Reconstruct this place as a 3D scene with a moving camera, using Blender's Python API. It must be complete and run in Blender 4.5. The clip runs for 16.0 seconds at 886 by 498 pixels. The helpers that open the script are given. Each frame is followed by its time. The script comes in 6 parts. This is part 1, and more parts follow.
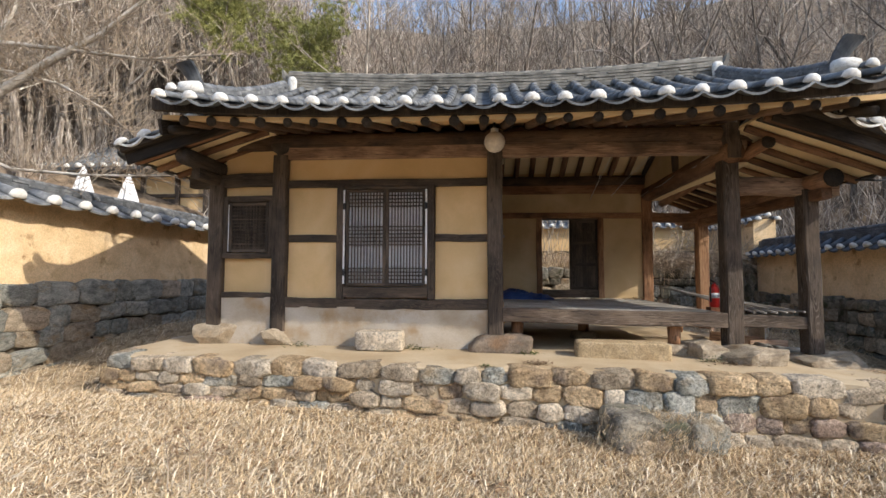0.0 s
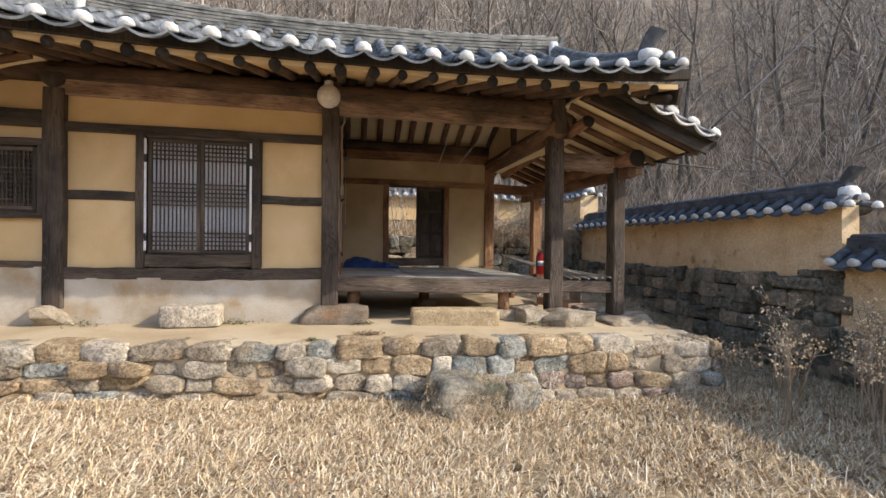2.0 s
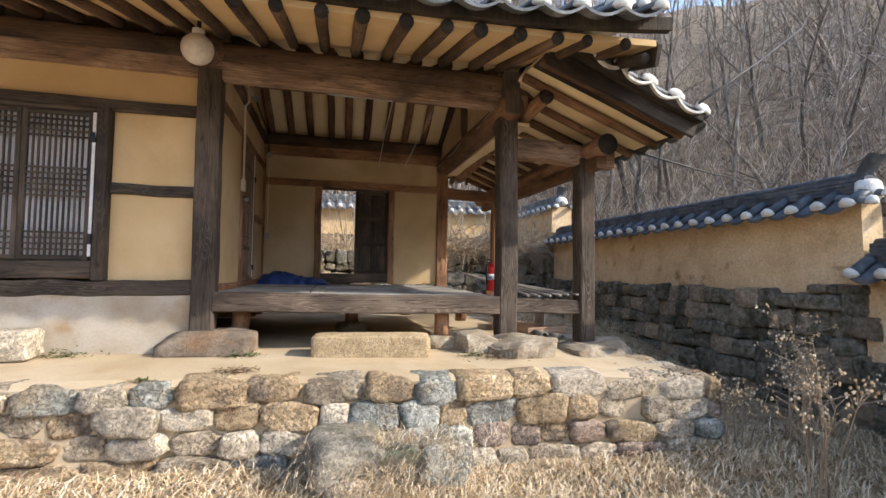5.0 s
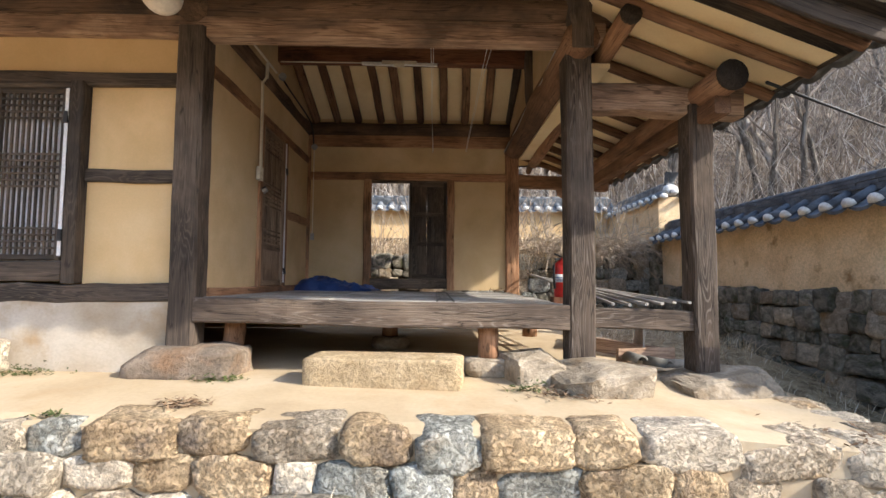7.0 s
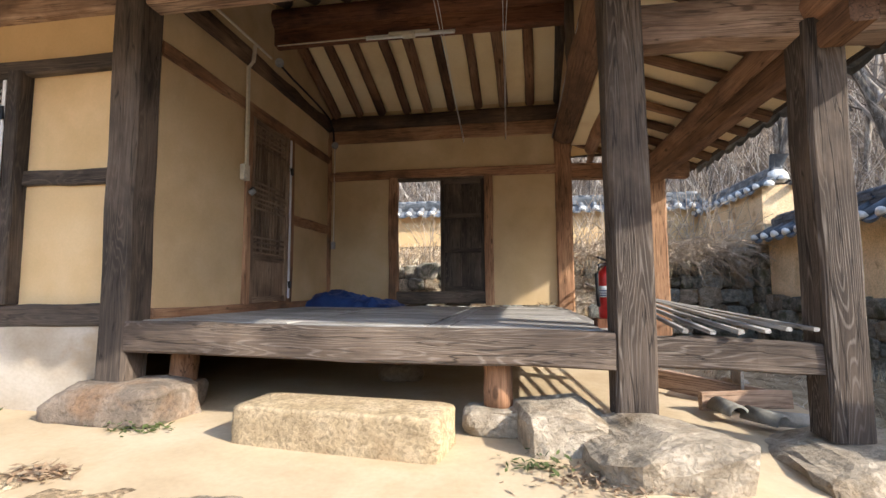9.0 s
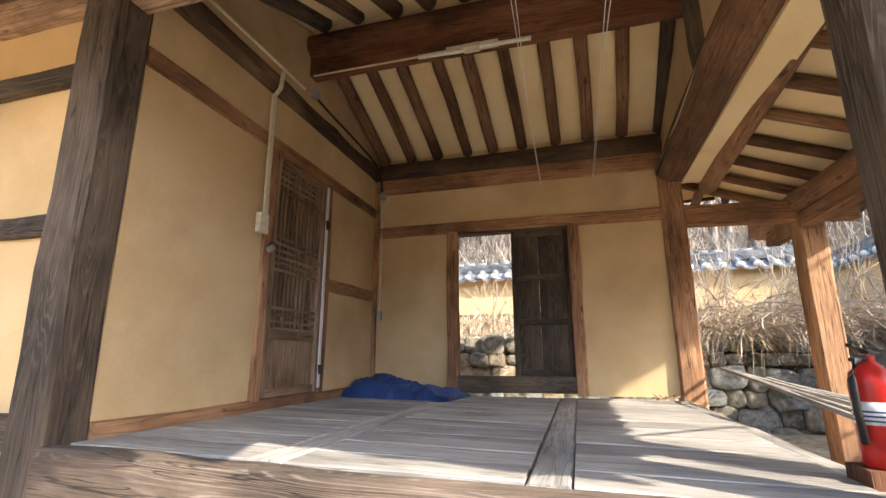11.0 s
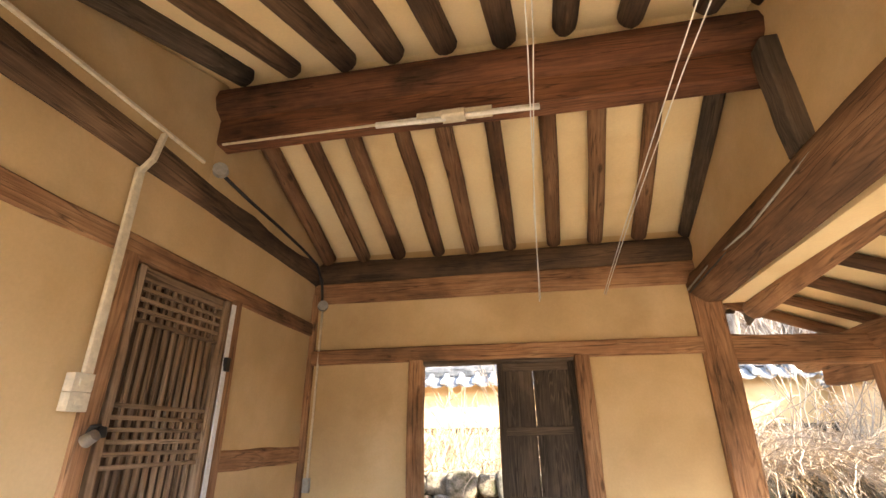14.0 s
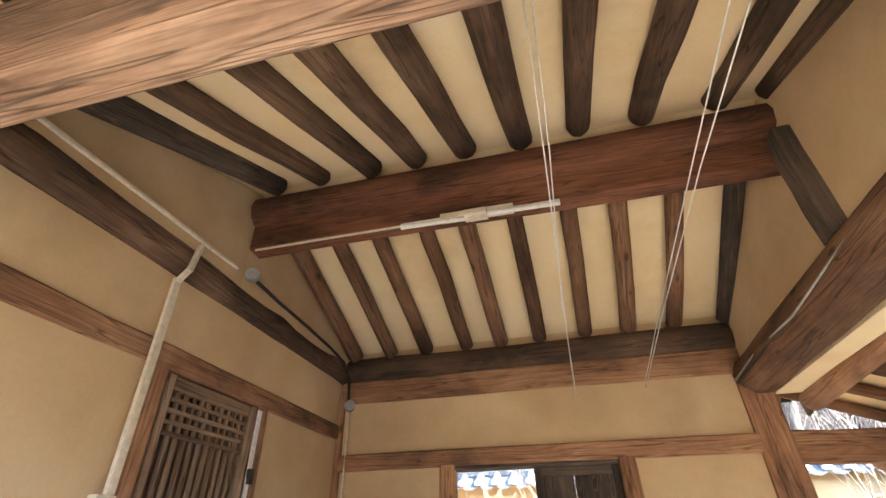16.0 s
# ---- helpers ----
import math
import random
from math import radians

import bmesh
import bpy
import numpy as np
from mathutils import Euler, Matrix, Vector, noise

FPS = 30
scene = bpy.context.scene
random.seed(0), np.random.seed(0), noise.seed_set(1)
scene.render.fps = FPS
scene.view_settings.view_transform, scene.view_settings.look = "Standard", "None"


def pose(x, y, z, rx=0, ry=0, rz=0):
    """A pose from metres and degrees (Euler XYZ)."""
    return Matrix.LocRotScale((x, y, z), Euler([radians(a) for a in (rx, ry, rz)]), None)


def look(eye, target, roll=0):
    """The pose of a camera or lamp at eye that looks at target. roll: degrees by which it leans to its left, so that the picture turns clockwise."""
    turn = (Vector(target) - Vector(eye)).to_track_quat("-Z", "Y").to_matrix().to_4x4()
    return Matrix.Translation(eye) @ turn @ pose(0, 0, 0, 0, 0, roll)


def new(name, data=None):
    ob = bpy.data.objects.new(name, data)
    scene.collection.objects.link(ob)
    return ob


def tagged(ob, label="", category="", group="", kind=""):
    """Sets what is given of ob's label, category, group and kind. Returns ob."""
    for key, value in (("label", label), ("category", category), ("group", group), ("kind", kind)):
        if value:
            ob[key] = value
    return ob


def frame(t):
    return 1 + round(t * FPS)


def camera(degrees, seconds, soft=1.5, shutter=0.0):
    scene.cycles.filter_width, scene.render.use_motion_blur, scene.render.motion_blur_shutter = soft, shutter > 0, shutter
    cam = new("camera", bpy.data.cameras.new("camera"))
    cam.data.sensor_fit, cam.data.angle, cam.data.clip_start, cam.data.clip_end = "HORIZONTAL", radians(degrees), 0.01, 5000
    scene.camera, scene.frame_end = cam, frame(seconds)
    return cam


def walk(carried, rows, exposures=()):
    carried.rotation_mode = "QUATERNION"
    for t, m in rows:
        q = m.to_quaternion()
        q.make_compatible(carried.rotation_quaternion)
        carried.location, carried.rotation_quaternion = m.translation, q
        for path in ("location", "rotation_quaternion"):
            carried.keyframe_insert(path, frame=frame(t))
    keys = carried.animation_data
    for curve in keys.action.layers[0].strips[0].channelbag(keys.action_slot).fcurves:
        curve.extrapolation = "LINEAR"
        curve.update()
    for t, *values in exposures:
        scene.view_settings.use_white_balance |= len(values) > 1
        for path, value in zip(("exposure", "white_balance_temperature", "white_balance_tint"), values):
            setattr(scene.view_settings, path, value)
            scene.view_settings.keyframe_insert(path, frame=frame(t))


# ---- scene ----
cam = camera(87.5, 16.0)
METRES, EYE, TILT, LEAN, TURN = 8.0, 1.5, 0.0, 0.0, 5.0
ROWS = [
    (0.0, 0.0, 0.0, 0.0, -0.01, 3.32, -0.14),
    (0.5, 0.0, 0.006, -0.0002, -2.66, 2.67, -0.18),
    (1.0, 0.0135, 0.0145, -0.002, -6.48, 1.6, -0.2),
    (1.5, 0.0386, 0.0257, -0.0021, -11.31, 0.36, -0.32),
    (2.0, 0.0549, 0.0354, -0.0027, -16.64, -0.39, -0.63),
    (2.5, 0.0694, 0.054, -0.0034, -21.3, -0.34, -0.92),
    (3.0, 0.0915, 0.0736, -0.0096, -23.85, 0.45, -1.05),
    (5.5, 0.2202, 0.2307, -0.0266, -15.83, 3.09, -0.65),
    (6.0, 0.2432, 0.2738, -0.026, -12.6, 3.65, -0.45),
    (6.5, 0.2794, 0.307, -0.0321, -9.26, 4.18, -0.22),
    (7.0, 0.3144, 0.3429, -0.0375, -5.99, 3.76, -0.3),
    (7.5, 0.3393, 0.3824, -0.0368, -3.83, 2.57, -0.26),
    (8.0, 0.3638, 0.4175, -0.041, -1.21, 1.91, -0.06),
    (8.5, 0.3886, 0.4466, -0.0348, 1.46, 2.78, 0.16),
    (9.0, 0.4002, 0.4769, -0.0324, 4.09, 4.95, 0.37),
    (9.5, 0.4022, 0.51, -0.029, 7.43, 7.37, 0.43),
    (10.0, 0.3967, 0.5487, -0.0296, 10.99, 9.95, 0.55),
    (12.5, 0.3263, 0.7316, 0.0525, 9.2, 15.37, 0.53),
    (13.0, 0.326, 0.7529, 0.0707, 7.12, 16.66, 0.53),
    (13.5, 0.3379, 0.7737, 0.0786, 5.85, 18.95, 0.51),
    (14.0, 0.3344, 0.777, 0.0847, 5.66, 22.19, 0.58),
    (14.5, 0.3307, 0.7763, 0.0875, 6.48, 25.56, 0.6),
    (15.0, 0.3333, 0.7749, 0.0903, 7.36, 28.69, 0.78),
    (15.5, 0.3359, 0.7758, 0.0917, 8.17, 31.04, 0.88),
    (16.0, 0.3352, 0.7735, 0.0935, 9.49, 32.62, 0.93),
]
walk(cam, [(t, pose(0, 0, EYE, TILT, LEAN, TURN) @ pose(METRES * x, METRES * y, METRES * z, 90 + pitch, roll, yaw)) for t, x, y, z, yaw, pitch, roll in ROWS],
     exposures=((0.0, 1.07, 6700, 10), (3.0, 1.4, 6600, 10), (5.5, 1.6, 6550, 10), (7.0, 1.84, 6550, 10), (8.5, 1.84, 6450, 10), (9.0, 1.96, 6450, 10), (9.5, 2.3, 6350, 10), (10.0, 2.38, 6300, 10), (12.5, 3.36, 7900, 12), (13.5, 3.58, 7900, 13), (14.5, 3.98, 7200, 12), (16.0, 3.88, 6000, 8)))

# ---- world, sun ----
SUN = Vector((1.45, -0.645, 1.0)).normalized()
world = bpy.data.worlds.new("sky")
scene.world = world
world.use_nodes = True
wn = world.node_tree.nodes
sky = wn.new("ShaderNodeTexSky")
sky.sky_type = "NISHITA"
sky.sun_disc = False
sky.sun_elevation = math.asin(SUN.z)
sky.sun_rotation = math.atan2(SUN.x, SUN.y)
world.node_tree.links.new(sky.outputs[0], wn["Background"].inputs[0])
wn["Background"].inputs[1].default_value = 0.15
sun_data = bpy.data.lights.new("sun", "SUN")
sun_data.energy = 2.0
sun_data.angle = radians(0.53)
sun_data.color = (1.0, 0.93, 0.82)
sun_lamp = new("sun", sun_data)
sun_lamp.matrix_basis = look(SUN * 60, (0, 0, 0))


# ---- materials ----
def surf(name, cols, scale=3.0, stretch=(1, 1, 1), rough=0.85, bump=0.3, fine=30.0, vary=0.0, dist=0.004, contrast=(0.3, 0.7), stains=None, stain_at=(0.55, 0.7), stain_scale=1.2, shift=True, metal=0.0, fv=0.22, pit=0.0, island=False):
    m = bpy.data.materials.new(name)
    m.use_nodes = True
    nt = m.node_tree
    N, L = nt.nodes, nt.links
    bsdf = N["Principled BSDF"]
    tc = N.new("ShaderNodeTexCoord")
    info = N.new("ShaderNodeObjectInfo")
    vec = tc.outputs["Object"]
    if shift:
        mul = N.new("ShaderNodeVectorMath"); mul.operation = "SCALE"
        comb = N.new("ShaderNodeCombineXYZ")
        for i in range(3):
            L.new(info.outputs["Random"], comb.inputs[i])
        L.new(comb.outputs[0], mul.inputs[0]); mul.inputs["Scale"].default_value = 37.0
        add = N.new("ShaderNodeVectorMath"); add.operation = "ADD"
        L.new(vec, add.inputs[0]); L.new(mul.outputs[0], add.inputs[1])
        vec = add.outputs[0]
    mp = N.new("ShaderNodeMapping"); mp.inputs["Scale"].default_value = stretch
    L.new(vec, mp.inputs[0])
    n1 = N.new("ShaderNodeTexNoise"); n1.inputs["Scale"].default_value = scale; n1.inputs["Detail"].default_value = 6 if stretch[0] == stretch[2] else 3; n1.inputs["Distortion"].default_value = 0.6 if stretch[0] == stretch[2] else 0.1
    n2 = N.new("ShaderNodeTexNoise"); n2.inputs["Scale"].default_value = fine; n2.inputs["Detail"].default_value = 8 if stretch[0] == stretch[2] else 2; n2.inputs["Roughness"].default_value = 0.66 if stretch[0] == stretch[2] else 0.5
    L.new(mp.outputs[0], n1.inputs[0]); L.new(mp.outputs[0], n2.inputs[0])
    ramp = N.new("ShaderNodeValToRGB")
    el = ramp.color_ramp.elements
    lo, hi = contrast
    for i, c in enumerate(cols):
        p = lo + (hi - lo) * i / max(1, len(cols) - 1)
        e = el[i] if i < 2 else el.new(p)
        e.position = p; e.color = (*c, 1)
    if island:
        geo = N.new("ShaderNodeNewGeometry")
        L.new(geo.outputs["Random Per Island"], ramp.inputs[0])
    else:
        L.new(n1.outputs["Fac"], ramp.inputs[0])
    col = ramp.outputs[0]
    if stains:
        n3 = N.new("ShaderNodeTexNoise"); n3.inputs["Scale"].default_value = stain_scale; n3.inputs["Detail"].default_value = 5; n3.inputs["Roughness"].default_value = 0.6
        L.new(vec, n3.inputs[0])
        r3 = N.new("ShaderNodeMapRange"); r3.inputs[1].default_value, r3.inputs[2].default_value = stain_at
        L.new(n3.outputs["Fac"], r3.inputs[0])
        mx = N.new("ShaderNodeMix"); mx.data_type = "RGBA"
        L.new(r3.outputs[0], mx.inputs[0]); L.new(col, mx.inputs[6]); mx.inputs[7].default_value = (*stains, 1)
        col = mx.outputs[2]
    hsv = N.new("ShaderNodeHueSaturation")
    L.new(col, hsv.inputs["Color"])
    val = N.new("ShaderNodeMapRange"); val.inputs[1].default_value, val.inputs[2].default_value = 0.25, 0.75; val.inputs[3].default_value, val.inputs[4].default_value = 1 - fv, 1 + fv
    L.new(n2.outputs["Fac"], val.inputs[0])
    v = val.outputs[0]
    if vary:
        rv = N.new("ShaderNodeMapRange"); rv.inputs[3].default_value, rv.inputs[4].default_value = 1 - vary, 1 + vary
        L.new(info.outputs["Random"], rv.inputs[0])
        mm = N.new("ShaderNodeMath"); mm.operation = "MULTIPLY"
        L.new(v, mm.inputs[0]); L.new(rv.outputs[0], mm.inputs[1]); v = mm.outputs[0]
    L.new(v, hsv.inputs["Value"])
    out = hsv.outputs[0]
    hgt = N.new("ShaderNodeMath"); hgt.operation = "MULTIPLY_ADD"; hgt.inputs[1].default_value = 0.4
    L.new(n2.outputs["Fac"], hgt.inputs[0]); L.new(n1.outputs["Fac"], hgt.inputs[2])
    h = hgt.outputs[0]
    if pit:
        n5 = N.new("ShaderNodeTexNoise"); n5.inputs["Scale"].default_value = 34.0; n5.inputs["Detail"].default_value = 6; n5.inputs["Roughness"].default_value = 0.68; n5.inputs["Distortion"].default_value = 0.8
        L.new(vec, n5.inputs[0])
        rp5 = N.new("ShaderNodeMapRange"); rp5.inputs[1].default_value, rp5.inputs[2].default_value = 0.38, 0.56; rp5.inputs[3].default_value, rp5.inputs[4].default_value = 1 - pit * 0.9, 1 + pit * 0.85
        L.new(n5.outputs["Fac"], rp5.inputs[0])
        pm = N.new("ShaderNodeMix"); pm.data_type = "RGBA"; pm.blend_type = "MULTIPLY"; pm.inputs[0].default_value = 1.0
        L.new(out, pm.inputs[6]); L.new(rp5.outputs[0], pm.inputs[7]); out = pm.outputs[2]
        hp = N.new("ShaderNodeMath"); hp.operation = "MULTIPLY_ADD"; hp.inputs[1].default_value = 0.6
        L.new(rp5.outputs[0], hp.inputs[0]); L.new(h, hp.inputs[2]); h = hp.outputs[0]
    L.new(out, bsdf.inputs["Base Color"])
    bp = N.new("ShaderNodeBump"); bp.inputs["Strength"].default_value = bump; bp.inputs["Distance"].default_value = dist
    L.new(h, bp.inputs["Height"]); L.new(bp.outputs[0], bsdf.inputs["Normal"])
    bsdf.inputs["Roughness"].default_value = rough
    bsdf.inputs["Metallic"].default_value = metal
    bsdf.inputs["Specular IOR Level"].default_value = 0.3
    return m


def timber(name, cols, line, rings=24.0, lines=0.6, scale=6.0, patch=1.1, rough=0.85, vary=0.15, knots=0.0, crack=0.6, fibre=0.25, bump=0.6):
    """Old timber: swirling growth rings along the length (local z), patches of weathering, fibres, cracks and knots."""
    m = bpy.data.materials.new(name)
    m.use_nodes = True
    nt = m.node_tree
    N, L = nt.nodes, nt.links
    bsdf = N["Principled BSDF"]
    tc = N.new("ShaderNodeTexCoord")
    info = N.new("ShaderNodeObjectInfo")
    mul = N.new("ShaderNodeVectorMath"); mul.operation = "MULTIPLY_ADD"
    comb = N.new("ShaderNodeCombineXYZ")
    for i in range(3):
        L.new(info.outputs["Random"], comb.inputs[i])
    L.new(comb.outputs[0], mul.inputs[0]); mul.inputs[1].default_value = (31.0, 17.0, 43.0)
    L.new(tc.outputs["Object"], mul.inputs[2])

    def tex(stretch, sc, detail, rgh=0.5, dist=0.0):
        mp = N.new("ShaderNodeMapping"); mp.inputs["Scale"].default_value = stretch
        L.new(mul.outputs[0], mp.inputs[0])
        n = N.new("ShaderNodeTexNoise")
        n.inputs["Scale"].default_value = sc; n.inputs["Detail"].default_value = detail
        n.inputs["Roughness"].default_value = rgh; n.inputs["Distortion"].default_value = dist
        L.new(mp.outputs[0], n.inputs[0])
        return n.outputs["Fac"]

    def math_node(op, a, b=None, c=None):
        n = N.new("ShaderNodeMath"); n.operation = op
        for k, v in enumerate((a, b, c)):
            if v is None:
                continue
            if isinstance(v, (int, float)):
                n.inputs[k].default_value = v
            else:
                L.new(v, n.inputs[k])
        return n.outputs[0]

    def remap(v, a, b, c=0.0, d=1.0):
        n = N.new("ShaderNodeMapRange")
        n.inputs[1].default_value, n.inputs[2].default_value, n.inputs[3].default_value, n.inputs[4].default_value = a, b, c, d
        L.new(v, n.inputs[0])
        return n.outputs[0]

    swirl = tex((1, 1, 0.075), scale, 2.0, 0.45, 0.2)
    fib = tex((1, 1, 0.035), 75.0, 3.0, 0.6)
    big = tex((1, 1, 0.45), patch * 2.2, 5.0, 0.62, 0.4)
    fade = tex((1, 1, 0.5), 3.1, 2.0)
    split = tex((1, 1, 0.045), 17.0, 2.0, 0.5, 0.1)
    ring = math_node("SINE", math_node("MULTIPLY", math_node("MULTIPLY_ADD", fib, 0.012, swirl), rings * 6.283))
    ridge = math_node("MULTIPLY", remap(ring, 0.35, 1.0), remap(fade, 0.36, 0.62, 0.15, 1.0))
    ramp = N.new("ShaderNodeValToRGB")
    el = ramp.color_ramp.elements
    for k, c in enumerate(cols):
        p = 0.34 + 0.32 * k / (len(cols) - 1)
        e = el[k] if k < 2 else el.new(p)
        e.position = p; e.color = (*c, 1)
    L.new(big, ramp.inputs[0])
    mx = N.new("ShaderNodeMix"); mx.data_type = "RGBA"
    L.new(math_node("MULTIPLY", ridge, lines), mx.inputs[0]); L.new(ramp.outputs[0], mx.inputs[6]); mx.inputs[7].default_value = (*line, 1)
    gap = remap(math_node("ABSOLUTE", math_node("SUBTRACT", split, 0.5)), 0.0, 0.016, 1 - crack, 1.0)
    tone = math_node("MULTIPLY", remap(fib, 0.3, 0.7, 1 - fibre, 1 + fibre), gap)
    tone = math_node("MULTIPLY", tone, remap(info.outputs["Random"], 0, 1, 1 - vary, 1 + vary))
    if knots:
        mp = N.new("ShaderNodeMapping"); mp.inputs["Scale"].default_value = (1, 1, 0.42)
        L.new(mul.outputs[0], mp.inputs[0])
        vo = N.new("ShaderNodeTexVoronoi"); vo.inputs["Scale"].default_value = 5.5
        L.new(mp.outputs[0], vo.inputs["Vector"])
        tone = math_node("MULTIPLY", tone, remap(vo.outputs["Distance"], 0.07, 0.13, 1 - knots, 1.0))
    gm = N.new("ShaderNodeMix"); gm.data_type = "RGBA"; gm.blend_type = "MULTIPLY"; gm.inputs[0].default_value = 1.0
    L.new(mx.outputs[2], gm.inputs[6]); L.new(tone, gm.inputs[7])
    L.new(gm.outputs[2], bsdf.inputs["Base Color"])
    h = math_node("MULTIPLY_ADD", gap, 1.2, math_node("MULTIPLY_ADD", ridge, 0.45, fib))
    bp = N.new("ShaderNodeBump"); bp.inputs["Strength"].default_value = bump; bp.inputs["Distance"].default_value = 0.006
    L.new(h, bp.inputs["Height"]); L.new(bp.outputs[0], bsdf.inputs["Normal"])
    bsdf.inputs["Roughness"].default_value = rough
    bsdf.inputs["Specular IOR Level"].default_value = 0.3
    return m


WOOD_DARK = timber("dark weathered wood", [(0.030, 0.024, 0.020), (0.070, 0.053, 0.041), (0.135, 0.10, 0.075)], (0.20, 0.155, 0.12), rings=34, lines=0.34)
WOOD_POST = timber("grey weathered post wood", [(0.042, 0.031, 0.024), (0.088, 0.064, 0.048), (0.165, 0.122, 0.09)], (0.36, 0.305, 0.255), rings=40, lines=0.36, scale=5.0, crack=0.7)
WOOD_IN = timber("brown interior wood", [(0.12, 0.070, 0.042), (0.31, 0.162, 0.088), (0.45, 0.265, 0.15)], (0.16, 0.080, 0.042), lines=0.55, knots=0.65)
WOOD_BEAM = timber("weathered brown beam wood", [(0.095, 0.066, 0.048), (0.28, 0.18, 0.122), (0.46, 0.325, 0.23)], (0.12, 0.065, 0.040), rings=26, lines=0.7, scale=4.5, knots=0.6)
WOOD_TIE = timber("reddish dark ridge wood", [(0.060, 0.028, 0.017), (0.165, 0.068, 0.037), (0.25, 0.112, 0.06)], (0.055, 0.026, 0.016), lines=0.5, knots=0.4)
# dark end grain; on the verge boards the black also stands for eave shade
WOOD_BLACK = timber("black-brown wood, also for shaded verges", [(0.014, 0.011, 0.009), (0.032, 0.024, 0.018), (0.062, 0.046, 0.034)], (0.085, 0.063, 0.047), lines=0.4)
WOOD_RAFTER = timber("brown rafter wood", [(0.085, 0.046, 0.028), (0.20, 0.106, 0.060), (0.29, 0.168, 0.098)], (0.105, 0.056, 0.032), lines=0.5, knots=0.6, vary=0.2)
WOOD_DOOR = timber("grey brown door wood", [(0.15, 0.098, 0.064), (0.25, 0.168, 0.11), (0.34, 0.24, 0.165)], (0.15, 0.095, 0.06), lines=0.4)
WOOD_EAVE = timber("dark eave rafter wood", [(0.042, 0.028, 0.020), (0.115, 0.07, 0.044), (0.20, 0.125, 0.077)], (0.05, 0.032, 0.022), lines=0.5, vary=0.2)
WOOD_DECK = timber("grey worn floorboards", [(0.20, 0.185, 0.168), (0.33, 0.31, 0.285), (0.44, 0.415, 0.38)], (0.21, 0.195, 0.178), lines=0.4, crack=0.45, vary=0.12, bump=0.4)
PLASTER = surf("ochre earth plaster", [(0.62, 0.425, 0.21), (0.70, 0.488, 0.255), (0.75, 0.548, 0.31)], 1.3, (1, 1, 1), 0.92, 0.2, 60, 0.05, 0.002, fv=0.05, stains=(0.56, 0.37, 0.17), stain_at=(0.55, 0.8), stain_scale=0.7)
PLASTER_IN = surf("dull stained hall plaster", [(0.54, 0.385, 0.205), (0.62, 0.455, 0.26), (0.67, 0.51, 0.315)], 1.3, (1, 1, 1), 0.92, 0.25, 60, 0.04, 0.002, fv=0.05, stains=(0.47, 0.335, 0.185), stain_at=(0.44, 0.70), stain_scale=1.0)
CEIL = surf("pale yellow ceiling plaster", [(0.80, 0.62, 0.36), (0.84, 0.68, 0.42), (0.87, 0.73, 0.48)], 1.3, (1, 1, 1), 0.92, 0.2, 60, 0.0, 0.002, fv=0.05, stains=(0.64, 0.46, 0.24), stain_at=(0.55, 0.8), stain_scale=0.8)
PLASTER_PALE = surf("pale lime base plaster", [(0.36, 0.285, 0.20), (0.46, 0.395, 0.315), (0.54, 0.49, 0.42)], 1.6, (1, 1, 1.4), 0.92, 0.3, 40, 0.0, 0.003, fv=0.07, stains=(0.37, 0.25, 0.135), stain_at=(0.50, 0.68), stain_scale=1.6)
MUD_WALL = surf("rough ochre mud wall", [(0.60, 0.42, 0.235), (0.71, 0.52, 0.31), (0.77, 0.59, 0.38)], 2.5, (1, 1, 1), 0.95, 0.6, 45, 0.0, 0.01, stains=(0.36, 0.22, 0.11), stain_at=(0.6, 0.72), stain_scale=3.0, pit=0.12)
EARTH = surf("pale packed earth", [(0.41, 0.31, 0.195), (0.49, 0.385, 0.252), (0.55, 0.445, 0.31)], 1.1, (1, 1, 1), 0.95, 0.35, 30, 0.0, 0.006, fv=0.08, stains=(0.44, 0.32, 0.19), stain_at=(0.5, 0.75), stain_scale=2.0)
STONE = surf("grey brown fieldstone", [(0.26, 0.205, 0.145), (0.46, 0.375, 0.275), (0.59, 0.50, 0.385)], 4.0, (1, 1, 1), 0.9, 1.0, 22, 0.32, 0.03, stains=(0.40, 0.26, 0.13), stain_at=(0.56, 0.7), stain_scale=1.6, pit=0.42)
STONE_PALE = surf("pale granite fieldstone", [(0.35, 0.295, 0.225), (0.53, 0.45, 0.345), (0.64, 0.56, 0.445)], 5.0, (1, 1, 1), 0.9, 1.0, 24, 0.2, 0.026, stains=(0.25, 0.22, 0.19), stain_scale=2.5, pit=0.36)
STONE_OCHRE = surf("ochre rusty fieldstone", [(0.30, 0.205, 0.12), (0.50, 0.365, 0.22), (0.61, 0.47, 0.305)], 4.0, (1, 1, 1), 0.9, 1.0, 22, 0.2, 0.028, stains=(0.22, 0.17, 0.13), stain_scale=2.2, pit=0.42)
STONE_BLUE = surf("blue grey fieldstone", [(0.18, 0.185, 0.165), (0.36, 0.36, 0.32), (0.52, 0.50, 0.44)], 4.0, (1, 1, 1), 0.9, 1.0, 22, 0.2, 0.028, stains=(0.36, 0.29, 0.20), stain_scale=2.2, pit=0.42)
STONE_RED = surf("reddish fieldstone", [(0.19, 0.135, 0.105), (0.38, 0.28, 0.22), (0.51, 0.405, 0.33)], 4.0, (1, 1, 1), 0.9, 1.0, 22, 0.25, 0.028, stains=(0.12, 0.10, 0.09), stain_scale=2.2, pit=0.45)
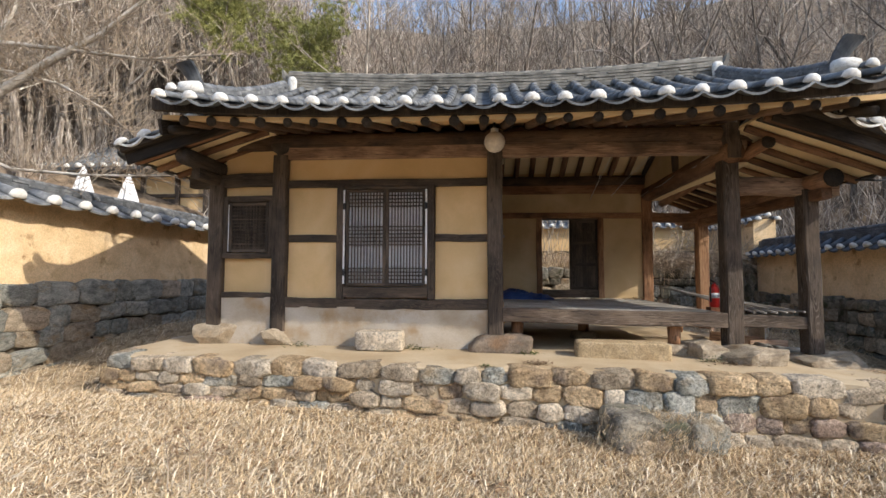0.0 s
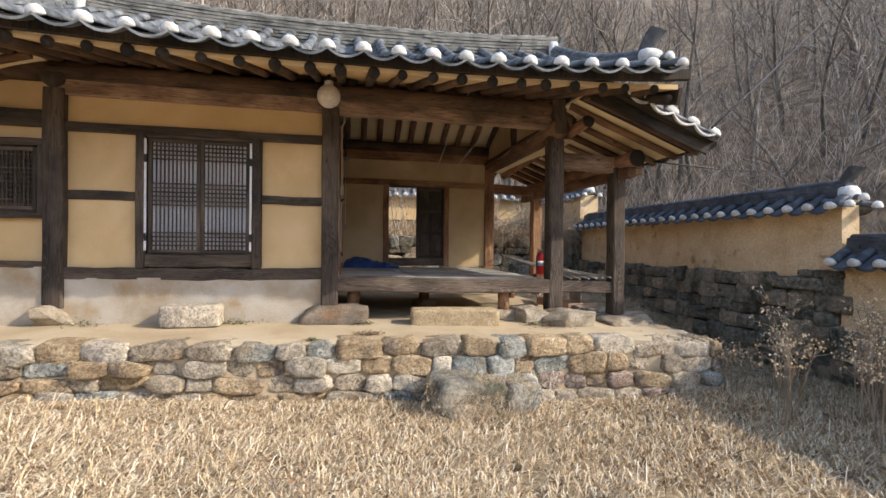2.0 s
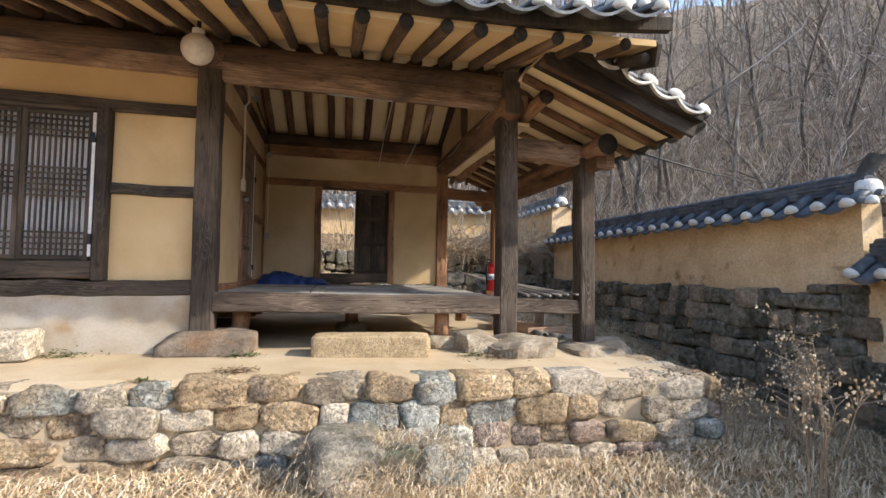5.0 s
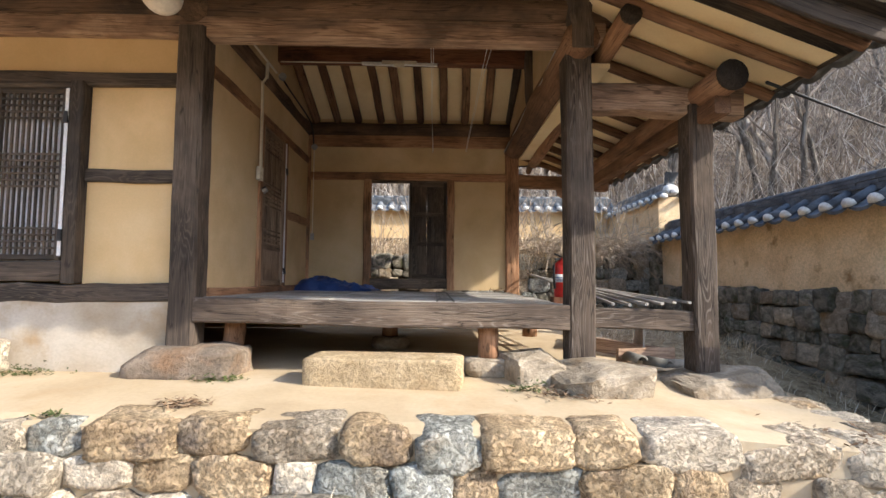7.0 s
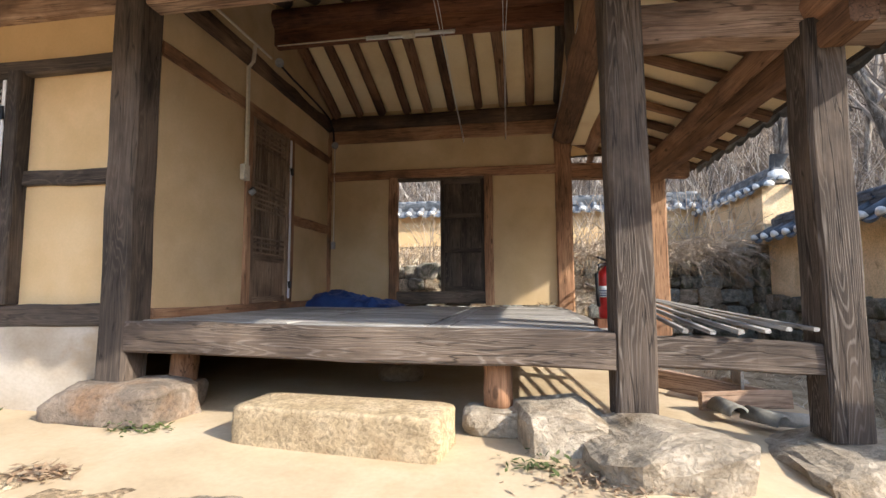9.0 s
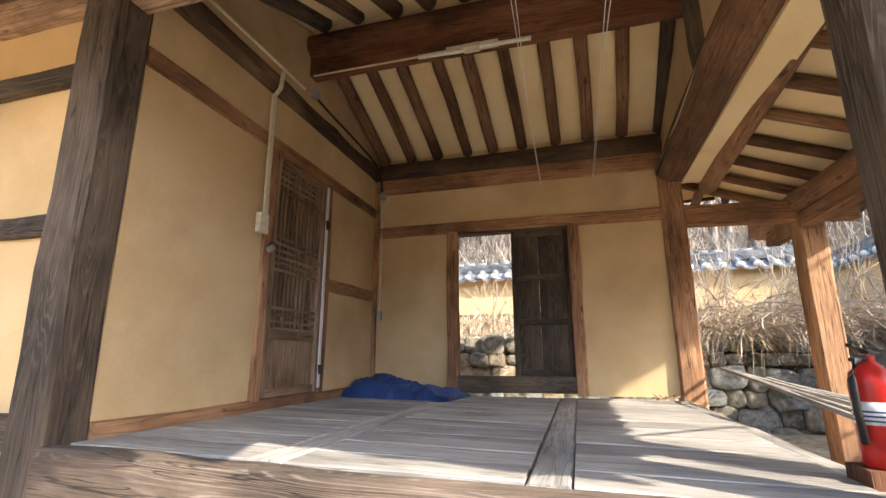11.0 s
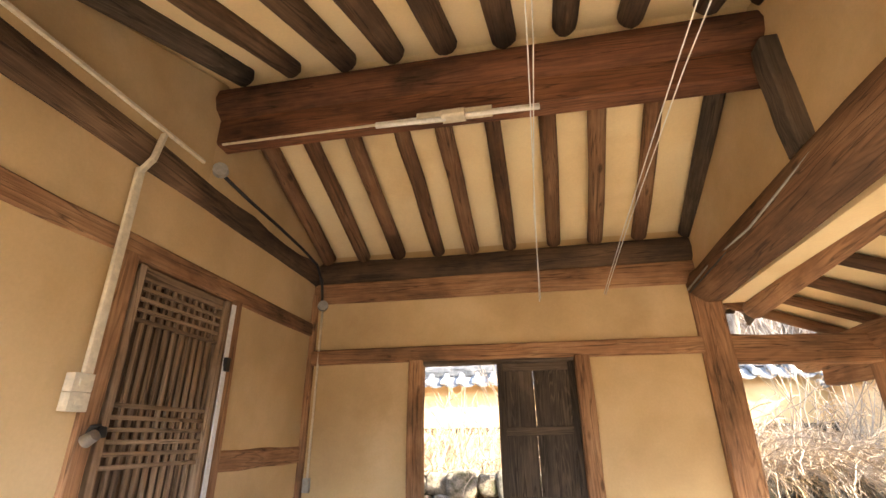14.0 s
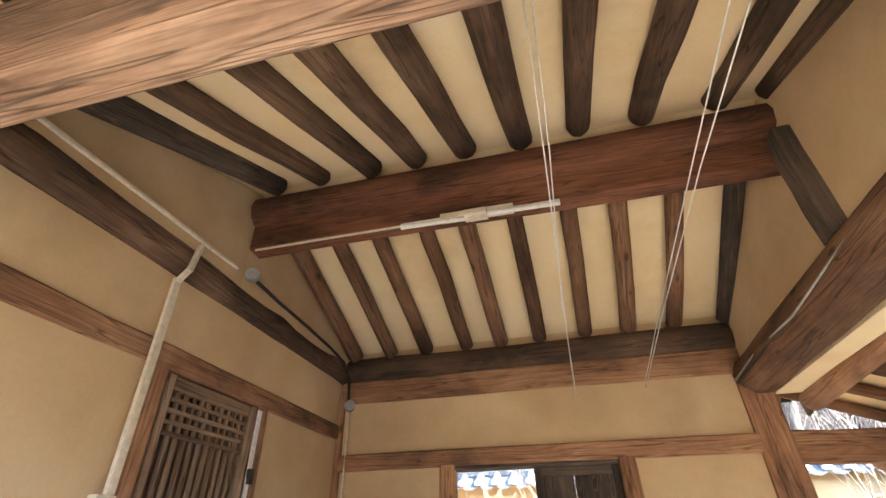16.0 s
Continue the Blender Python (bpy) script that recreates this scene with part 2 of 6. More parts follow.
STONE_DARK = surf("dark mossy wall stone", [(0.10, 0.092, 0.075), (0.20, 0.18, 0.145), (0.33, 0.295, 0.235)], 3.5, (1, 1, 1), 0.92, 0.8, 26, 0.35, 0.015, stains=(0.075, 0.078, 0.045), stain_at=(0.5, 0.65), stain_scale=2.0, pit=0.40)
ROCK_RUST = surf("rusty brown footing stone", [(0.13, 0.105, 0.085), (0.21, 0.165, 0.125), (0.32, 0.255, 0.195)], 3.0, (1, 1, 1), 0.92, 0.8, 26, 0.1, 0.02, stains=(0.25, 0.15, 0.085), stain_at=(0.52, 0.72), stain_scale=2.6, pit=0.20)
ROCK = surf("grey tan footing rock", [(0.24, 0.195, 0.14), (0.37, 0.305, 0.225), (0.50, 0.42, 0.32)], 4.0, (1, 1, 1), 0.92, 1.0, 22, 0.12, 0.028, stains=(0.26, 0.185, 0.11), stain_at=(0.55, 0.7), stain_scale=2.4, pit=0.16)
MORTAR = surf("sandy earth mortar", [(0.34, 0.25, 0.15), (0.46, 0.35, 0.225), (0.53, 0.42, 0.29)], 3.0, (1, 1, 1), 0.95, 0.6, 40, 0.0, 0.012)
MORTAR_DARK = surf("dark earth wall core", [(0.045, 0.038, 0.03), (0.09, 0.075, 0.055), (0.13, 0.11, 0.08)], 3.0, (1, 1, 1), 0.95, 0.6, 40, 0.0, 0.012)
CUT_STONE = surf("hewn sandy granite", [(0.37, 0.275, 0.16), (0.48, 0.365, 0.22), (0.56, 0.44, 0.285)], 6.0, (1, 1, 1), 0.92, 0.9, 50, 0.1, 0.012, stains=(0.46, 0.33, 0.19), stain_scale=3.0, pit=0.28)
TILE = surf("grey clay roof tile", [(0.075, 0.08, 0.085), (0.14, 0.148, 0.155), (0.25, 0.255, 0.255)], 5.0, (1, 1, 1), 0.6, 0.4, 40, 0.28, 0.004, stains=(0.30, 0.29, 0.265), stain_at=(0.6, 0.75), stain_scale=3.0)
TILE_OLD = surf("lichen grey ridge tile", [(0.11, 0.105, 0.095), (0.22, 0.21, 0.185), (0.34, 0.32, 0.28)], 4.0, (1, 1, 1), 0.8, 0.5, 40, 0.25, 0.004, stains=(0.08, 0.078, 0.07), stain_scale=3.0)
TILE_DARK = surf("dark blue grey wall tile", [(0.04, 0.045, 0.055), (0.075, 0.085, 0.10), (0.14, 0.15, 0.165)], 5.0, (1, 1, 1), 0.55, 0.4, 40, 0.2, 0.004)
LIME = surf("white lime plaster cap", [(0.56, 0.54, 0.50), (0.72, 0.71, 0.67), (0.80, 0.79, 0.76)], 8.0, (1, 1, 1), 0.9, 0.5, 40, 0.1, 0.006, stains=(0.48, 0.45, 0.40), stain_scale=6.0)
PAPER = surf("white mulberry paper", [(0.66, 0.65, 0.66), (0.74, 0.73, 0.74), (0.79, 0.78, 0.79)], 2.0, (1, 1, 1), 0.9, 0.1, 50, 0.04, 0.001)
GROUND = surf("dry straw covered soil", [(0.13, 0.09, 0.052), (0.32, 0.235, 0.142), (0.50, 0.39, 0.255)], 7.0, (1, 1, 1), 0.95, 0.9, 45, 0.0, 0.03, shift=False, stains=(0.36, 0.26, 0.15), stain_scale=0.6)
LITTER = surf("brown leaf litter", [(0.085, 0.06, 0.04), (0.21, 0.152, 0.10), (0.40, 0.305, 0.215)], 1.6, (1, 1, 1), 0.95, 0.8, 9, 0.0, 0.08, shift=False, stains=(0.16, 0.115, 0.08), stain_scale=0.12)
STRAW = surf("dry pale straw", [(0.27, 0.175, 0.10), (0.64, 0.475, 0.28), (0.80, 0.64, 0.425), (0.90, 0.81, 0.65)], 7.0, (1, 1, 1), 0.8, 0.0, 20, 0.0, 0.001, shift=False, island=True, contrast=(0.0, 1.0))
STALK = surf("brown dead weed", [(0.16, 0.095, 0.055), (0.27, 0.18, 0.11), (0.40, 0.31, 0.21)], 6.0, (1, 1, 1), 0.9, 0.0, 20, 0.1, 0.001, island=True, contrast=(0.0, 1.0))
BARK = surf("grey brown bark", [(0.08, 0.062, 0.05), (0.20, 0.165, 0.132), (0.42, 0.37, 0.315)], 2.0, (6, 6, 1), 0.92, 0.5, 16, 0.55, 0.01)
TWIG = surf("grey brown twigs", [(0.09, 0.07, 0.058), (0.22, 0.178, 0.148), (0.36, 0.305, 0.255), (0.62, 0.56, 0.49)], 1.0, (1, 1, 1), 0.92, 0.0, 8, 0.3, 0.001, island=True, contrast=(0.0, 1.0))
LIMB = surf("pale grey limb bark", [(0.36, 0.31, 0.255), (0.56, 0.50, 0.42), (0.70, 0.64, 0.56)], 3.0, (1, 1, 1), 0.92, 0.4, 20, 0.2, 0.005)
TWIG_PALE = surf("pale shrub twigs", [(0.22, 0.165, 0.115), (0.36, 0.285, 0.21), (0.48, 0.40, 0.31)], 2.0, (1, 1, 1), 0.92, 0.0, 8, 0.2, 0.001)
PINE = surf("pine needles", [(0.13, 0.14, 0.04), (0.28, 0.285, 0.09), (0.44, 0.43, 0.18)], 1.5, (1, 1, 1), 0.8, 0.0, 12, 0.1, 0.001, island=True, contrast=(0.0, 1.0))
GREEN = surf("small green weed", [(0.05, 0.07, 0.02), (0.11, 0.13, 0.045)], 9.0, (1, 1, 1), 0.8, 0.0, 30, 0.1, 0.001)
GLOBE = surf("milky white lamp globe", [(0.66, 0.60, 0.52), (0.72, 0.66, 0.58)], 3.0, (1, 1, 1), 0.35, 0.0, 20, 0.0, 0.001)
PLASTIC = surf("cream plastic", [(0.62, 0.56, 0.44), (0.70, 0.64, 0.52)], 4.0, (1, 1, 1), 0.45, 0.05, 40, 0.06, 0.001)
WHITE_PLASTIC = surf("white plastic", [(0.72, 0.72, 0.70), (0.80, 0.80, 0.78)], 4.0, (1, 1, 1), 0.4, 0.05, 40, 0.0, 0.001)
BLACK = surf("black rubber", [(0.015, 0.015, 0.016), (0.03, 0.03, 0.032)], 8.0, (1, 1, 1), 0.5, 0.1, 40, 0.0, 0.001)
RED = surf("red enamel", [(0.42, 0.018, 0.016), (0.52, 0.03, 0.025)], 3.0, (1, 1, 1), 0.3, 0.05, 40, 0.0, 0.001)
BLUE_TARP = surf("dark blue woven tarpaulin", [(0.012, 0.03, 0.11), (0.02, 0.05, 0.17), (0.035, 0.075, 0.22)], 3.0, (1, 1, 1), 0.5, 0.3, 90, 0.0, 0.002)
CANVAS = surf("white canvas", [(0.68, 0.68, 0.68), (0.78, 0.78, 0.78)], 3.0, (1, 1, 1), 0.8, 0.1, 30, 0.0, 0.001)
STEEL = surf("dull steel", [(0.30, 0.30, 0.30), (0.42, 0.42, 0.42)], 8.0, (1, 1, 1), 0.4, 0.1, 40, 0.0, 0.001, metal=0.9)
GREY_PAINT = surf("grey painted tin", [(0.30, 0.30, 0.29), (0.38, 0.38, 0.37)], 8.0, (1, 1, 1), 0.5, 0.1, 40, 0.0, 0.001)

# ---- helpers ----
WM = {}


def thing(name, at, label="", category="", group="", kind=""):
    ob = new(name)
    WM[ob] = Matrix.Translation(at)
    ob.matrix_basis = WM[ob]
    ob.empty_display_size = 0.2
    return tagged(ob, label, category, group, kind)


def place(ob, m, parent=None):
    if parent is not None:
        ob.parent = parent
        ob.matrix_parent_inverse = WM[parent].inverted()
    ob.matrix_basis = m
    WM[ob] = m
    return ob


def mesh_of(name, verts, faces, mat, smooth=False):
    me = bpy.data.meshes.new(name)
    me.from_pydata(verts, [], faces)
    if mat is not None:
        me.materials.append(mat)
    if smooth:
        me.polygons.foreach_set("use_smooth", [True] * len(me.polygons))
    me.update()
    return me


def part(name, bm, mat, parent=None, label="", m=None, smooth=False):
    """Links a bmesh, or a mesh, as one object under a thing or a part."""
    if isinstance(bm, bmesh.types.BMesh):
        me = bpy.data.meshes.new(name)
        bmesh.ops.recalc_face_normals(bm, faces=bm.faces)
        bm.to_mesh(me)
        bm.free()
        me.materials.append(mat)
        if smooth:
            me.polygons.foreach_set("use_smooth", [True] * len(me.polygons))
    else:
        me = bm
    ob = new(name, me)
    place(ob, m if m is not None else Matrix.Identity(4), parent)
    return tagged(ob, label)


def axis(p0, p1, up=(0, 0, 1)):
    """A frame at p0 whose z runs to p1 and whose y lies as near to up as it can."""
    p0, p1 = Vector(p0), Vector(p1)
    z = (p1 - p0).normalized()
    u = Vector(up)
    if abs(z.dot(u)) > 0.9:
        u = Vector((0, 1, 0))
    x = u.cross(z).normalized()
    y = z.cross(x)
    m = Matrix((x, y, z)).transposed().to_4x4()
    m.translation = p0
    return m


def loft(name, p0, p1, section, mat, parent, label="", segs=4, wob=0.006, end=1.0, sag=0.0, smooth=False, seed=None):
    """A bar from p0 to p1 with the given cross-section, a little uneven along its length."""
    p0, p1 = Vector(p0), Vector(p1)
    ln = (p1 - p0).length
    rnd = random.Random(seed if seed is not None else int(abs(p0.x * 131 + p0.y * 517 + p0.z * 977 + p1.x * 71) * 100))
    n = len(section)
    vs, fs = [], []
    for i in range(segs + 1):
        f = i / segs
        k = 1 + (end - 1) * f
        ox, oy = rnd.uniform(-wob, wob), rnd.uniform(-wob, wob) - sag * 4 * f * (1 - f)
        for a, b in section:
            vs.append(((a * k + ox) + rnd.uniform(-wob, wob) * 0.5, (b * k + oy) + rnd.uniform(-wob, wob) * 0.5, ln * f))
    for i in range(segs):
        for j in range(n):
            a, b = i * n + j, i * n + (j + 1) % n
            fs.append((a, b, b + n, a + n))
    fs.append(tuple(reversed(range(n))))
    fs.append(tuple(range(segs * n, segs * n + n)))
    return part(name, mesh_of(name, vs, fs, mat, smooth), mat, parent, label, axis(p0, p1))


def rect(w, h, c=0.012):
    a, b = w / 2, h / 2
    return [(a - c, -b), (a, -b + c), (a, b - c), (a - c, b), (-a + c, b), (-a, b - c), (-a, -b + c), (-a + c, -b)]


def circ(r, n=10):
    return [(r * math.cos(2 * math.pi * i / n), r * math.sin(2 * math.pi * i / n)) for i in range(n)]


def bar(name, p0, p1, w, h, mat, parent, label="", c=0.012, **kw):
    return loft(name, p0, p1, rect(w, h, c), mat, parent, label, **kw)


def log(name, p0, p1, r, mat, parent, label="", n=10, **kw):
    return loft(name, p0, p1, circ(r, n), mat, parent, label, smooth=True, **kw)


def slab(name, lo, hi, mat, parent, label="", cuts=6, wob=0.003):
    """A plaster or board panel between two corners, its faces slightly uneven."""
    lo, hi = Vector(lo), Vector(hi)
    d = hi - lo
    bm = bmesh.new()
    bmesh.ops.create_cube(bm, size=1.0)
    for v in bm.verts:
        v.co = Vector(((v.co.x) * d.x, (v.co.y) * d.y, (v.co.z) * d.z))
    small = min(range(3), key=lambda i: d[i])
    if cuts:
        es = [e for e in bm.edges if abs((e.verts[0].co - e.verts[1].co)[small]) < 1e-6]
        bmesh.ops.subdivide_edges(bm, edges=es, cuts=cuts, use_grid_fill=True)
        for v in bm.verts:
            v.co[small] += wob * noise.noise((v.co + lo) * 1.7)
    return part(name, bm, mat, parent, label, Matrix.Translation((lo + hi) / 2))


def tube_mesh(name, points, r, mat, n=6, end=None):
    """A bent tube along points."""
    vs, fs = [], []
    pts = [Vector(p) for p in points]
    for i, p in enumerate(pts):
        t = (pts[min(i + 1, len(pts) - 1)] - pts[max(i - 1, 0)]).normalized()
        u = Vector((0, 0, 1)) if abs(t.z) < 0.9 else Vector((1, 0, 0))
        x = u.cross(t).normalized()
        y = t.cross(x)
        k = r if end is None else r + (end - r) * i / (len(pts) - 1)
        for j in range(n):
            a = 2 * math.pi * j / n
            vs.append(p + x * (k * math.cos(a)) + y * (k * math.sin(a)))
    for i in range(len(pts) - 1):
        for j in range(n):
            a, b = i * n + j, i * n + (j + 1) % n
            fs.append((a, b, b + n, a + n))
    fs.append(tuple(reversed(range(n))))
    fs.append(tuple(range((len(pts) - 1) * n, len(pts) * n)))
    return mesh_of(name, vs, fs, mat, True)


def tube(name, points, r, mat, parent=None, label="", n=6, end=None):
    o = Vector(points[0])
    return part(name, tube_mesh(name, [Vector(p) - o for p in points], r, mat, n, end), mat, parent, label, Matrix.Translation(o))


def rock_mesh(seed, mat, flat=0.55, rough=0.22, sub=2, size=(1, 1, 1), cut=0.88, smooth=True):
    """A stone that fills a unit box, blunt-edged and uneven."""
    bm = bmesh.new()
    bmesh.ops.create_icosphere(bm, subdivisions=sub, radius=1.0)
    o = Vector((seed * 7.3, seed * 3.1, seed * 5.7))
    rk = random.Random(seed * 17 + 3)
    cuts = []
    for i in range(9 if rough > 0.1 else 0):
        nrm = Vector((rk.gauss(0, 1), rk.gauss(0, 1), rk.gauss(0, 0.8))).normalized()
        cuts.append((nrm, rk.uniform(cut, cut + 0.32)))
    for v in bm.verts:
        c = v.co.copy()
        e = 1 - 0.72 * flat
        c = Vector([math.copysign(abs(q) ** e, q) for q in c])
        c *= 1 + rough * noise.noise(c * 1.1 + o) + rough * 0.4 * noise.noise(c * 2.9 + o)
        for nrm, lim in cuts:
            over = c.dot(nrm) - lim
            if over > 0:
                c -= nrm * over * 0.93
        c += Vector((noise.noise(c * 4.3 + o), noise.noise(c * 4.3 + o * 1.3), noise.noise(c * 4.3 + o * 1.7))) * 0.06 * (rough > 0.1)
        v.co = Vector((c.x * size[0], c.y * size[1], c.z * size[2])) * 0.5
    me = bpy.data.meshes.new("stone")
    bm.to_mesh(me)
    bm.free()
    me.polygons.foreach_set("use_smooth", [smooth] * len(me.polygons))
    me.materials.append(mat)
    return me


def block_mesh(seed, mat, w, d, h, cuts_n=7):
    """A rough squarish building stone: rounded block, skewed, with broken corners and an uneven face."""
    rnd = random.Random(seed)
    o = Vector((seed * 3.7, seed * 1.9, seed * 5.3))
    bm = bmesh.new()
    bmesh.ops.create_cube(bm, size=2.0)
    bmesh.ops.subdivide_edges(bm, edges=bm.edges[:], cuts=cuts_n, use_grid_fill=True)
    e = rnd.uniform(7.0, 14.0)
    ta, tb = rnd.uniform(-0.14, 0.14), rnd.uniform(-0.12, 0.12)
    cuts = [(Vector((sx, -0.25, sz)).normalized(), rnd.uniform(1.08, 1.40)) for sx in (-1, 1) for sz in (-1, 1)]
    for v in bm.verts:
        c = v.co
        k = (abs(c.x) ** e + abs(c.y) ** e + abs(c.z) ** e) ** (1 / e)
        c = c / k
        c = Vector((c.x * (1 + ta * c.z), c.y, c.z * (1 + tb * c.x)))
        for nrm, lim in cuts:
            over = c.dot(nrm) - lim
            if over > 0:
                c -= nrm * over
        q = Vector((c.x * w, c.y * d, c.z * h)) * 6
        c *= 1 + 0.07 * noise.noise(q * 0.35 + o) + 0.05 * noise.noise(q + o) + 0.035 * noise.noise(q * 2.3 + o)
        v.co = Vector((c.x * w, c.y * d, c.z * h)) * 0.5
    me = bpy.data.meshes.new("stone")
    bm.to_mesh(me)
    bm.free()
    me.polygons.foreach_set("use_smooth", [True] * len(me.polygons))
    me.materials.append(mat)
    return me


# ---- ground and hill ----
def smooth_step(a, b, v):
    f = min(1.0, max(0.0, (v - a) / (b - a)))
    return f * f * (3 - 2 * f)


def ground_z(x, y):
    z = -0.08 - 0.30 * smooth_step(-5, 4, x)
    z += 0.03 * noise.noise((x * 0.9, y * 0.9, 0.0))
    if -7.9 < x:
        z += (0.60 + 0.02 * x) * smooth_step(7.0, 9.5, y) * smooth_step(8.5, 6.0, x)
    z += 1.35 * smooth_step(13.5, 14.0, y) + 0.55 * smooth_step(13.5, 16.0, y)
    r = math.hypot(x, y + 4)
    az = math.degrees(math.atan2(x, y + 4))
    side = smooth_step(-100, -60, az) * smooth_step(110, 66, az)
    rise = max(0.0, r - 23.5) * (0.66 - 0.0020 * max(0, az - 20))
    rise = min(rise, 56 + 0.02 * rise)
    # added unseen rise behind the viewpoint, cuts low sky light on the walls
    z += min(max(0.0, r - 46) * 0.5, 22) * (1 - side)
    z += rise * side + 1.2 * noise.noise((x * 0.06, y * 0.06, 3.0)) * smooth_step(24, 40, r)
    return z


def grid_axis(lo, mid0, mid1, hi, fine):
    a, v, s = [], mid0, fine
    while v < mid1:
        a.append(v); v += fine
    while v < hi:
        a.append(v); s *= 1.22; v += s
    a.append(hi)
    v, s, b = mid0, fine, []
    while True:
        s *= 1.22; v -= s
        if v < lo:
            break
        b.append(v)
    b.append(lo)
    return list(reversed(b)) + a


gx = grid_axis(-900, -12, 12, 900, 0.5)
gy = grid_axis(-900, -3, 40, 900, 0.5)
gv = [(x, y, ground_z(x, y)) for y in gy for x in gx]
nx = len(gx)
gf, gmat = [], []
for j in range(len(gy) - 1):
    for i in range(nx - 1):
        gf.append((j * nx + i, j * nx + i + 1, (j + 1) * nx + i + 1, (j + 1) * nx + i))
        far = gy[j] > 13.0 or (abs(gx[i]) > 9 and gy[j] > 2)
        gmat.append(1 if far else 0)
gme = mesh_of("ground", gv, gf, GROUND, True)
gme.materials.append(LITTER)
gme.polygons.foreach_set("material_index", gmat)
tagged(part("ground", gme, GROUND), "dry straw covered yard rising to a leaf littered hill, with an added unseen back rise", "ground", kind="structure")

# ---- stone platform ----


def plat_y(x):
    return 5.78 - 0.036 * (x + 5.05) + 0.025 * math.sin(x * 2.1)


def plat_z(x, y=6.0):
    z = 0.445 - 0.010 * (x + 5) + 0.03 * smooth_step(5.6, 7.0, y)
    return z - 0.06 * smooth_step(3.6, 4.9, x)


platform = thing("stone_platform", (0, 7.5, -0.3), "raised packed-earth platform faced with rough fieldstones", "platform")
xs = [-5.0 + 0.2 * i for i in range(51)]
ys = [0, 0.12, 0.3, 0.6, 1.0, 1.4, 2.2, 3.2, 4.6, 5.4]
pv, pf = [], []
for x in xs:
    for d in ys:
        y = plat_y(x) + 0.075 + d
        e = 0.03 * (1 if d == 0 else 0)
        pv.append((x, y, plat_z(x, y) - e + 0.012 * noise.noise((x * 1.6, y * 1.6, 2.0))))
m = len(ys)
for i in range(len(xs) - 1):
    for j in range(m - 1):
        pf.append((i * m + j, (i + 1) * m + j, (i + 1) * m + j + 1, i * m + j + 1))
b0 = len(pv)
rim = [i * m for i in range(len(xs))] + [(len(xs) - 1) * m + j for j in range(1, m)] + [i * m + m - 1 for i in reversed(range(len(xs) - 1))] + [j for j in reversed(range(1, m - 1))]
for k in rim:
    pv.append((pv[k][0], pv[k][1], -0.8))
for k in range(len(rim)):
    k2 = (k + 1) % len(rim)
    pf.append((rim[k], b0 + k, b0 + k2, rim[k2]))
part("earth_top", mesh_of("earth_top", pv, pf, EARTH), EARTH, platform)

# ---- house frame ----
house = thing("hanok_house", (0.2, 8.5, 0.45), "timber hanok house with ochre plaster walls and tiled roof", "house")
FY = 6.92
BY = 10.22
for px, base, top, mat in ((-4.15, 0.70, 2.98, WOOD_DARK), (-3.13, 0.66, 3.36, WOOD_DARK), (0.17, 0.62, 3.36, WOOD_DARK), (3.5, 0.52, 3.36, WOOD_POST), (4.55, 0.44, 2.72, WOOD_POST)):
    bar("post", (px, FY, base), (px, FY, top), 0.205 if px > 4 else 0.225, 0.225, mat, house, c=0.02, segs=7, wob=0.007)
for px, base, top in ((-4.15, 0.6, 2.98), (-3.13, 0.6, 3.36), (0.2, 0.5, 3.36), (3.47, 0.5, 3.36), (4.6, 0.42, 2.72)):
    bar("post", (px, BY, base), (px, BY, top), 0.21, 0.21, WOOD_IN, house, c=0.02, segs=7, wob=0.006)
# purlins and beams along the front and back
for y in (FY, BY):
    bar("tie_beam", (-3.2, y, 3.40), (3.75, y, 3.36), 0.15, 0.19, WOOD_BEAM if y == FY else WOOD_IN, house, segs=12, wob=0.006)
    log("purlin", (-4.1, y, 3.58), (4.3, y, 3.55), 0.125, WOOD_EAVE, house, segs=14, wob=0.007)
bar("ridge_tie", (-3.2, 8.61, 3.983), (3.50, 8.61, 3.97), 0.125, 0.185, WOOD_TIE, house, segs=8)
log("ridge_purlin", (-4.0, 8.58, 4.185), (4.1, 8.58, 4.165), 0.12, WOOD_TIE, house, segs=10)
# cross beams at the wall of the room and at the open side
log("cross_beam", (0.17, 6.8, 3.56), (0.17, 10.4, 3.56), 0.15, WOOD_EAVE, house, segs=8, wob=0.01)
log("cross_beam", (3.5, 6.72, 3.25), (3.5, 10.4, 3.25), 0.15, WOOD_RAFTER, house, segs=8, wob=0.01)
log("cross_tie", (3.80, 6.45, 3.30), (3.86, 10.3, 3.08), 0.085, WOOD_IN, house, segs=6)
log("end_grain", (3.80, 6.44, 3.30), (3.80, 6.455, 3.30), 0.088, WOOD_BLACK, house, "dark weathered beam end", n=12, segs=1, wob=0)
bar("post_head", (3.5, 6.79, 3.16), (3.5, 6.79, 3.66), 0.19, 0.2, WOOD_DARK, house, c=0.03, segs=5, wob=0.012)
slab("plaster_strip", (3.6, 7.0, 3.12), (3.84, 10.25, 3.16), CEIL, house, cuts=4)
bar("king_strut", (3.41, 8.47, 3.36), (3.41, 8.48, 4.0), 0.09, 0.13, WOOD_DARK, house)
log("cross_beam", (-3.13, 6.8, 3.5), (-3.13, 10.4, 3.5), 0.14, WOOD_DARK, house, segs=6)
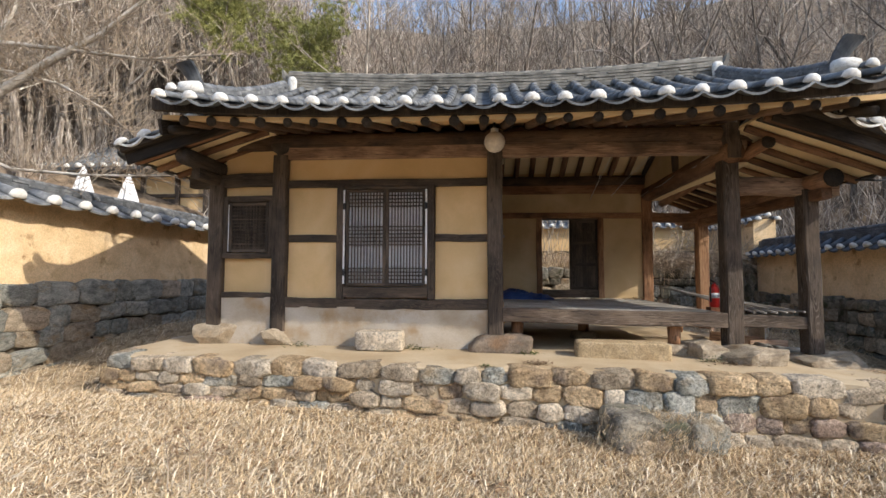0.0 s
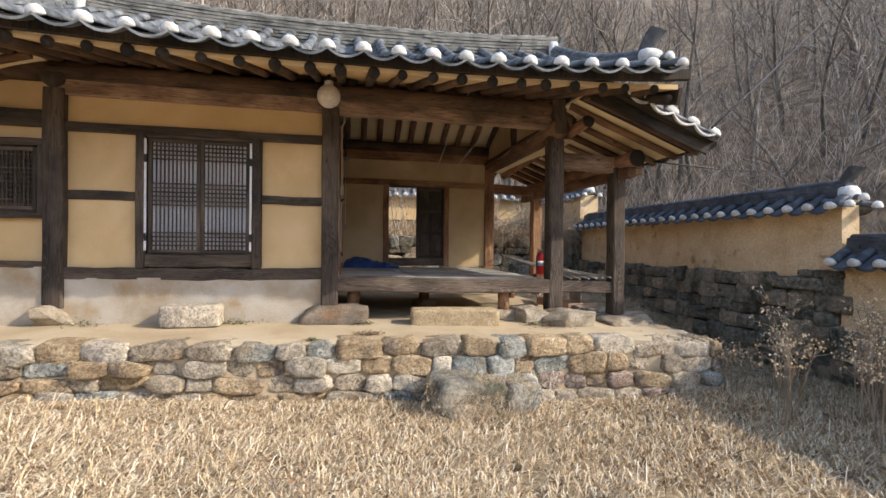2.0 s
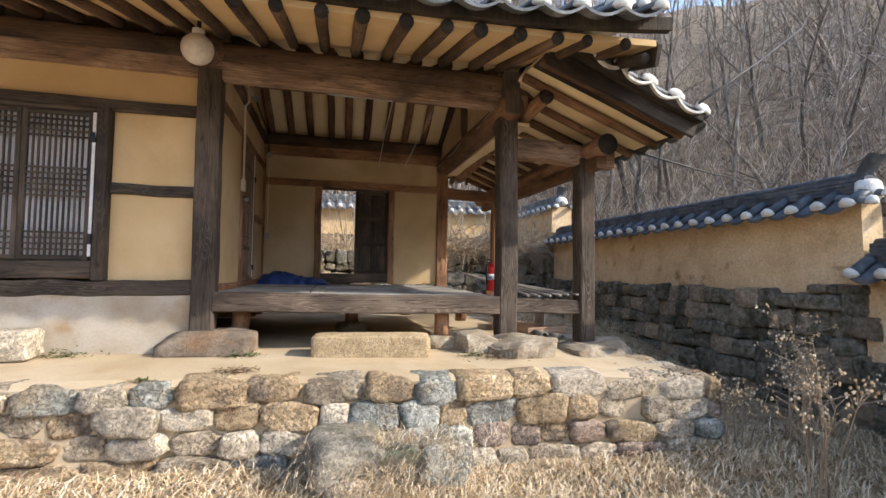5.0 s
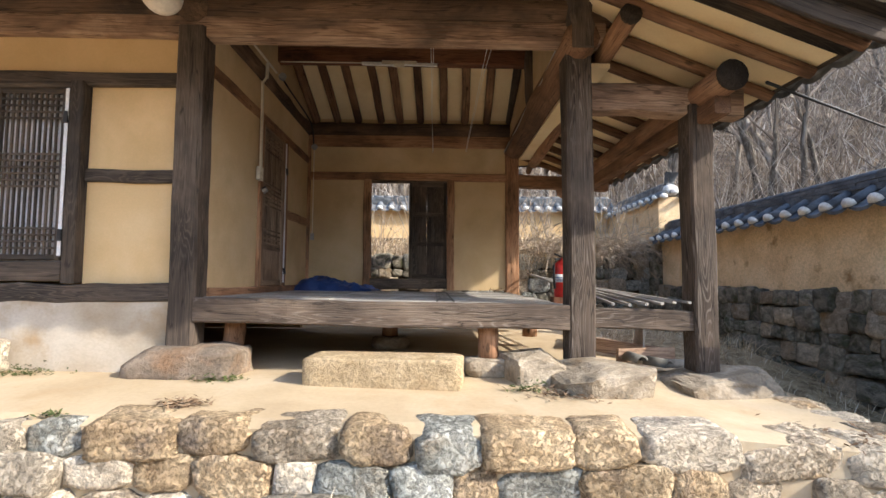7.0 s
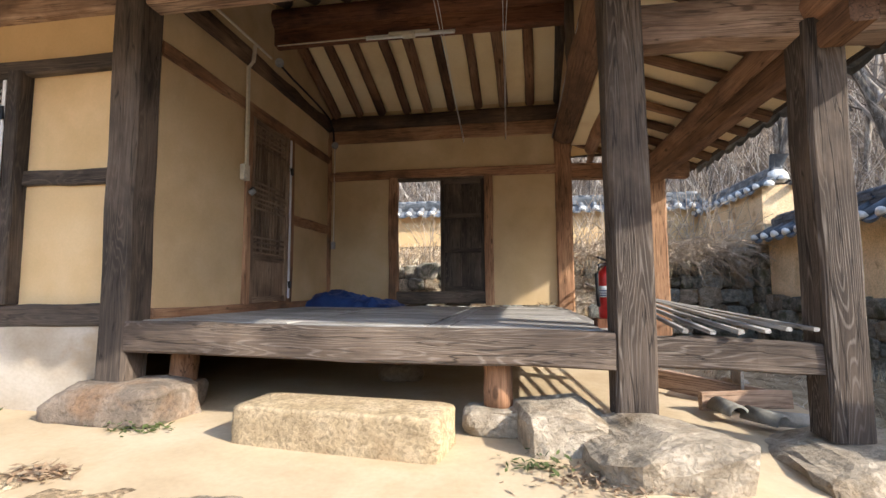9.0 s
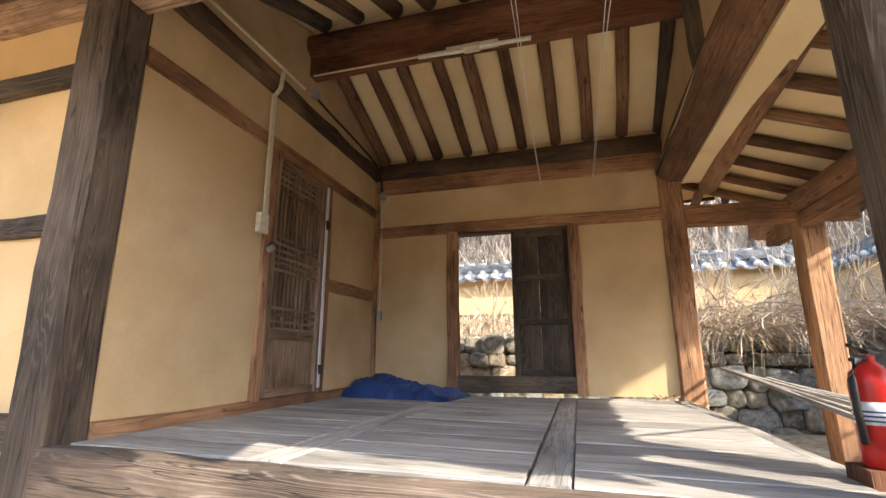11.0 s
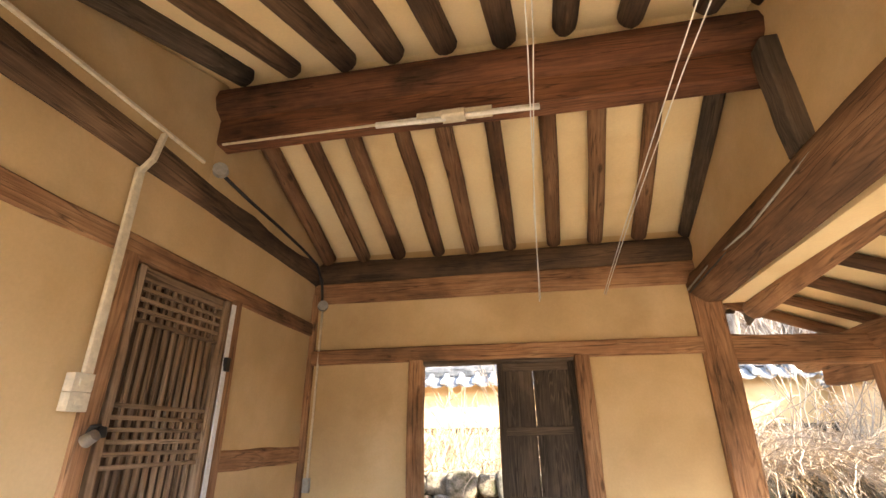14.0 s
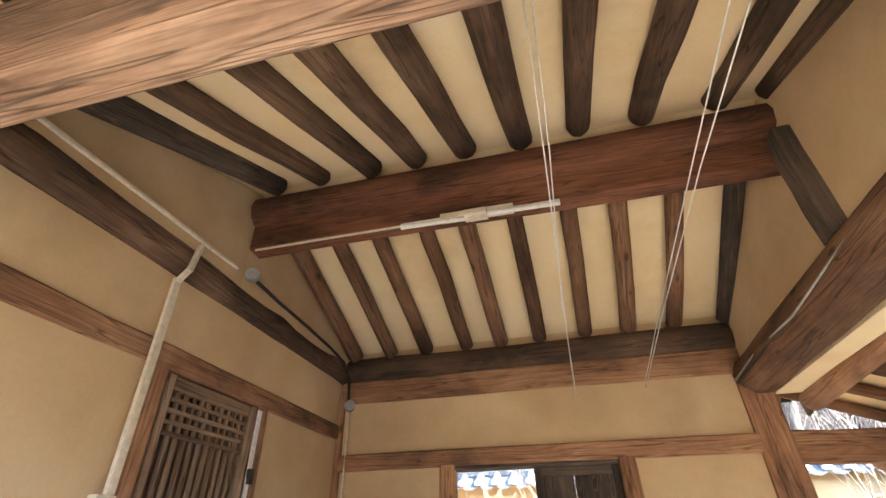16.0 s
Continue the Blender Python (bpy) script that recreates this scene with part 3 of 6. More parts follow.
# side bays under the pent roofs
bar("side_beam", (3.5, FY, 2.79), (4.95, FY, 2.74), 0.17, 0.24, WOOD_BEAM, house, segs=6, wob=0.012, sag=-0.02)
bar("side_beam", (3.5, BY, 2.77), (5.0, BY, 2.72), 0.15, 0.2, WOOD_IN, house, segs=5, wob=0.01)
bar("side_tie", (4.57, 6.55, 2.62), (4.57, 10.9, 2.62), 0.13, 0.15, WOOD_RAFTER, house, segs=8)
log("side_purlin", (4.57, 6.42, 2.80), (4.57, 11.2, 2.80), 0.12, WOOD_RAFTER, house, segs=10, wob=0.008)
log("end_grain", (4.57, 6.405, 2.80), (4.57, 6.425, 2.80), 0.124, WOOD_BLACK, house, "dark weathered beam end", n=14, segs=1, wob=0)
bar("side_beam", (-4.6, FY, 2.97), (-3.1, FY, 2.99), 0.17, 0.2, WOOD_DARK, house, segs=5)
bar("side_tie", (-4.15, 6.3, 2.98), (-4.15, 10.9, 2.98), 0.13, 0.15, WOOD_DARK, house, segs=6)
log("side_purlin", (-4.15, 6.0, 3.16), (-4.15, 11.0, 3.16), 0.12, WOOD_DARK, house, segs=8)

# ---- front wall of the room ----
WY0, WY1 = 6.93, 7.02
bar("lintel", (-3.03, 6.93, 2.915), (0.07, 6.93, 2.91), 0.12, 0.115, WOOD_DARK, house, segs=8)
bar("sill_beam", (-3.03, 6.92, 1.095), (0.07, 6.92, 1.075), 0.14, 0.155, WOOD_DARK, house, segs=10, wob=0.01, sag=0.015)
slab("plaster_panel", (-3.03, WY0, 2.95), (0.07, WY1, 3.40), PLASTER, house)
for x0, x1 in ((-3.02, -2.23), (-0.72, 0.06)):
    slab("plaster_panel", (x0, WY0, 1.14), (x1, WY1, 2.03), PLASTER, house)
    slab("plaster_panel", (x0, WY0, 2.10), (x1, WY1, 2.87), PLASTER, house)
    bar("rail", (x0, 6.95, 2.07), (x1, 6.95, 2.065), 0.10, 0.115, WOOD_DARK, house, segs=4)
slab("base_plaster", (-3.02, 6.86, 0.40), (0.06, 7.0, 1.03), PLASTER_PALE, house, cuts=12, wob=0.02)
slab("base_plaster", (-4.05, 6.86, 0.45), (-3.23, 7.0, 1.17), PLASTER_PALE, house, cuts=8, wob=0.02)
bar("sill_beam", (-4.05, 6.92, 1.2), (-3.23, 6.92, 1.19), 0.13, 0.09, WOOD_DARK, house)
slab("plaster_panel", (-4.05, WY0, 1.23), (-3.23, WY1, 1.77), PLASTER, house)
slab("plaster_panel", (-4.05, WY0, 2.68), (-3.23, WY1, 2.90), PLASTER, house)
slab("plaster_panel", (-4.05, WY0, 3.05), (-3.2, WY1, 3.45), PLASTER, house)


def lattice(name, x0, x1, z0, z1, y, verts, groups, mat, parent, stile=0.045, bar_w=0.012, rows=True, bottom=0.0, flip=None):
    """A sash with a fine lattice of bars over paper, in the plane y, or x when flip is given."""
    def P(u, w, z):
        return (u, w, z) if flip is None else (w, u, z)
    leaf = bar(name, P(x0 + stile / 2, y, z0), P(x0 + stile / 2, y, z1), stile, 0.04, mat, parent, c=0.004, wob=0.001)
    bar("stile", P(x1 - stile / 2, y, z0), P(x1 - stile / 2, y, z1), stile, 0.04, mat, leaf, c=0.004, wob=0.001)
    bar("rail", P(x0 + stile, y, z1 - stile / 2), P(x1 - stile, y, z1 - stile / 2), 0.038, stile, mat, leaf, c=0.004, wob=0.001)
    bar("rail", P(x0 + stile, y, z0 + stile / 2 + bottom), P(x1 - stile, y, z0 + stile / 2 + bottom), 0.038, stile, mat, leaf, c=0.004, wob=0.001)
    s = -1 if flip is None else 1
    for i in range(verts):
        u = x0 + stile + (x1 - x0 - 2 * stile) * (i + 1) / (verts + 1)
        bar("bar", P(u, y + 0.004 * s, z0 + stile + bottom), P(u, y + 0.004 * s, z1 - stile), bar_w, 0.02, mat, leaf, c=0.002, segs=1, wob=0.0006)
    for z in groups:
        bar("bar", P(x0 + stile, y + 0.008 * s, z), P(x1 - stile, y + 0.008 * s, z), 0.02, bar_w, mat, leaf, c=0.002, segs=1, wob=0.0006)
    return leaf


# double window of the room
win = part("window", mesh_of("window", [], [], WOOD_DARK), WOOD_DARK, house, "dark lattice double window with white paper")
bar("jamb", (-2.17, 6.91, 1.15), (-2.17, 6.91, 2.87), 0.115, 0.15, WOOD_DARK, win)
bar("jamb", (-0.785, 6.91, 1.15), (-0.785, 6.91, 2.87), 0.115, 0.15, WOOD_DARK, win)
bar("sill", (-2.12, 6.91, 1.25), (-0.84, 6.91, 1.25), 0.14, 0.17, WOOD_DARK, win)
bar("head", (-2.12, 6.91, 2.845), (-0.84, 6.91, 2.845), 0.14, 0.05, WOOD_DARK, win)
gr = [2.765 - 0.048 - 0.055 * i for i in range(4)] + [2.24 - 0.055 * i for i in range(6)] + [1.39 + 0.055 * i for i in range(1, 5)]
for x0, x1 in ((-2.085, -1.472), (-1.468, -0.87)):
    lf = lattice("sash", x0, x1, 1.345, 2.81, 6.875, 10, gr, WOOD_DARK, house, bar_w=0.016)
    slab("paper", (x0 + 0.02, 6.897, 1.36), (x1 - 0.02, 6.901, 2.80), PAPER, lf, "white paper behind the bars", cuts=0)
for u in (-2.106, -0.85):
    slab("paper_strip", (u - 0.014, 6.826, 1.38), (u + 0.014, 6.833, 2.80), PAPER, win, "white paper strip", cuts=0)
    for z in (1.55, 2.55):
        bar("hinge", (u, 6.822, z - 0.05), (u, 6.822, z + 0.05), 0.03, 0.02, BLACK, win, c=0.003, segs=1)
# small grid window
swin = part("small_window", mesh_of("small_window", [], [], WOOD_DARK), WOOD_DARK, house, "small dark grid window")
for p0, p1, w, h in (((-4.0, 6.91, 1.8), (-4.0, 6.91, 2.72), 0.07, 0.14), ((-3.27, 6.91, 1.8), (-3.27, 6.91, 2.72), 0.07, 0.14), ((-4.03, 6.91, 1.805), (-3.24, 6.91, 1.805), 0.14, 0.09), ((-4.03, 6.91, 2.69), (-3.24, 6.91, 2.69), 0.14, 0.09)):
    bar("frame", p0, p1, w, h, WOOD_DARK, swin)
lattice("sash", -3.95, -3.31, 1.86, 2.63, 6.88, 11, [1.93 + 0.055 * i for i in range(12)], WOOD_DARK, house, stile=0.05, bar_w=0.016)
# backing here is a dark wood sheet, not white paper
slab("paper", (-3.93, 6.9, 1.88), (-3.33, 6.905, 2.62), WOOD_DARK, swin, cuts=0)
slab("paper_strip", (-3.965, 6.862, 1.87), (-3.95, 6.87, 2.6), PAPER, swin, cuts=0)
# gable-end and back walls that close the room
slab("plaster_panel", (-4.2, 6.95, 0.45), (-4.1, 10.2, 3.1), PLASTER, house)
slab("plaster_panel", (-4.15, 10.17, 0.45), (0.2, 10.27, 3.4), PLASTER, house)

# ---- wall between room and open hall ----
IX = 0.27
bar("sill_beam", (0.24, 7.03, 1.07), (0.24, 10.12, 1.07), 0.13, 0.09, WOOD_IN, house, segs=6)
bar("lintel", (0.23, 7.03, 3.055), (0.23, 10.12, 3.055), 0.12, 0.115, WOOD_IN, house, segs=8)
bar("rail", (0.235, 9.10, 2.065), (0.235, 10.12, 2.065), 0.10, 0.12, WOOD_IN, house)
slab("plaster_panel", (0.16, 7.03, 1.1), (IX, 8.13, 3.02), PLASTER_IN, house)
slab("plaster_panel", (0.16, 9.09, 1.1), (IX, 10.13, 2.02), PLASTER_IN, house)
slab("plaster_panel", (0.16, 9.09, 2.11), (IX, 10.13, 3.02), PLASTER_IN, house)
slab("plaster_panel", (0.16, 7.03, 3.09), (IX, 10.13, 3.6), PLASTER_IN, house)
bar("jamb", (0.235, 8.175, 1.1), (0.235, 8.175, 3.01), 0.13, 0.095, WOOD_IN, house)
bar("jamb", (0.235, 9.045, 1.1), (0.235, 9.045, 3.01), 0.13, 0.09, WOOD_IN, house)
dz = [2.93 - 0.052 * i for i in range(1, 5)] + [2.33 - 0.052 * i for i in range(6)] + [1.62 + 0.052 * i for i in range(4)]
dleaf = lattice("lattice_door", 8.235, 8.985, 1.12, 2.985, 0.255, 10, dz, WOOD_DOOR, house, stile=0.065, bar_w=0.02, bottom=0.42, flip=True)
slab("lower_board", (0.243, 8.28, 1.14), (0.258, 8.94, 1.56), WOOD_DOOR, dleaf, cuts=0)
slab("paper", (0.226, 8.26, 1.56), (0.23, 8.96, 2.96), WOOD_EAVE, dleaf, "brown board behind the bars", cuts=0)
bar("rail", (0.255, 8.3, 1.15), (0.255, 8.93, 1.15), 0.04, 0.06, WOOD_DOOR, dleaf, c=0.004)
slab("paper_strip", (0.296, 8.972, 1.15), (0.306, 9.006, 2.97), PAPER, house, "white paper strip", cuts=0)
for z in (1.3, 2.6):
    bar("hinge", (0.308, 8.99, z - 0.04), (0.308, 8.99, z + 0.04), 0.025, 0.04, BLACK, house, c=0.003, segs=1)
# gable plaster over the cross beams
for x0, x1, z0 in ((0.12, 0.305, 3.6), (3.44, 3.54, 3.35)):
    for a, b in ((6.95, 8.55), (8.55, 10.2)):
        za, zb = (3.74, 4.34) if a < 8 else (4.34, 3.74)
        bm = bmesh.new()
        q = [bm.verts.new((x, y, z)) for x in (x0, x1) for y, z in ((a, z0), (b, z0), (b, zb), (a, za))]
        for f in ((0, 1, 2, 3), (7, 6, 5, 4), (0, 4, 5, 1), (1, 5, 6, 2), (2, 6, 7, 3), (3, 7, 4, 0)):
            bm.faces.new([q[i] for i in f])
        part("gable_plaster", bm, PLASTER_IN, house)

# ---- back wall of the hall ----
B0, B1 = 10.17, 10.26
bar("lintel", (0.3, 10.18, 2.815), (3.38, 10.18, 2.80), 0.12, 0.12, WOOD_IN, house, segs=8)
slab("plaster_panel", (0.3, B0, 2.86), (3.38, B1, 3.32), PLASTER_IN, house)
slab("plaster_panel", (0.3, B0, 1.03), (1.16, B1, 2.77), PLASTER_IN, house)
slab("plaster_panel", (2.54, B0, 1.03), (3.38, B1, 2.76), PLASTER_IN, house)
bar("jamb", (1.205, 10.18, 1.03), (1.205, 10.18, 2.76), 0.115, 0.13, WOOD_IN, house)
bar("jamb", (2.505, 10.18, 1.03), (2.505, 10.18, 2.75), 0.115, 0.13, WOOD_IN, house)
bar("sill_beam", (1.26, 10.18, 1.13), (2.45, 10.18, 1.13), 0.13, 0.165, WOOD_DARK, house)
bar("head", (1.26, 10.2, 2.735), (2.45, 10.2, 2.735), 0.09, 0.04, WOOD_DARK, house)
sh = part("shutter", mesh_of("shutter", [], [], WOOD_DARK), WOOD_DARK, house, "dark board shutter, closed")
for a, b in ((1.853, 2.128), (2.1305, 2.446)):
    slab("board", (a, 10.2, 1.21), (b, 10.222, 2.715), WOOD_DARK, sh, cuts=0)
for z in (1.245, 1.75, 2.217, 2.685):
    bar("batten", (1.90, 10.194, z), (2.40, 10.194, z), 0.03, 0.06, WOOD_DARK, sh, c=0.004, wob=0.001)
for x in (1.878, 2.422):
    bar("stile", (x, 10.192, 1.21), (x, 10.192, 2.715), 0.05, 0.034, WOOD_DARK, sh, c=0.004, wob=0.001)

# ---- rafters and ceiling ----
CP = [(5.36, 3.335), (6.92, 3.80), (8.55, 4.36), (10.22, 3.745), (11.8, 3.32)]


def slope_pts(y):
    for (a, za), (b, zb) in zip(CP, CP[1:]):
        if a <= y <= b:
            return za + (zb - za) * (y - a) / (b - a)
    return CP[0][1]


def lift_at(x):
    return 0.13 * (abs(x - 0.2) / 4.1) ** 2.4


cv, cf = [], []
CX = [-4.0 + 8.4 * i / 16 for i in range(17)]
for top in (0, 0.06):
    for x in CX:
        for k, (y, z) in enumerate(CP):
            cv.append((x, y, z + top + (0.8 * lift_at(x) if k in (0, 4) else 0)))
o = 17 * 5
for i in range(16):
    for k in range(4):
        p = i * 5 + k
        cf.append((p, p + 1, p + 6, p + 5))
        cf.append((o + p, o + p + 5, o + p + 6, o + p + 1))
    cf.append((i * 5, i * 5 + 5, o + i * 5 + 5, o + i * 5))
    cf.append((i * 5 + 4, o + i * 5 + 4, o + i * 5 + 9, i * 5 + 9))
for k in range(4):
    cf.append((k, o + k, o + k + 1, k + 1))
    cf.append((80 + k, 81 + k, o + 81 + k, o + 80 + k))
cme = mesh_of("ceiling", cv, cf, CEIL)
# eave faces take a darker, more ochre plaster that includes their shadow
cme.materials.append(PLASTER)
for poly in cme.polygons:
    if poly.center.y < FY or poly.center.y > BY:
        poly.material_index = 1
tagged(part("ceiling", cme, CEIL), "ochre plaster between brown rafters", "ceiling", kind="structure")
rr = random.Random(5)
for i in range(24):
    x = -3.72 + i * 0.337 + rr.uniform(-0.02, 0.02)
    r = rr.uniform(0.052, 0.064)
    inside = 0.2 < x < 3.5
    dx = rr.uniform(-0.02, 0.02)
    up = 0.8 * lift_at(x)
    raf = log("rafter", (x + dx, 5.35, 3.325 + up), (x, 6.84, 3.735), r, WOOD_EAVE, house, segs=3)
    log("end_grain", (x + dx, 5.342, 3.323 + up), (x + dx, 5.356, 3.327 + up), r * 1.04, WOOD_BLACK, raf, "dark weathered end", n=12, segs=1, wob=0)
    log("rafter", (x, 11.75, 3.28), (x, 10.34, 3.66), r, WOOD_RAFTER, house, segs=2)
bv, bf = [], []
for i in range(25):
    x = -4.0 + 8.42 * i / 24
    up = 0.13 * (abs(x - 0.2) / 4.1) ** 2.4
    yy = 5.30 - 0.12 * (abs(x - 0.2) / 4.1) ** 3
    w = 0.004 * math.sin(i * 2.7)
    for y, z in ((yy, 3.39 + up * 0.85 + w), (yy + 0.07, 3.39 + up * 0.82 + w), (yy + 0.07, 3.49 + up), (yy, 3.49 + up)):
        bv.append((x, y, z))
for i in range(24):
    for j in range(4):
        k = (j + 1) % 4
        bf.append((i * 4 + j, i * 4 + k, i * 4 + 4 + k, i * 4 + 4 + j))
bf += [(3, 2, 1, 0), (96, 97, 98, 99)]
part("eave_board", mesh_of("eave_board", bv, bf, WOOD_BLACK), WOOD_BLACK, house)
BACK_X = (0.39, 0.72, 1.04, 1.40, 1.695, 2.025, 2.39, 2.72, 3.07, 3.43)
FRONT_X = (0.50, 0.815, 1.175, 1.47, 1.775, 2.11, 2.455, 2.80, 3.20, 3.46)
for i in range(10):
    xb, xt = BACK_X[i], FRONT_X[i]
    log("rafter", (xb, 10.13, 3.69), (xb - 0.012 - 0.006 * i, 8.72, 4.247), rr.uniform(0.056, 0.064), WOOD_RAFTER if i < 9 else WOOD_DARK, house, segs=4, n=12)
    log("rafter", (xt - 0.155 + 0.017 * i, 7.06, 3.80), (xt, 8.44, 4.297), rr.uniform(0.062, 0.074), WOOD_EAVE if 0 < i else WOOD_DARK, house, segs=4, n=12)
bar("eave_board", (-4.0, 11.8, 3.42), (4.32, 11.8, 3.42), 0.06, 0.06, WOOD_DARK, house, segs=4)
for x, s in ((-4.02, -1), (4.42, 1)):
    for a, b in ((0, 1), (1, 2), (2, 3), (3, 4)):
        bar("gable_board", (x, CP[a][0], CP[a][1] + 0.02), (x, CP[b][0], CP[b][1] + 0.02), 0.04, 0.2, WOOD_DARK, house)
    log("gable_rafter", (x - s * 0.12, 5.4, 3.33), (x - s * 0.12, 8.5, 4.3), 0.055, WOOD_BLACK, house)

# ---- tiled roof ----
roof = part("roof", mesh_of("roof", [], [], TILE), TILE, house, "grey clay tile roof with white lime tile ends")
EY, EZ, RY, RZ = 5.22, 3.48, 8.55, 5.02


def roof_z(f):
    return EZ + (RZ - EZ) * (0.62 * f + 0.38 * f * f)


def eave_lift(x):
    return 0.13 * (abs(x - 0.2) / 4.1) ** 2.4


def roof_p(x, f, back=False):
    y = EY + (RY - EY) * f - (0.16 * (abs(x - 0.2) / 4.1) ** 3) * (1 - f)
    z = roof_z(f) + eave_lift(x) * (1 - 0.4 * f)
    return Vector((x, 2 * RY - y if back else y, z))


NT = 22
XA, XB = -3.84, 4.22
def tile_mesh(name, ln, r, mat):
    vs, fs = [], []
    for k, (z, s) in enumerate(((0, 1.0), (ln * 0.97, 0.93))):
        for q in (1.0, 0.78):
            for j in range(8):
                a = math.pi * j / 7
                vs.append((r * s * q * math.cos(a), r * s * q * math.sin(a) , z))
    for j in range(7):
        fs.append((j, j + 1, 16 + j + 1, 16 + j))
        fs.append((j, 8 + j, 8 + j + 1, j + 1))
        fs.append((16 + j, 16 + j + 1, 24 + j + 1, 24 + j))
    fs += [(0, 16, 24, 8), (7, 15, 31, 23)]
    return mesh_of(name, vs, fs, mat, True)


def cap_mesh():
    vs, fs = [], []
    rings = [(0.0, 1.0), (0.03, 0.98), (0.055, 0.7), (0.065, 0.0)]
    for d, s in rings[:3]:
        for j in range(10):
            a = 2 * math.pi * j / 10
            vs.append((0.086 * s * math.cos(a), 0.086 * s * math.sin(a) * (1.0 if math.sin(a) > 0 else 0.2), -d))
    vs.append((0, 0, -0.065))
    for i in range(2):
        for j in range(10):
            k = (j + 1) % 10
            fs.append((i * 10 + j, (i + 1) * 10 + j, (i + 1) * 10 + k, i * 10 + k))
    for j in range(10):
        fs.append((20 + j, 30, 20 + (j + 1) % 10))
    return mesh_of("tile_cap", vs, fs, LIME, True)


NR = 11
TM = tile_mesh("tile", 0.335, 0.082, TILE)
CM = cap_mesh()
CM_OLD = cap_mesh()
CM_OLD.materials[0] = TILE_OLD
rt = random.Random(3)
tile_x = [XA + (XB - XA) * i / (NT) for i in range(NT + 1)]
for x in tile_x:
    for j in range(NR):
        p0, p1 = roof_p(x, j / NR), roof_p(x, (j + 1) / NR)
        mt = axis(p0, p1)
        part("tile", TM, TILE, roof, "", mt @ pose(rt.uniform(-0.006, 0.006), 0.015 + rt.uniform(0, 0.008), 0, 0, 0, rt.uniform(-2, 2)))
    mt = axis(roof_p(x, 0), roof_p(x, 0.1))
    part("tile_cap", CM, LIME, roof, "white lime tile cap", mt @ pose(0, 0.02, 0.02, 0, 0, rt.uniform(-8, 8)) @ Matrix.Scale(rt.uniform(0.95, 1.12), 4))


def trough_sheet(x0, x1, back):
    """Channel tiles between two rows: a hollow strip with stepped courses and a rounded lip."""
    vs, fs = [], []
    n, k = 22, 7
    for i in range(n + 1):
        f = i / n - (0.012 if i == 0 else 0)
        step = 0.014 * (1 if i % 2 == 0 else 0)
        for j in range(k):
            u = j / (k - 1)
            p = roof_p(x0 + (x1 - x0) * u, max(0, f), back)
            if i == 0:
                p.y += 0.05 if back else -0.05
            p.z += -0.075 * (1 - (2 * u - 1) ** 2) + step
            vs.append(p)
    for i in range(n):
        for j in range(k - 1):
            a = i * k + j
            fs.append((a, a + 1, a + k + 1, a + k) if not back else (a, a + k, a + k + 1, a + 1))
    o = len(vs)
    for j in range(k):
        p = vs[j].copy(); p.z -= 0.028
        vs.append(p)
    for j in range(k - 1):
        fs.append((j, o + j, o + j + 1, j + 1))
    return mesh_of("channel_tiles", vs, fs, TILE, False)


for a, b in zip(tile_x, tile_x[1:]):
    part("channel_tiles", trough_sheet(a, b, False), TILE, roof)
    part("channel_tiles", trough_sheet(a, b, True), TILE, roof)
# back rows, joined
bv, bf = [], []
for x in tile_x:
    for j in range(6):
        mt = axis(roof_p(x, j / 6, True), roof_p(x, (j + 1) / 6, True))
        o = len(bv)
        for z in (0, 0.6):
            for q in range(6):
                a = math.pi * q / 5
                bv.append(mt @ Vector((0.08 * math.cos(a), 0.08 * math.sin(a), z)))
        for q in range(5):
            bf.append((o + q, o + q + 1, o + q + 7, o + q + 6))
tagged(part("back_tiles", mesh_of("back_tiles", bv, bf, TILE, True), TILE, roof), kind="stuff")


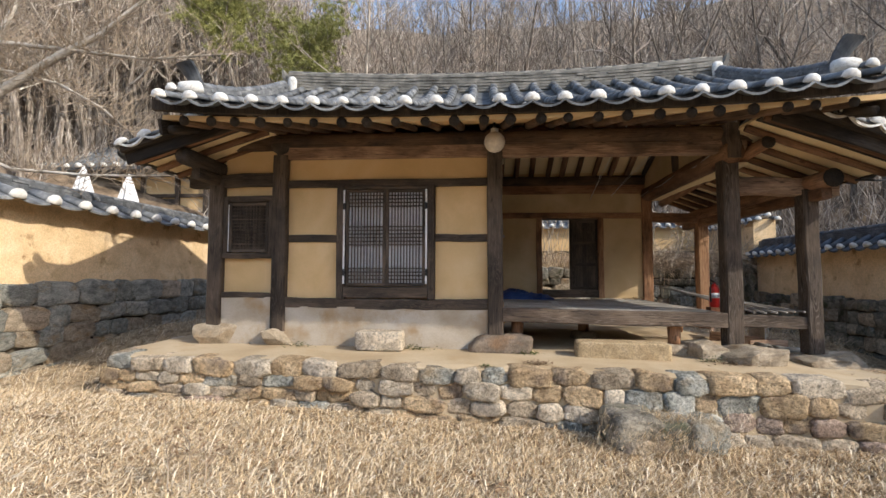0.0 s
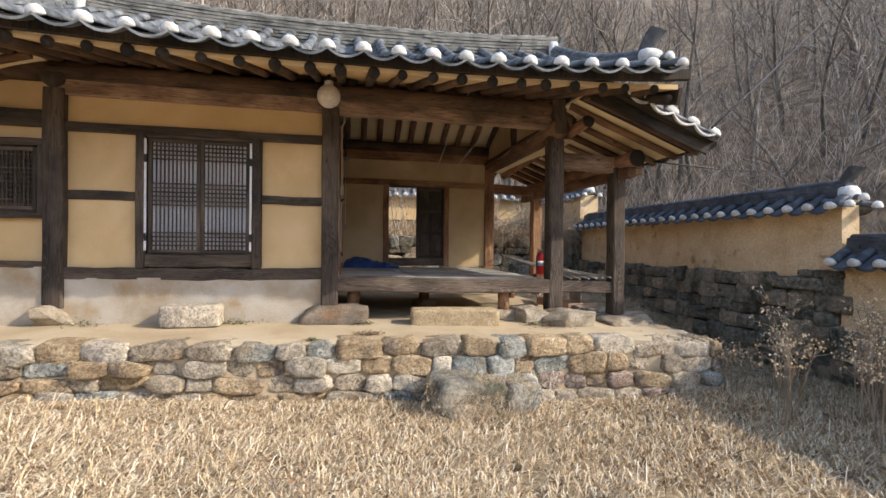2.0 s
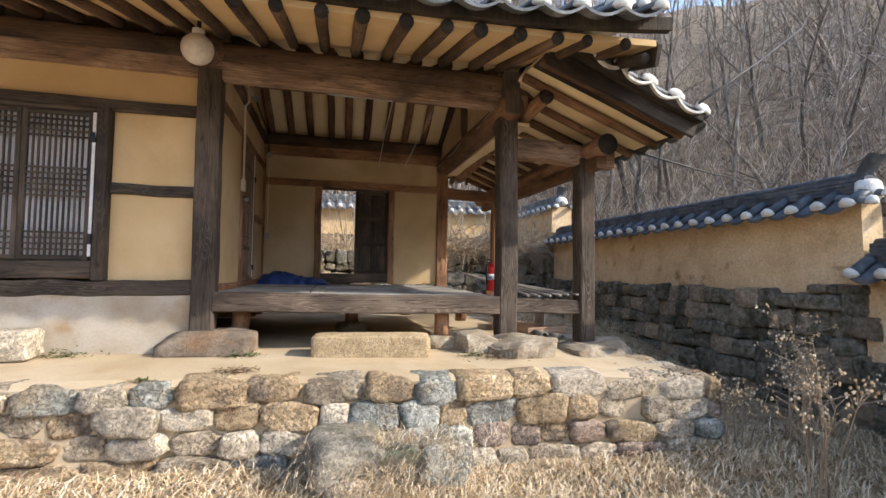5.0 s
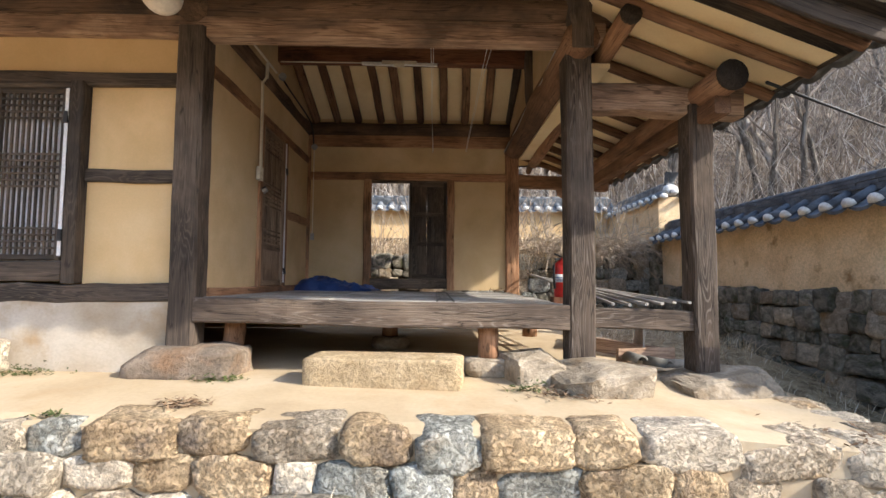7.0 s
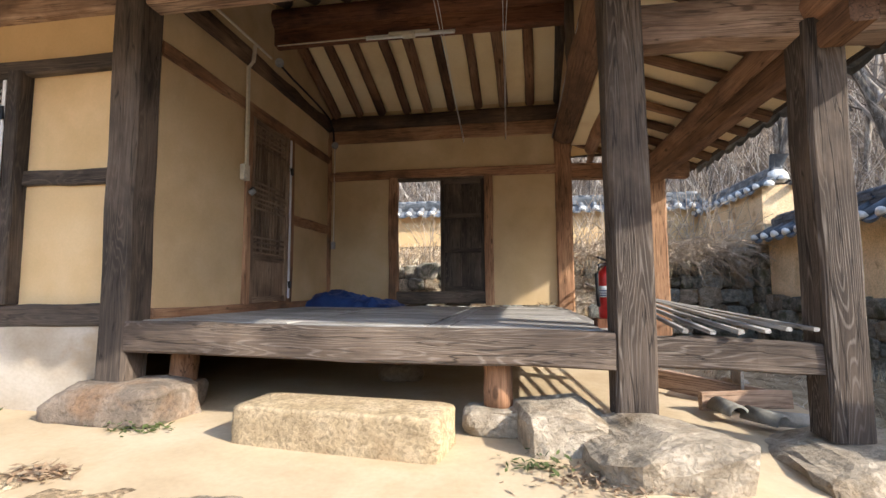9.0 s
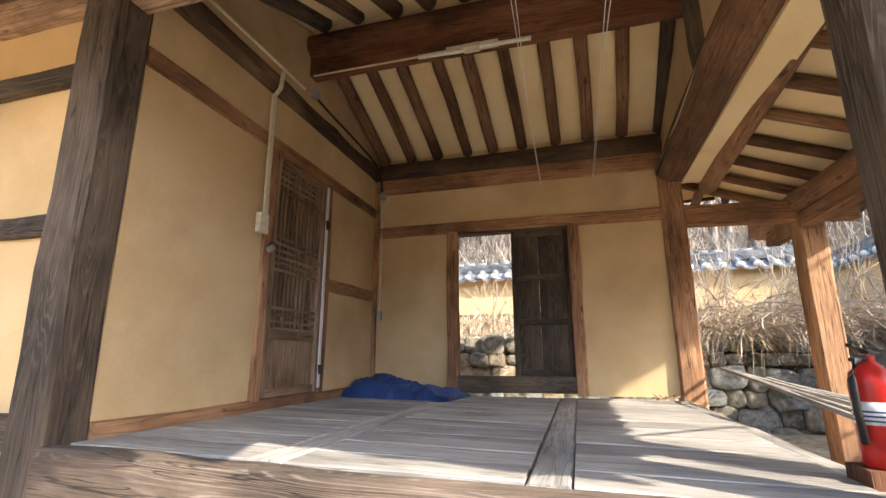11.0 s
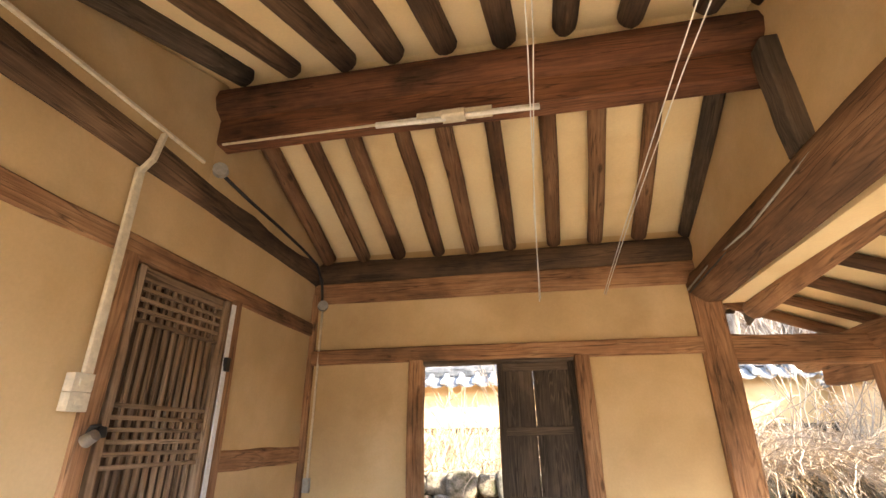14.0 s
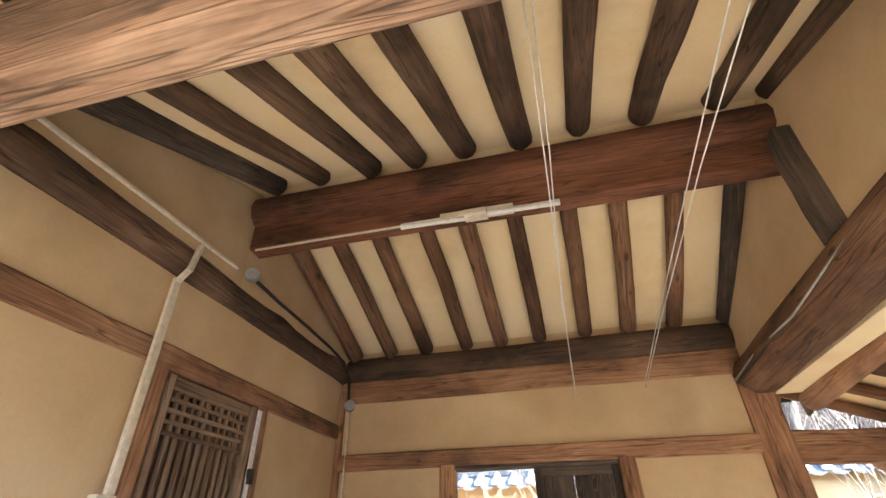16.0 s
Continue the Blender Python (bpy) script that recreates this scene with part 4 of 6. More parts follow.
def ridge_stack(pts, layers, w, h, mat, top_r, parent, seed=1, piece=0.28):
    """Layers of thin tiles laid along a line, topped by half-round tiles."""
    rnd = random.Random(seed)
    cum = [0]
    for a, b in zip(pts, pts[1:]):
        cum.append(cum[-1] + (b - a).length)

    def at(s):
        s = min(max(s, 0), cum[-1])
        for i in range(len(pts) - 1):
            if s <= cum[i + 1] + 1e-9:
                return pts[i].lerp(pts[i + 1], (s - cum[i]) / (cum[i + 1] - cum[i]))
        return pts[-1]
    n = int(cum[-1] / piece)
    bm_v, bm_f = [], []
    for l in range(layers):
        off = rnd.uniform(0, piece)
        for i in range(-1, n + 1):
            s0, s1 = i * piece + off, (i + 1) * piece + off - 0.006
            s0, s1 = max(0, s0), min(cum[-1], s1)
            if s1 - s0 < 0.05:
                continue
            mt = axis(at(s0), at(s1))
            ln = (at(s1) - at(s0)).length
            z0 = h * l / layers + rnd.uniform(-0.004, 0.004)
            z1 = z0 + h / layers * 0.56
            ww = w / 2 * (1 - 0.12 * l / layers) + rnd.uniform(-0.012, 0.012)
            o = len(bm_v)
            for z in (0, ln):
                for a, b in ((-ww, z0 - 0.012), (ww, z0 - 0.012), (ww * 0.96, z1), (-ww * 0.96, z1)):
                    bm_v.append(mt @ Vector((a, b, z)))
            bm_f += [(o + a, o + b, o + c, o + d) for a, b, c, d in ((0, 1, 5, 4), (1, 2, 6, 5), (2, 3, 7, 6), (3, 0, 4, 7), (3, 2, 1, 0), (4, 5, 6, 7))]
    part("ridge_tiles", mesh_of("ridge_tiles", bm_v, bm_f, mat), mat, parent)
    core_v, core_f = [], []
    for p, q in zip(pts, pts[1:]):
        mt = axis(p, q)
        o = len(core_v)
        for z in (0, (q - p).length):
            for a, b in ((-w * 0.4, -0.12), (w * 0.4, -0.12), (w * 0.4, h), (-w * 0.4, h)):
                core_v.append(mt @ Vector((a, b, z)))
        core_f += [(o + a, o + b, o + c, o + d) for a, b, c, d in ((0, 1, 5, 4), (1, 2, 6, 5), (2, 3, 7, 6), (3, 0, 4, 7), (3, 2, 1, 0), (4, 5, 6, 7))]
    part("ridge_core", mesh_of("ridge_core", core_v, core_f, mat), mat, parent)
    if top_r:
        TT = tile_mesh("cover_tile", piece, top_r, mat)
        for i in range(n):
            mt = axis(at(i * piece), at((i + 1) * piece))
            part("cover_tile", TT, mat, parent, "", mt @ pose(0, h - 0.012, 0))


def horn_tile():
    """A thin end tile: broad, hollow and leaning forward towards its top."""
    vs, fs = [], []
    nu, nv = 7, 7
    for back in (0, 1):
        for i in range(nv):
            v = i / (nv - 1)
            for j in range(nu):
                u = 2 * j / (nu - 1) - 1
                vs.append((u * (0.115 + 0.075 * v ** 1.5), -0.24 * v ** 1.8 + 0.07 * u * u + back * 0.05, 0.33 * v + 0.03 * u * u * v))
    o = nu * nv
    for i in range(nv - 1):
        for j in range(nu - 1):
            a = i * nu + j
            fs.append((a, a + 1, a + nu + 1, a + nu))
            fs.append((o + a, o + a + nu, o + a + nu + 1, o + a + 1))
    edge = [j for j in range(nu)] + [i * nu + nu - 1 for i in range(1, nv)] + [(nv - 1) * nu + j for j in reversed(range(nu - 1))] + [i * nu for i in reversed(range(1, nv - 1))]
    for k in range(len(edge)):
        p, q = edge[k], edge[(k + 1) % len(edge)]
        fs.append((p, o + p, o + q, q))
    return mesh_of("end_tile", vs, fs, TILE_DARK, False)


rp = []
for i in range(13):
    u = i / 12
    x = -3.78 + (4.28 + 3.78) * u
    rp.append(Vector((x, RY, 4.93 + 0.17 * abs(2 * u - 1) ** 2.2)))
ridge_stack(rp, 6, 0.24, 0.34, TILE_OLD, 0.07, roof, 2)
for x, s in ((-3.78, -1), (4.16, 1)):
    vp = [roof_p(x, f) + Vector((0, 0, 0.02 + 0.10 * (1 - f) ** 3)) for f in (0.95, 0.75, 0.55, 0.4, 0.28, 0.16)]
    ridge_stack(vp, 3, 0.22, 0.14, TILE, 0.08, roof, 7)
    e = vp[-1]
    # lime-plastered end and upturned end tile
    part("ridge_end", rock_mesh(11, LIME, 0.5, 0.2), LIME, roof, "white lime plaster end", Matrix.Translation(e + Vector((0, -0.06, 0.08))) @ Matrix.Diagonal((0.32, 0.22, 0.19, 1)))
    part("end_tile", horn_tile(), TILE_DARK if s < 0 else TILE_OLD, roof, "upturned end tile", Matrix.Translation(e + Vector((s * 0.03, 0.02, 0.10))) @ pose(0, 0, 0, 0, 0, s * 24) @ Matrix.Scale(0.85, 4))
    for dx, dy in ((s * 0.06, 0.02),):
        tl = axis(e + Vector((dx + s * 0.1, -0.20 + dy, 0.0)), e + Vector((dx, 0.1, 0.07)))
        part("tile", TM, TILE, roof, "", tl)
        part("tile_cap", CM, LIME, roof, "", tl @ pose(0, 0.02, 0.0))
for x, s in ((-3.82, -1), (4.32, 1)):
    part("ridge_end", rock_mesh(12, LIME, 0.4, 0.25), LIME, roof, "white lime plaster end", Matrix.Translation((x, RY - 0.05, 5.06)) @ Matrix.Diagonal((0.3, 0.34, 0.3, 1)))
    bm = bmesh.new()
    prof = [(-0.10, 0.0), (0.02, 0.0), (0.06, 0.12), (0.065, 0.25), (0.03, 0.24), (-0.01, 0.12)]
    for sy in (-0.09, 0.09):
        for a, b in prof:
            bm.verts.new((a * s, sy, b))
    bm.verts.ensure_lookup_table()
    k = len(prof)
    bm.faces.new([bm.verts[i] for i in range(k)])
    bm.faces.new([bm.verts[k + i] for i in reversed(range(k))])
    for i in range(k):
        j = (i + 1) % k
        bm.faces.new([bm.verts[i], bm.verts[j], bm.verts[k + j], bm.verts[k + i]])
    part("ridge_end", rock_mesh(14, LIME, 0.5, 0.25), LIME, roof, "white lime plaster joint", Matrix.Translation((x - s * 0.2, RY - 0.19, 5.12)) @ Matrix.Diagonal((0.17, 0.14, 0.34, 1)))
    part("end_tile", bm, TILE_OLD, roof, "upturned end tile", Matrix.Translation((x, RY, 5.22)) @ Matrix.Diagonal((1, 1, 1.1, 1)))


# ---- pent roofs on both ends ----
def pent_roof(s, xi, zi, xo, zo, y0, y1, label):
    """A lean-to tile roof sloping outward along x; s is the side, +1 or -1."""
    pr = part("pent_roof", mesh_of("pent_roof", [], [], TILE), TILE, house, label)
    d = Vector((xo - xi, 0, zo - zi))
    n = Vector((-d.z, 0, d.x)).normalized()
    if n.z < 0:
        n = -n
    bm = bmesh.new()
    q = []
    for k in (0, 0.05):
        for x, z in ((xi, zi), (xo, zo)):
            for y in (y0, y1):
                q.append(bm.verts.new(Vector((x, y, z)) + n * k))
    for f in ((0, 1, 3, 2), (4, 6, 7, 5), (0, 4, 5, 1), (2, 3, 7, 6), (0, 2, 6, 4), (1, 5, 7, 3)):
        bm.faces.new([q[i] for i in f])
    part("soffit", bm, CEIL, pr, "ochre plaster soffit")
    rnd = random.Random(9)
    k = int((y1 - y0) / 0.46)
    for i in range(k + 1):
        y = y0 + 0.1 + (y1 - y0 - 0.2) * i / k
        a = Vector((xi, y, zi)) - n * 0.05
        b = Vector((xo, y, zo)) - n * 0.05 - d.normalized() * 0.03
        log("rafter", a, b, rnd.uniform(0.048, 0.058), WOOD_RAFTER, pr, segs=3, n=8)
    bar("eave_board", (xo, y0, zo + 0.03), (xo, y1, zo + 0.03), 0.05, 0.09, WOOD_DARK, pr, segs=6)
    # verge board and rail: black-brown colour carries the main eave's shade
    bar("verge_board", (xi, y0 - 0.02, zi - 0.06), (xo, y0 - 0.02, zo - 0.03), 0.04, 0.17, WOOD_BLACK, pr)
    bar("verge_rail", (xi, y0 - 0.05, zi + 0.07), (xo, y0 - 0.05, zo + 0.08), 0.05, 0.07, WOOD_BLACK, pr)
    yv = y0 + 0.17
    bar("verge_plank", Vector((xi, yv, zi)) - n * 0.012, Vector((xo, yv, zo)) - n * 0.012, 0.32, 0.02, WOOD_BLACK, pr, c=0.004)
    # tiles
    kt = int((y1 - y0) / 0.30)
    st = 4
    TP = tile_mesh("tile", d.length / st + 0.03, 0.08, TILE)
    for i in range(kt + 1):
        y = y0 + (y1 - y0) * i / kt
        for j in range(st):
            f0, f1 = j / st, (j + 1) / st
            lo = Vector((xo + s * 0.08, y, zo)) + n * 0.13 - d * f0
            hi = Vector((xo + s * 0.08, y, zo)) + n * 0.13 - d * f1
            part("tile", TP, TILE, pr, "", axis(lo, hi))
        mt = axis(Vector((xo + s * 0.08, y, zo)) + n * 0.13, Vector((xi, y, zi)) + n * 0.13)
        part("tile_cap", CM_OLD, TILE_OLD, pr, "", mt @ pose(0, 0.02, 0.0) @ Matrix.Diagonal((1, 1, 0.6, 1)))
    vs, fs = [], []
    for i in range(kt):
        o = len(vs)
        ya, yb = y0 + (y1 - y0) * i / kt, y0 + (y1 - y0) * (i + 1) / kt
        for x, z in ((xo + s * 0.13, zo - 0.05 * abs(d.z)), (xi, zi)):
            for j in range(6):
                u = j / 5
                vs.append(Vector((x, ya + (yb - ya) * u, z)) + n * (0.13 - 0.06 * (1 - (2 * u - 1) ** 2)))
        for j in range(5):
            fs.append((o + j, o + j + 1, o + j + 7, o + j + 6))
        for j in range(6):
            p = vs[o + j].copy(); p.z -= 0.05
            vs.append(p)
        for j in range(5):
            fs.append((o + j, o + 12 + j, o + 13 + j, o + j + 1))
    part("channel_tiles", mesh_of("channel_tiles", vs, fs, TILE), TILE, pr)
    # verge: a row along the front edge with lime caps facing front
    steps_x = [xo - s * (0.04 + 0.33 * i) for i in range(5)]
    for i, x in enumerate(steps_x):
        p = Vector((xi, y0, zi)) + d * ((x - xi) / (xo - xi)) + n * 0.15
        tl = axis(p + Vector((0, -0.12, 0)), p + Vector((0, 0.25, 0)), n)
        part("tile", TM, TILE, pr, "", tl)
        part("tile_cap", CM, LIME, pr, "white lime tile cap", tl @ pose(0, 0.02, 0.0) @ Matrix.Diagonal((1.25, 0.9, 0.5, 1)))
        if i == 0:
            continue
        q = Vector((xi, y0, zi)) + d * ((steps_x[i - 1] - xi) / (xo - xi)) + n * 0.15
        for nm, ya, yb, mt, drop in (("channel_tile", -0.13, 0.25, TILE, 0.0), ("lime_lip", -0.165, -0.125, LIME, -0.004)):
            vs, fs = [], []
            for yy in (ya, yb):
                for th in (0.0, -0.03):
                    for j in range(9):
                        u = j / 8
                        vs.append(p.lerp(q, u) + Vector((0, yy, 0)) + n * (drop + th + 0.015 - 0.075 * (1 - (2 * u - 1) ** 2)))
            for j in range(8):
                fs += [(j, j + 1, 19 + j, 18 + j), (9 + j, 27 + j, 28 + j, 10 + j), (j, 9 + j, 10 + j, j + 1), (18 + j, 19 + j, 28 + j, 27 + j)]
            fs += [(0, 18, 27, 9), (8, 17, 35, 26)]
            part(nm, mesh_of(nm, vs, fs, mt), mt, pr)
    # black-brown bar darkens the underside of the verge tiles
    bar("verge_bed", Vector((xi, y0 + 0.02, zi)) + n * 0.09, Vector((xo, y0 + 0.02, zo)) + n * 0.09, 0.30, 0.09, WOOD_BLACK, pr, c=0.01)
    vp = [Vector((xi, y0 + 0.3, zi)) + n * 0.2, Vector((xi, y0 + 0.3, zi)) + n * 0.2 + d * 0.92]
    ridge_stack(vp, 3, 0.18, 0.12, TILE, 0.075, pr, 4)
    return pr


pent_roof(1, 3.55, 3.55, 5.30, 2.89, 5.92, 11.2, "lean-to tile roof over the open side bay")
pent_roof(-1, -3.2, 3.68, -4.92, 3.13, 5.95, 11.2, "lean-to tile roof over the closet bay")

# ---- hall deck ----
deck = thing("wooden_deck", (1.8, 8.5, 0.45), "raised grey wooden floor deck of worn boards", "floor deck")
bar("front_beam", (0.28, 6.86, 0.94), (3.39, 6.86, 0.885), 0.13, 0.205, WOOD_POST, deck, segs=12, wob=0.008)
bar("side_joist", (3.42, 7.03, 0.90), (3.42, 10.1, 0.90), 0.12, 0.17, WOOD_DECK, deck, segs=6)
bar("back_joist", (0.3, 10.1, 0.92), (3.4, 10.1, 0.92), 0.12, 0.17, WOOD_DECK, deck, segs=6)
rd = random.Random(21)
for jx in (1.3, 2.36):
    bar("joist", (jx, 6.93, 0.96 - 0.016 * jx), (jx, 10.05, 0.96 - 0.016 * jx), 0.15, 0.175, WOOD_DECK, deck, segs=6, wob=0.003)
for a, b in ((0.30, 1.22), (1.38, 2.28), (2.44, 3.36)):
    y = 6.935
    while y < 10.02:
        w = min(rd.uniform(0.22, 0.32), 10.04 - y)
        bar("board", (a, y + w / 2, 1.027 - 0.016 * a + rd.uniform(-0.003, 0.003)), (b, y + w / 2, 1.027 - 0.016 * b + rd.uniform(-0.003, 0.003)), w - 0.008, 0.04, WOOD_DECK, deck, c=0.004, segs=3, wob=0.0015)
        y += w
bar("outer_beam", (3.6, 6.9, 0.89), (4.46, 6.9, 0.85), 0.13, 0.17, WOOD_POST, deck, segs=5, wob=0.01)
for x, y in ((2.72, 6.98), (1.75, 8.4), (0.5, 7.1), (2.7, 9.6), (3.42, 8.6)):
    log("strut", (x, y, 0.52), (x, y, 0.85), 0.09, WOOD_IN, deck, segs=3, wob=0.01)

# ---- stepping and footing stones ----
def stone(name, at, size, mat, label, seed, turn=0, flat=0.55, rough=0.22, sub=3, cut=0.88):
    ob = part(name, rock_mesh(seed, mat, flat, rough, sub, size, cut, mat is not ROCK), mat, None, label, Matrix.Translation(at) @ pose(0, 0, 0, 0, 0, turn))
    return tagged(ob, label, "stone")


stone("step_stone", (1.88, 6.61, 0.485), (1.22, 0.37, 0.25), CUT_STONE, "long hewn sandy granite step stone", 1, -6, 1.16, 0.03, 4)
stone("step_stone", (-1.485, 6.64, 0.575), (0.68, 0.33, 0.27), STONE_PALE, "short pale hewn step stone", 2, 2, 1.12, 0.04, 4)
for at, size, sd, lb in (((0.24, 6.86, 0.51), (0.90, 0.50, 0.28), 3, "broad flat footing stone under a post"), ((3.56, 6.72, 0.33), (0.86, 1.0, 0.60), 4, "large rough grey footing rock under a post"), ((3.12, 6.86, 0.39), (0.62, 0.6, 0.44), 41, "angular grey footing rock"), ((4.62, 6.80, 0.25), (0.98, 0.98, 0.56), 5, "rough grey footing rock under a post"), ((-3.15, 6.95, 0.56), (0.52, 0.5, 0.36), 6, "rounded footing stone under a post"), ((-4.1, 6.97, 0.57), (0.72, 0.5, 0.38), 7, "rounded footing stone under a post"), ((2.72, 6.98, 0.45), (0.4, 0.36, 0.18), 8, "small footing stone under the deck"), ((1.75, 8.4, 0.47), (0.4, 0.36, 0.16), 9, "small footing stone under the deck"), ((0.5, 7.1, 0.5), (0.25, 0.25, 0.2), 10, "small footing stone under the deck")):
    stone("footing_stone", at, size, ROCK_RUST if sd in (3, 10) else ROCK, lb, sd, -4 if sd == 3 else sd * 13 % 20, 0.98 if sd == 3 else 0.85, 0.13 if sd == 3 else 0.2, 4 if sd < 6 else 3, 0.62 if sd in (4, 5, 41, 6, 7) else 0.95)

# ---- yard walls ----
def tile_coping(parent, xw, y0, y1, z, side, along="y", mat=None, over=0.34, step=0.31, big=1.0):
    """A small tile roof on a wall that runs along y (or x) with a ridge on top."""
    mat = mat or TILE_DARK
    def W(a, b, c):
        return Vector((xw + a, b, c)) if along == "y" else Vector((b, xw + a, c))
    n = max(2, int(abs(y1 - y0) / step))
    tm = tile_mesh("tile", 0.40, 0.078 * big, mat)
    vs, fs = [], []
    for i in range(n + 1):
        y = y0 + (y1 - y0) * i / n
        for sd in (side, -side):
            lo, hi = W(sd * over, y, z + 0.07), W(sd * 0.03, y, z + 0.26)
            if i <= 300 and sd == side:
                part("tile", tm, mat, parent, "", axis(lo, hi))
                part("tile_cap", CM, LIME if mat is not TILE_DARK else mat, parent, "", axis(lo, hi) @ pose(0, 0.015, 0.0) @ Matrix.Scale(big, 4))
            if i < n:
                yb = y0 + (y1 - y0) * (i + 1) / n
                o = len(vs)
                for f in (0, 1):
                    for j in range(5):
                        u = j / 4
                        p = (lo.lerp(hi, f)) + (W(0, yb, 0) - W(0, y, 0)) * u
                        p.z += 0.03 - 0.055 * (1 - (2 * u - 1) ** 2)
                        if f == 0:
                            p += (lo - hi).normalized() * 0.05
                        vs.append(p)
                for j in range(4):
                    fs.append((o + j, o + j + 1, o + j + 6, o + j + 5))
                for j in range(5):
                    p = vs[o + j].copy(); p.z -= 0.04; vs.append(p)
                for j in range(4):
                    fs.append((o + j, o + 10 + j, o + 11 + j, o + j + 1))
    part("channel_tiles", mesh_of("channel_tiles", vs, fs, mat), mat, parent)
    ridge_stack([W(0, y0, z + 0.26), W(0, (y0 + y1) / 2, z + 0.255), W(0, y1, z + 0.26)], 4, 0.20, 0.17, mat, 0.075, parent, 8)


STONES = {}
def stone_face(parent, org, u, nrm, length, z0, z1, size, mats, seed, depth=0.16, thick=0.26):
    """Rough courses of stones laid on a wall face from org along u, facing nrm."""
    rnd = random.Random(seed)
    org, u, nrm = Vector(org), Vector(u).normalized(), Vector(nrm).normalized()
    ang = math.degrees(math.atan2(u.y, u.x))
    z = z0
    while z < z1 - 0.05:
        h = min(rnd.uniform(0.75, 1.25) * size, z1 - z)
        if z1 - z - h < 0.35 * size:
            h = z1 - z
        s = rnd.uniform(-0.2, 0.0)
        while s < length:
            w = h * (rnd.uniform(0.8, 1.6) if STONE_DARK in mats else rnd.uniform(1.1, 2.2))
            w = min(w, length - s + 0.06)
            if w < 0.09:
                break
            mat = rnd.choice(mats)
            key = (mat.name, rnd.randrange(6))
            if key not in STONES:
                STONES[key] = block_mesh(50 + key[1] + 10 * len(STONES), mat, 1, 1, 1, 5)
            c = org + u * (s + w / 2) - nrm * (thick / 2 - depth * rnd.uniform(0.5, 0.9)) + Vector((0, 0, z + h / 2 - org.z))
            hh = h * (rnd.uniform(0.7, 1.3) if STONE_DARK in mats else rnd.uniform(0.82, 1.12))
            m = Matrix.Translation(c) @ pose(0, 0, 0, rnd.uniform(-4, 4), rnd.uniform(-7, 7), ang + rnd.uniform(-5, 5)) @ Matrix.Diagonal((w * 1.04, thick * rnd.uniform(0.85, 1.2), hh * 1.05, 1))
            part("stone", STONES[key], mat, parent, "", m)
            s += w
        z += h


def yard_wall(name, x, y0, y1, z0, zs, zp, side, label, size, mats, seed, thick=0.34, cap=None, along="y", mud=None, step=0.31, big=1.0):
    wall = thing(name, (x, (y0 + y1) / 2, z0) if along == "y" else ((y0 + y1) / 2, x, z0), label, "wall", kind="structure")
    t = thick / 2
    if along == "y":
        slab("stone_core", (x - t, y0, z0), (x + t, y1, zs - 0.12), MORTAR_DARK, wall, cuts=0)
        slab("mud_face", (x - t + 0.02, y0, zs - 0.12), (x + t - 0.02, y1, zp + 0.12), mud or MUD_WALL, wall, cuts=24, wob=0.02)
        stone_face(wall, (x + side * t, y0, z0), (0, 1, 0), (side, 0, 0), y1 - y0, z0, zs, size, mats, seed)
    else:
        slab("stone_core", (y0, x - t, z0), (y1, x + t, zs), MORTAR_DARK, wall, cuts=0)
        slab("mud_face", (y0, x - t + 0.02, zs), (y1, x + t - 0.02, zp + 0.12), mud or MUD_WALL, wall, cuts=24, wob=0.02)
        if size:
            stone_face(wall, (y0, x + side * t, z0), (1, 0, 0), (0, side, 0), y1 - y0, z0, zs, size, mats, seed)
    tile_coping(wall, x, y0, y1, zp, side, along, cap, 0.34 * big, step, big)
    return wall


GREYS = [STONE_DARK, STONE_DARK, STONE_DARK, STONE]
yard_wall("wall_west", -7.6, 4.6, 13.0, -0.25, 1.38, 2.62, 1, "ochre mud wall on grey stones with a tile coping", 0.32, [STONE, STONE_BLUE, STONE_BLUE, STONE], 31, cap=TILE, step=0.58, big=1.5)
EAST = yard_wall("wall_east", 7.35, 5.55, 12.9, -0.6, 1.18, 2.0, -1, "ochre mud wall on dark stones with a dark tile coping", 0.24, GREYS, 32)
yard_wall("wall_east_low", 7.3, -6.0, 5.5, -0.7, 0.36, 1.22, -1, "lower ochre mud wall with a dark tile coping", 0.24, GREYS, 33)
yard_wall("wall_north", 16.1, -9.0, 7.3, 1.9, 2.35, 3.1, -1, "pale plastered back wall with a tile coping", 0, GREYS, 34, along="x", cap=TILE, mud=PLASTER)
NORTH_EAST = yard_wall("wall_north_east", 7.45, 12.95, 15.9, 0.0, 2.0, 2.92, -1, "ochre mud wall end with a tile coping", 0.26, GREYS, 35, thick=0.6, cap=TILE)
for wall, wx, wy, wz in ((EAST, 7.35, 5.55, 2.0), (NORTH_EAST, 7.45, 12.95, 2.92)):
    part("ridge_end", rock_mesh(21, LIME, 0.5, 0.25), LIME, wall, "white lime plaster end", Matrix.Translation((wx, wy + 0.02, wz + 0.27)) @ Matrix.Diagonal((0.34, 0.2, 0.26, 1)))
    part("end_tile", horn_tile(), TILE_DARK, wall, "upturned end tile", Matrix.Translation((wx, wy + 0.02, wz + 0.36)) @ Matrix.Scale(0.8, 4))
    for k in (-1, 0, 1):
        tl = axis((wx + 0.24 * k, wy - 0.14, wz + 0.17 - 0.10 * abs(k)), (wx + 0.24 * k, wy + 0.2, wz + 0.25 - 0.10 * abs(k)))
        part("tile", TM, TILE_DARK, wall, "", tl)
        part("tile_cap", CM, LIME, wall, "white lime tile cap", tl @ pose(0, 0.02, 0.0))
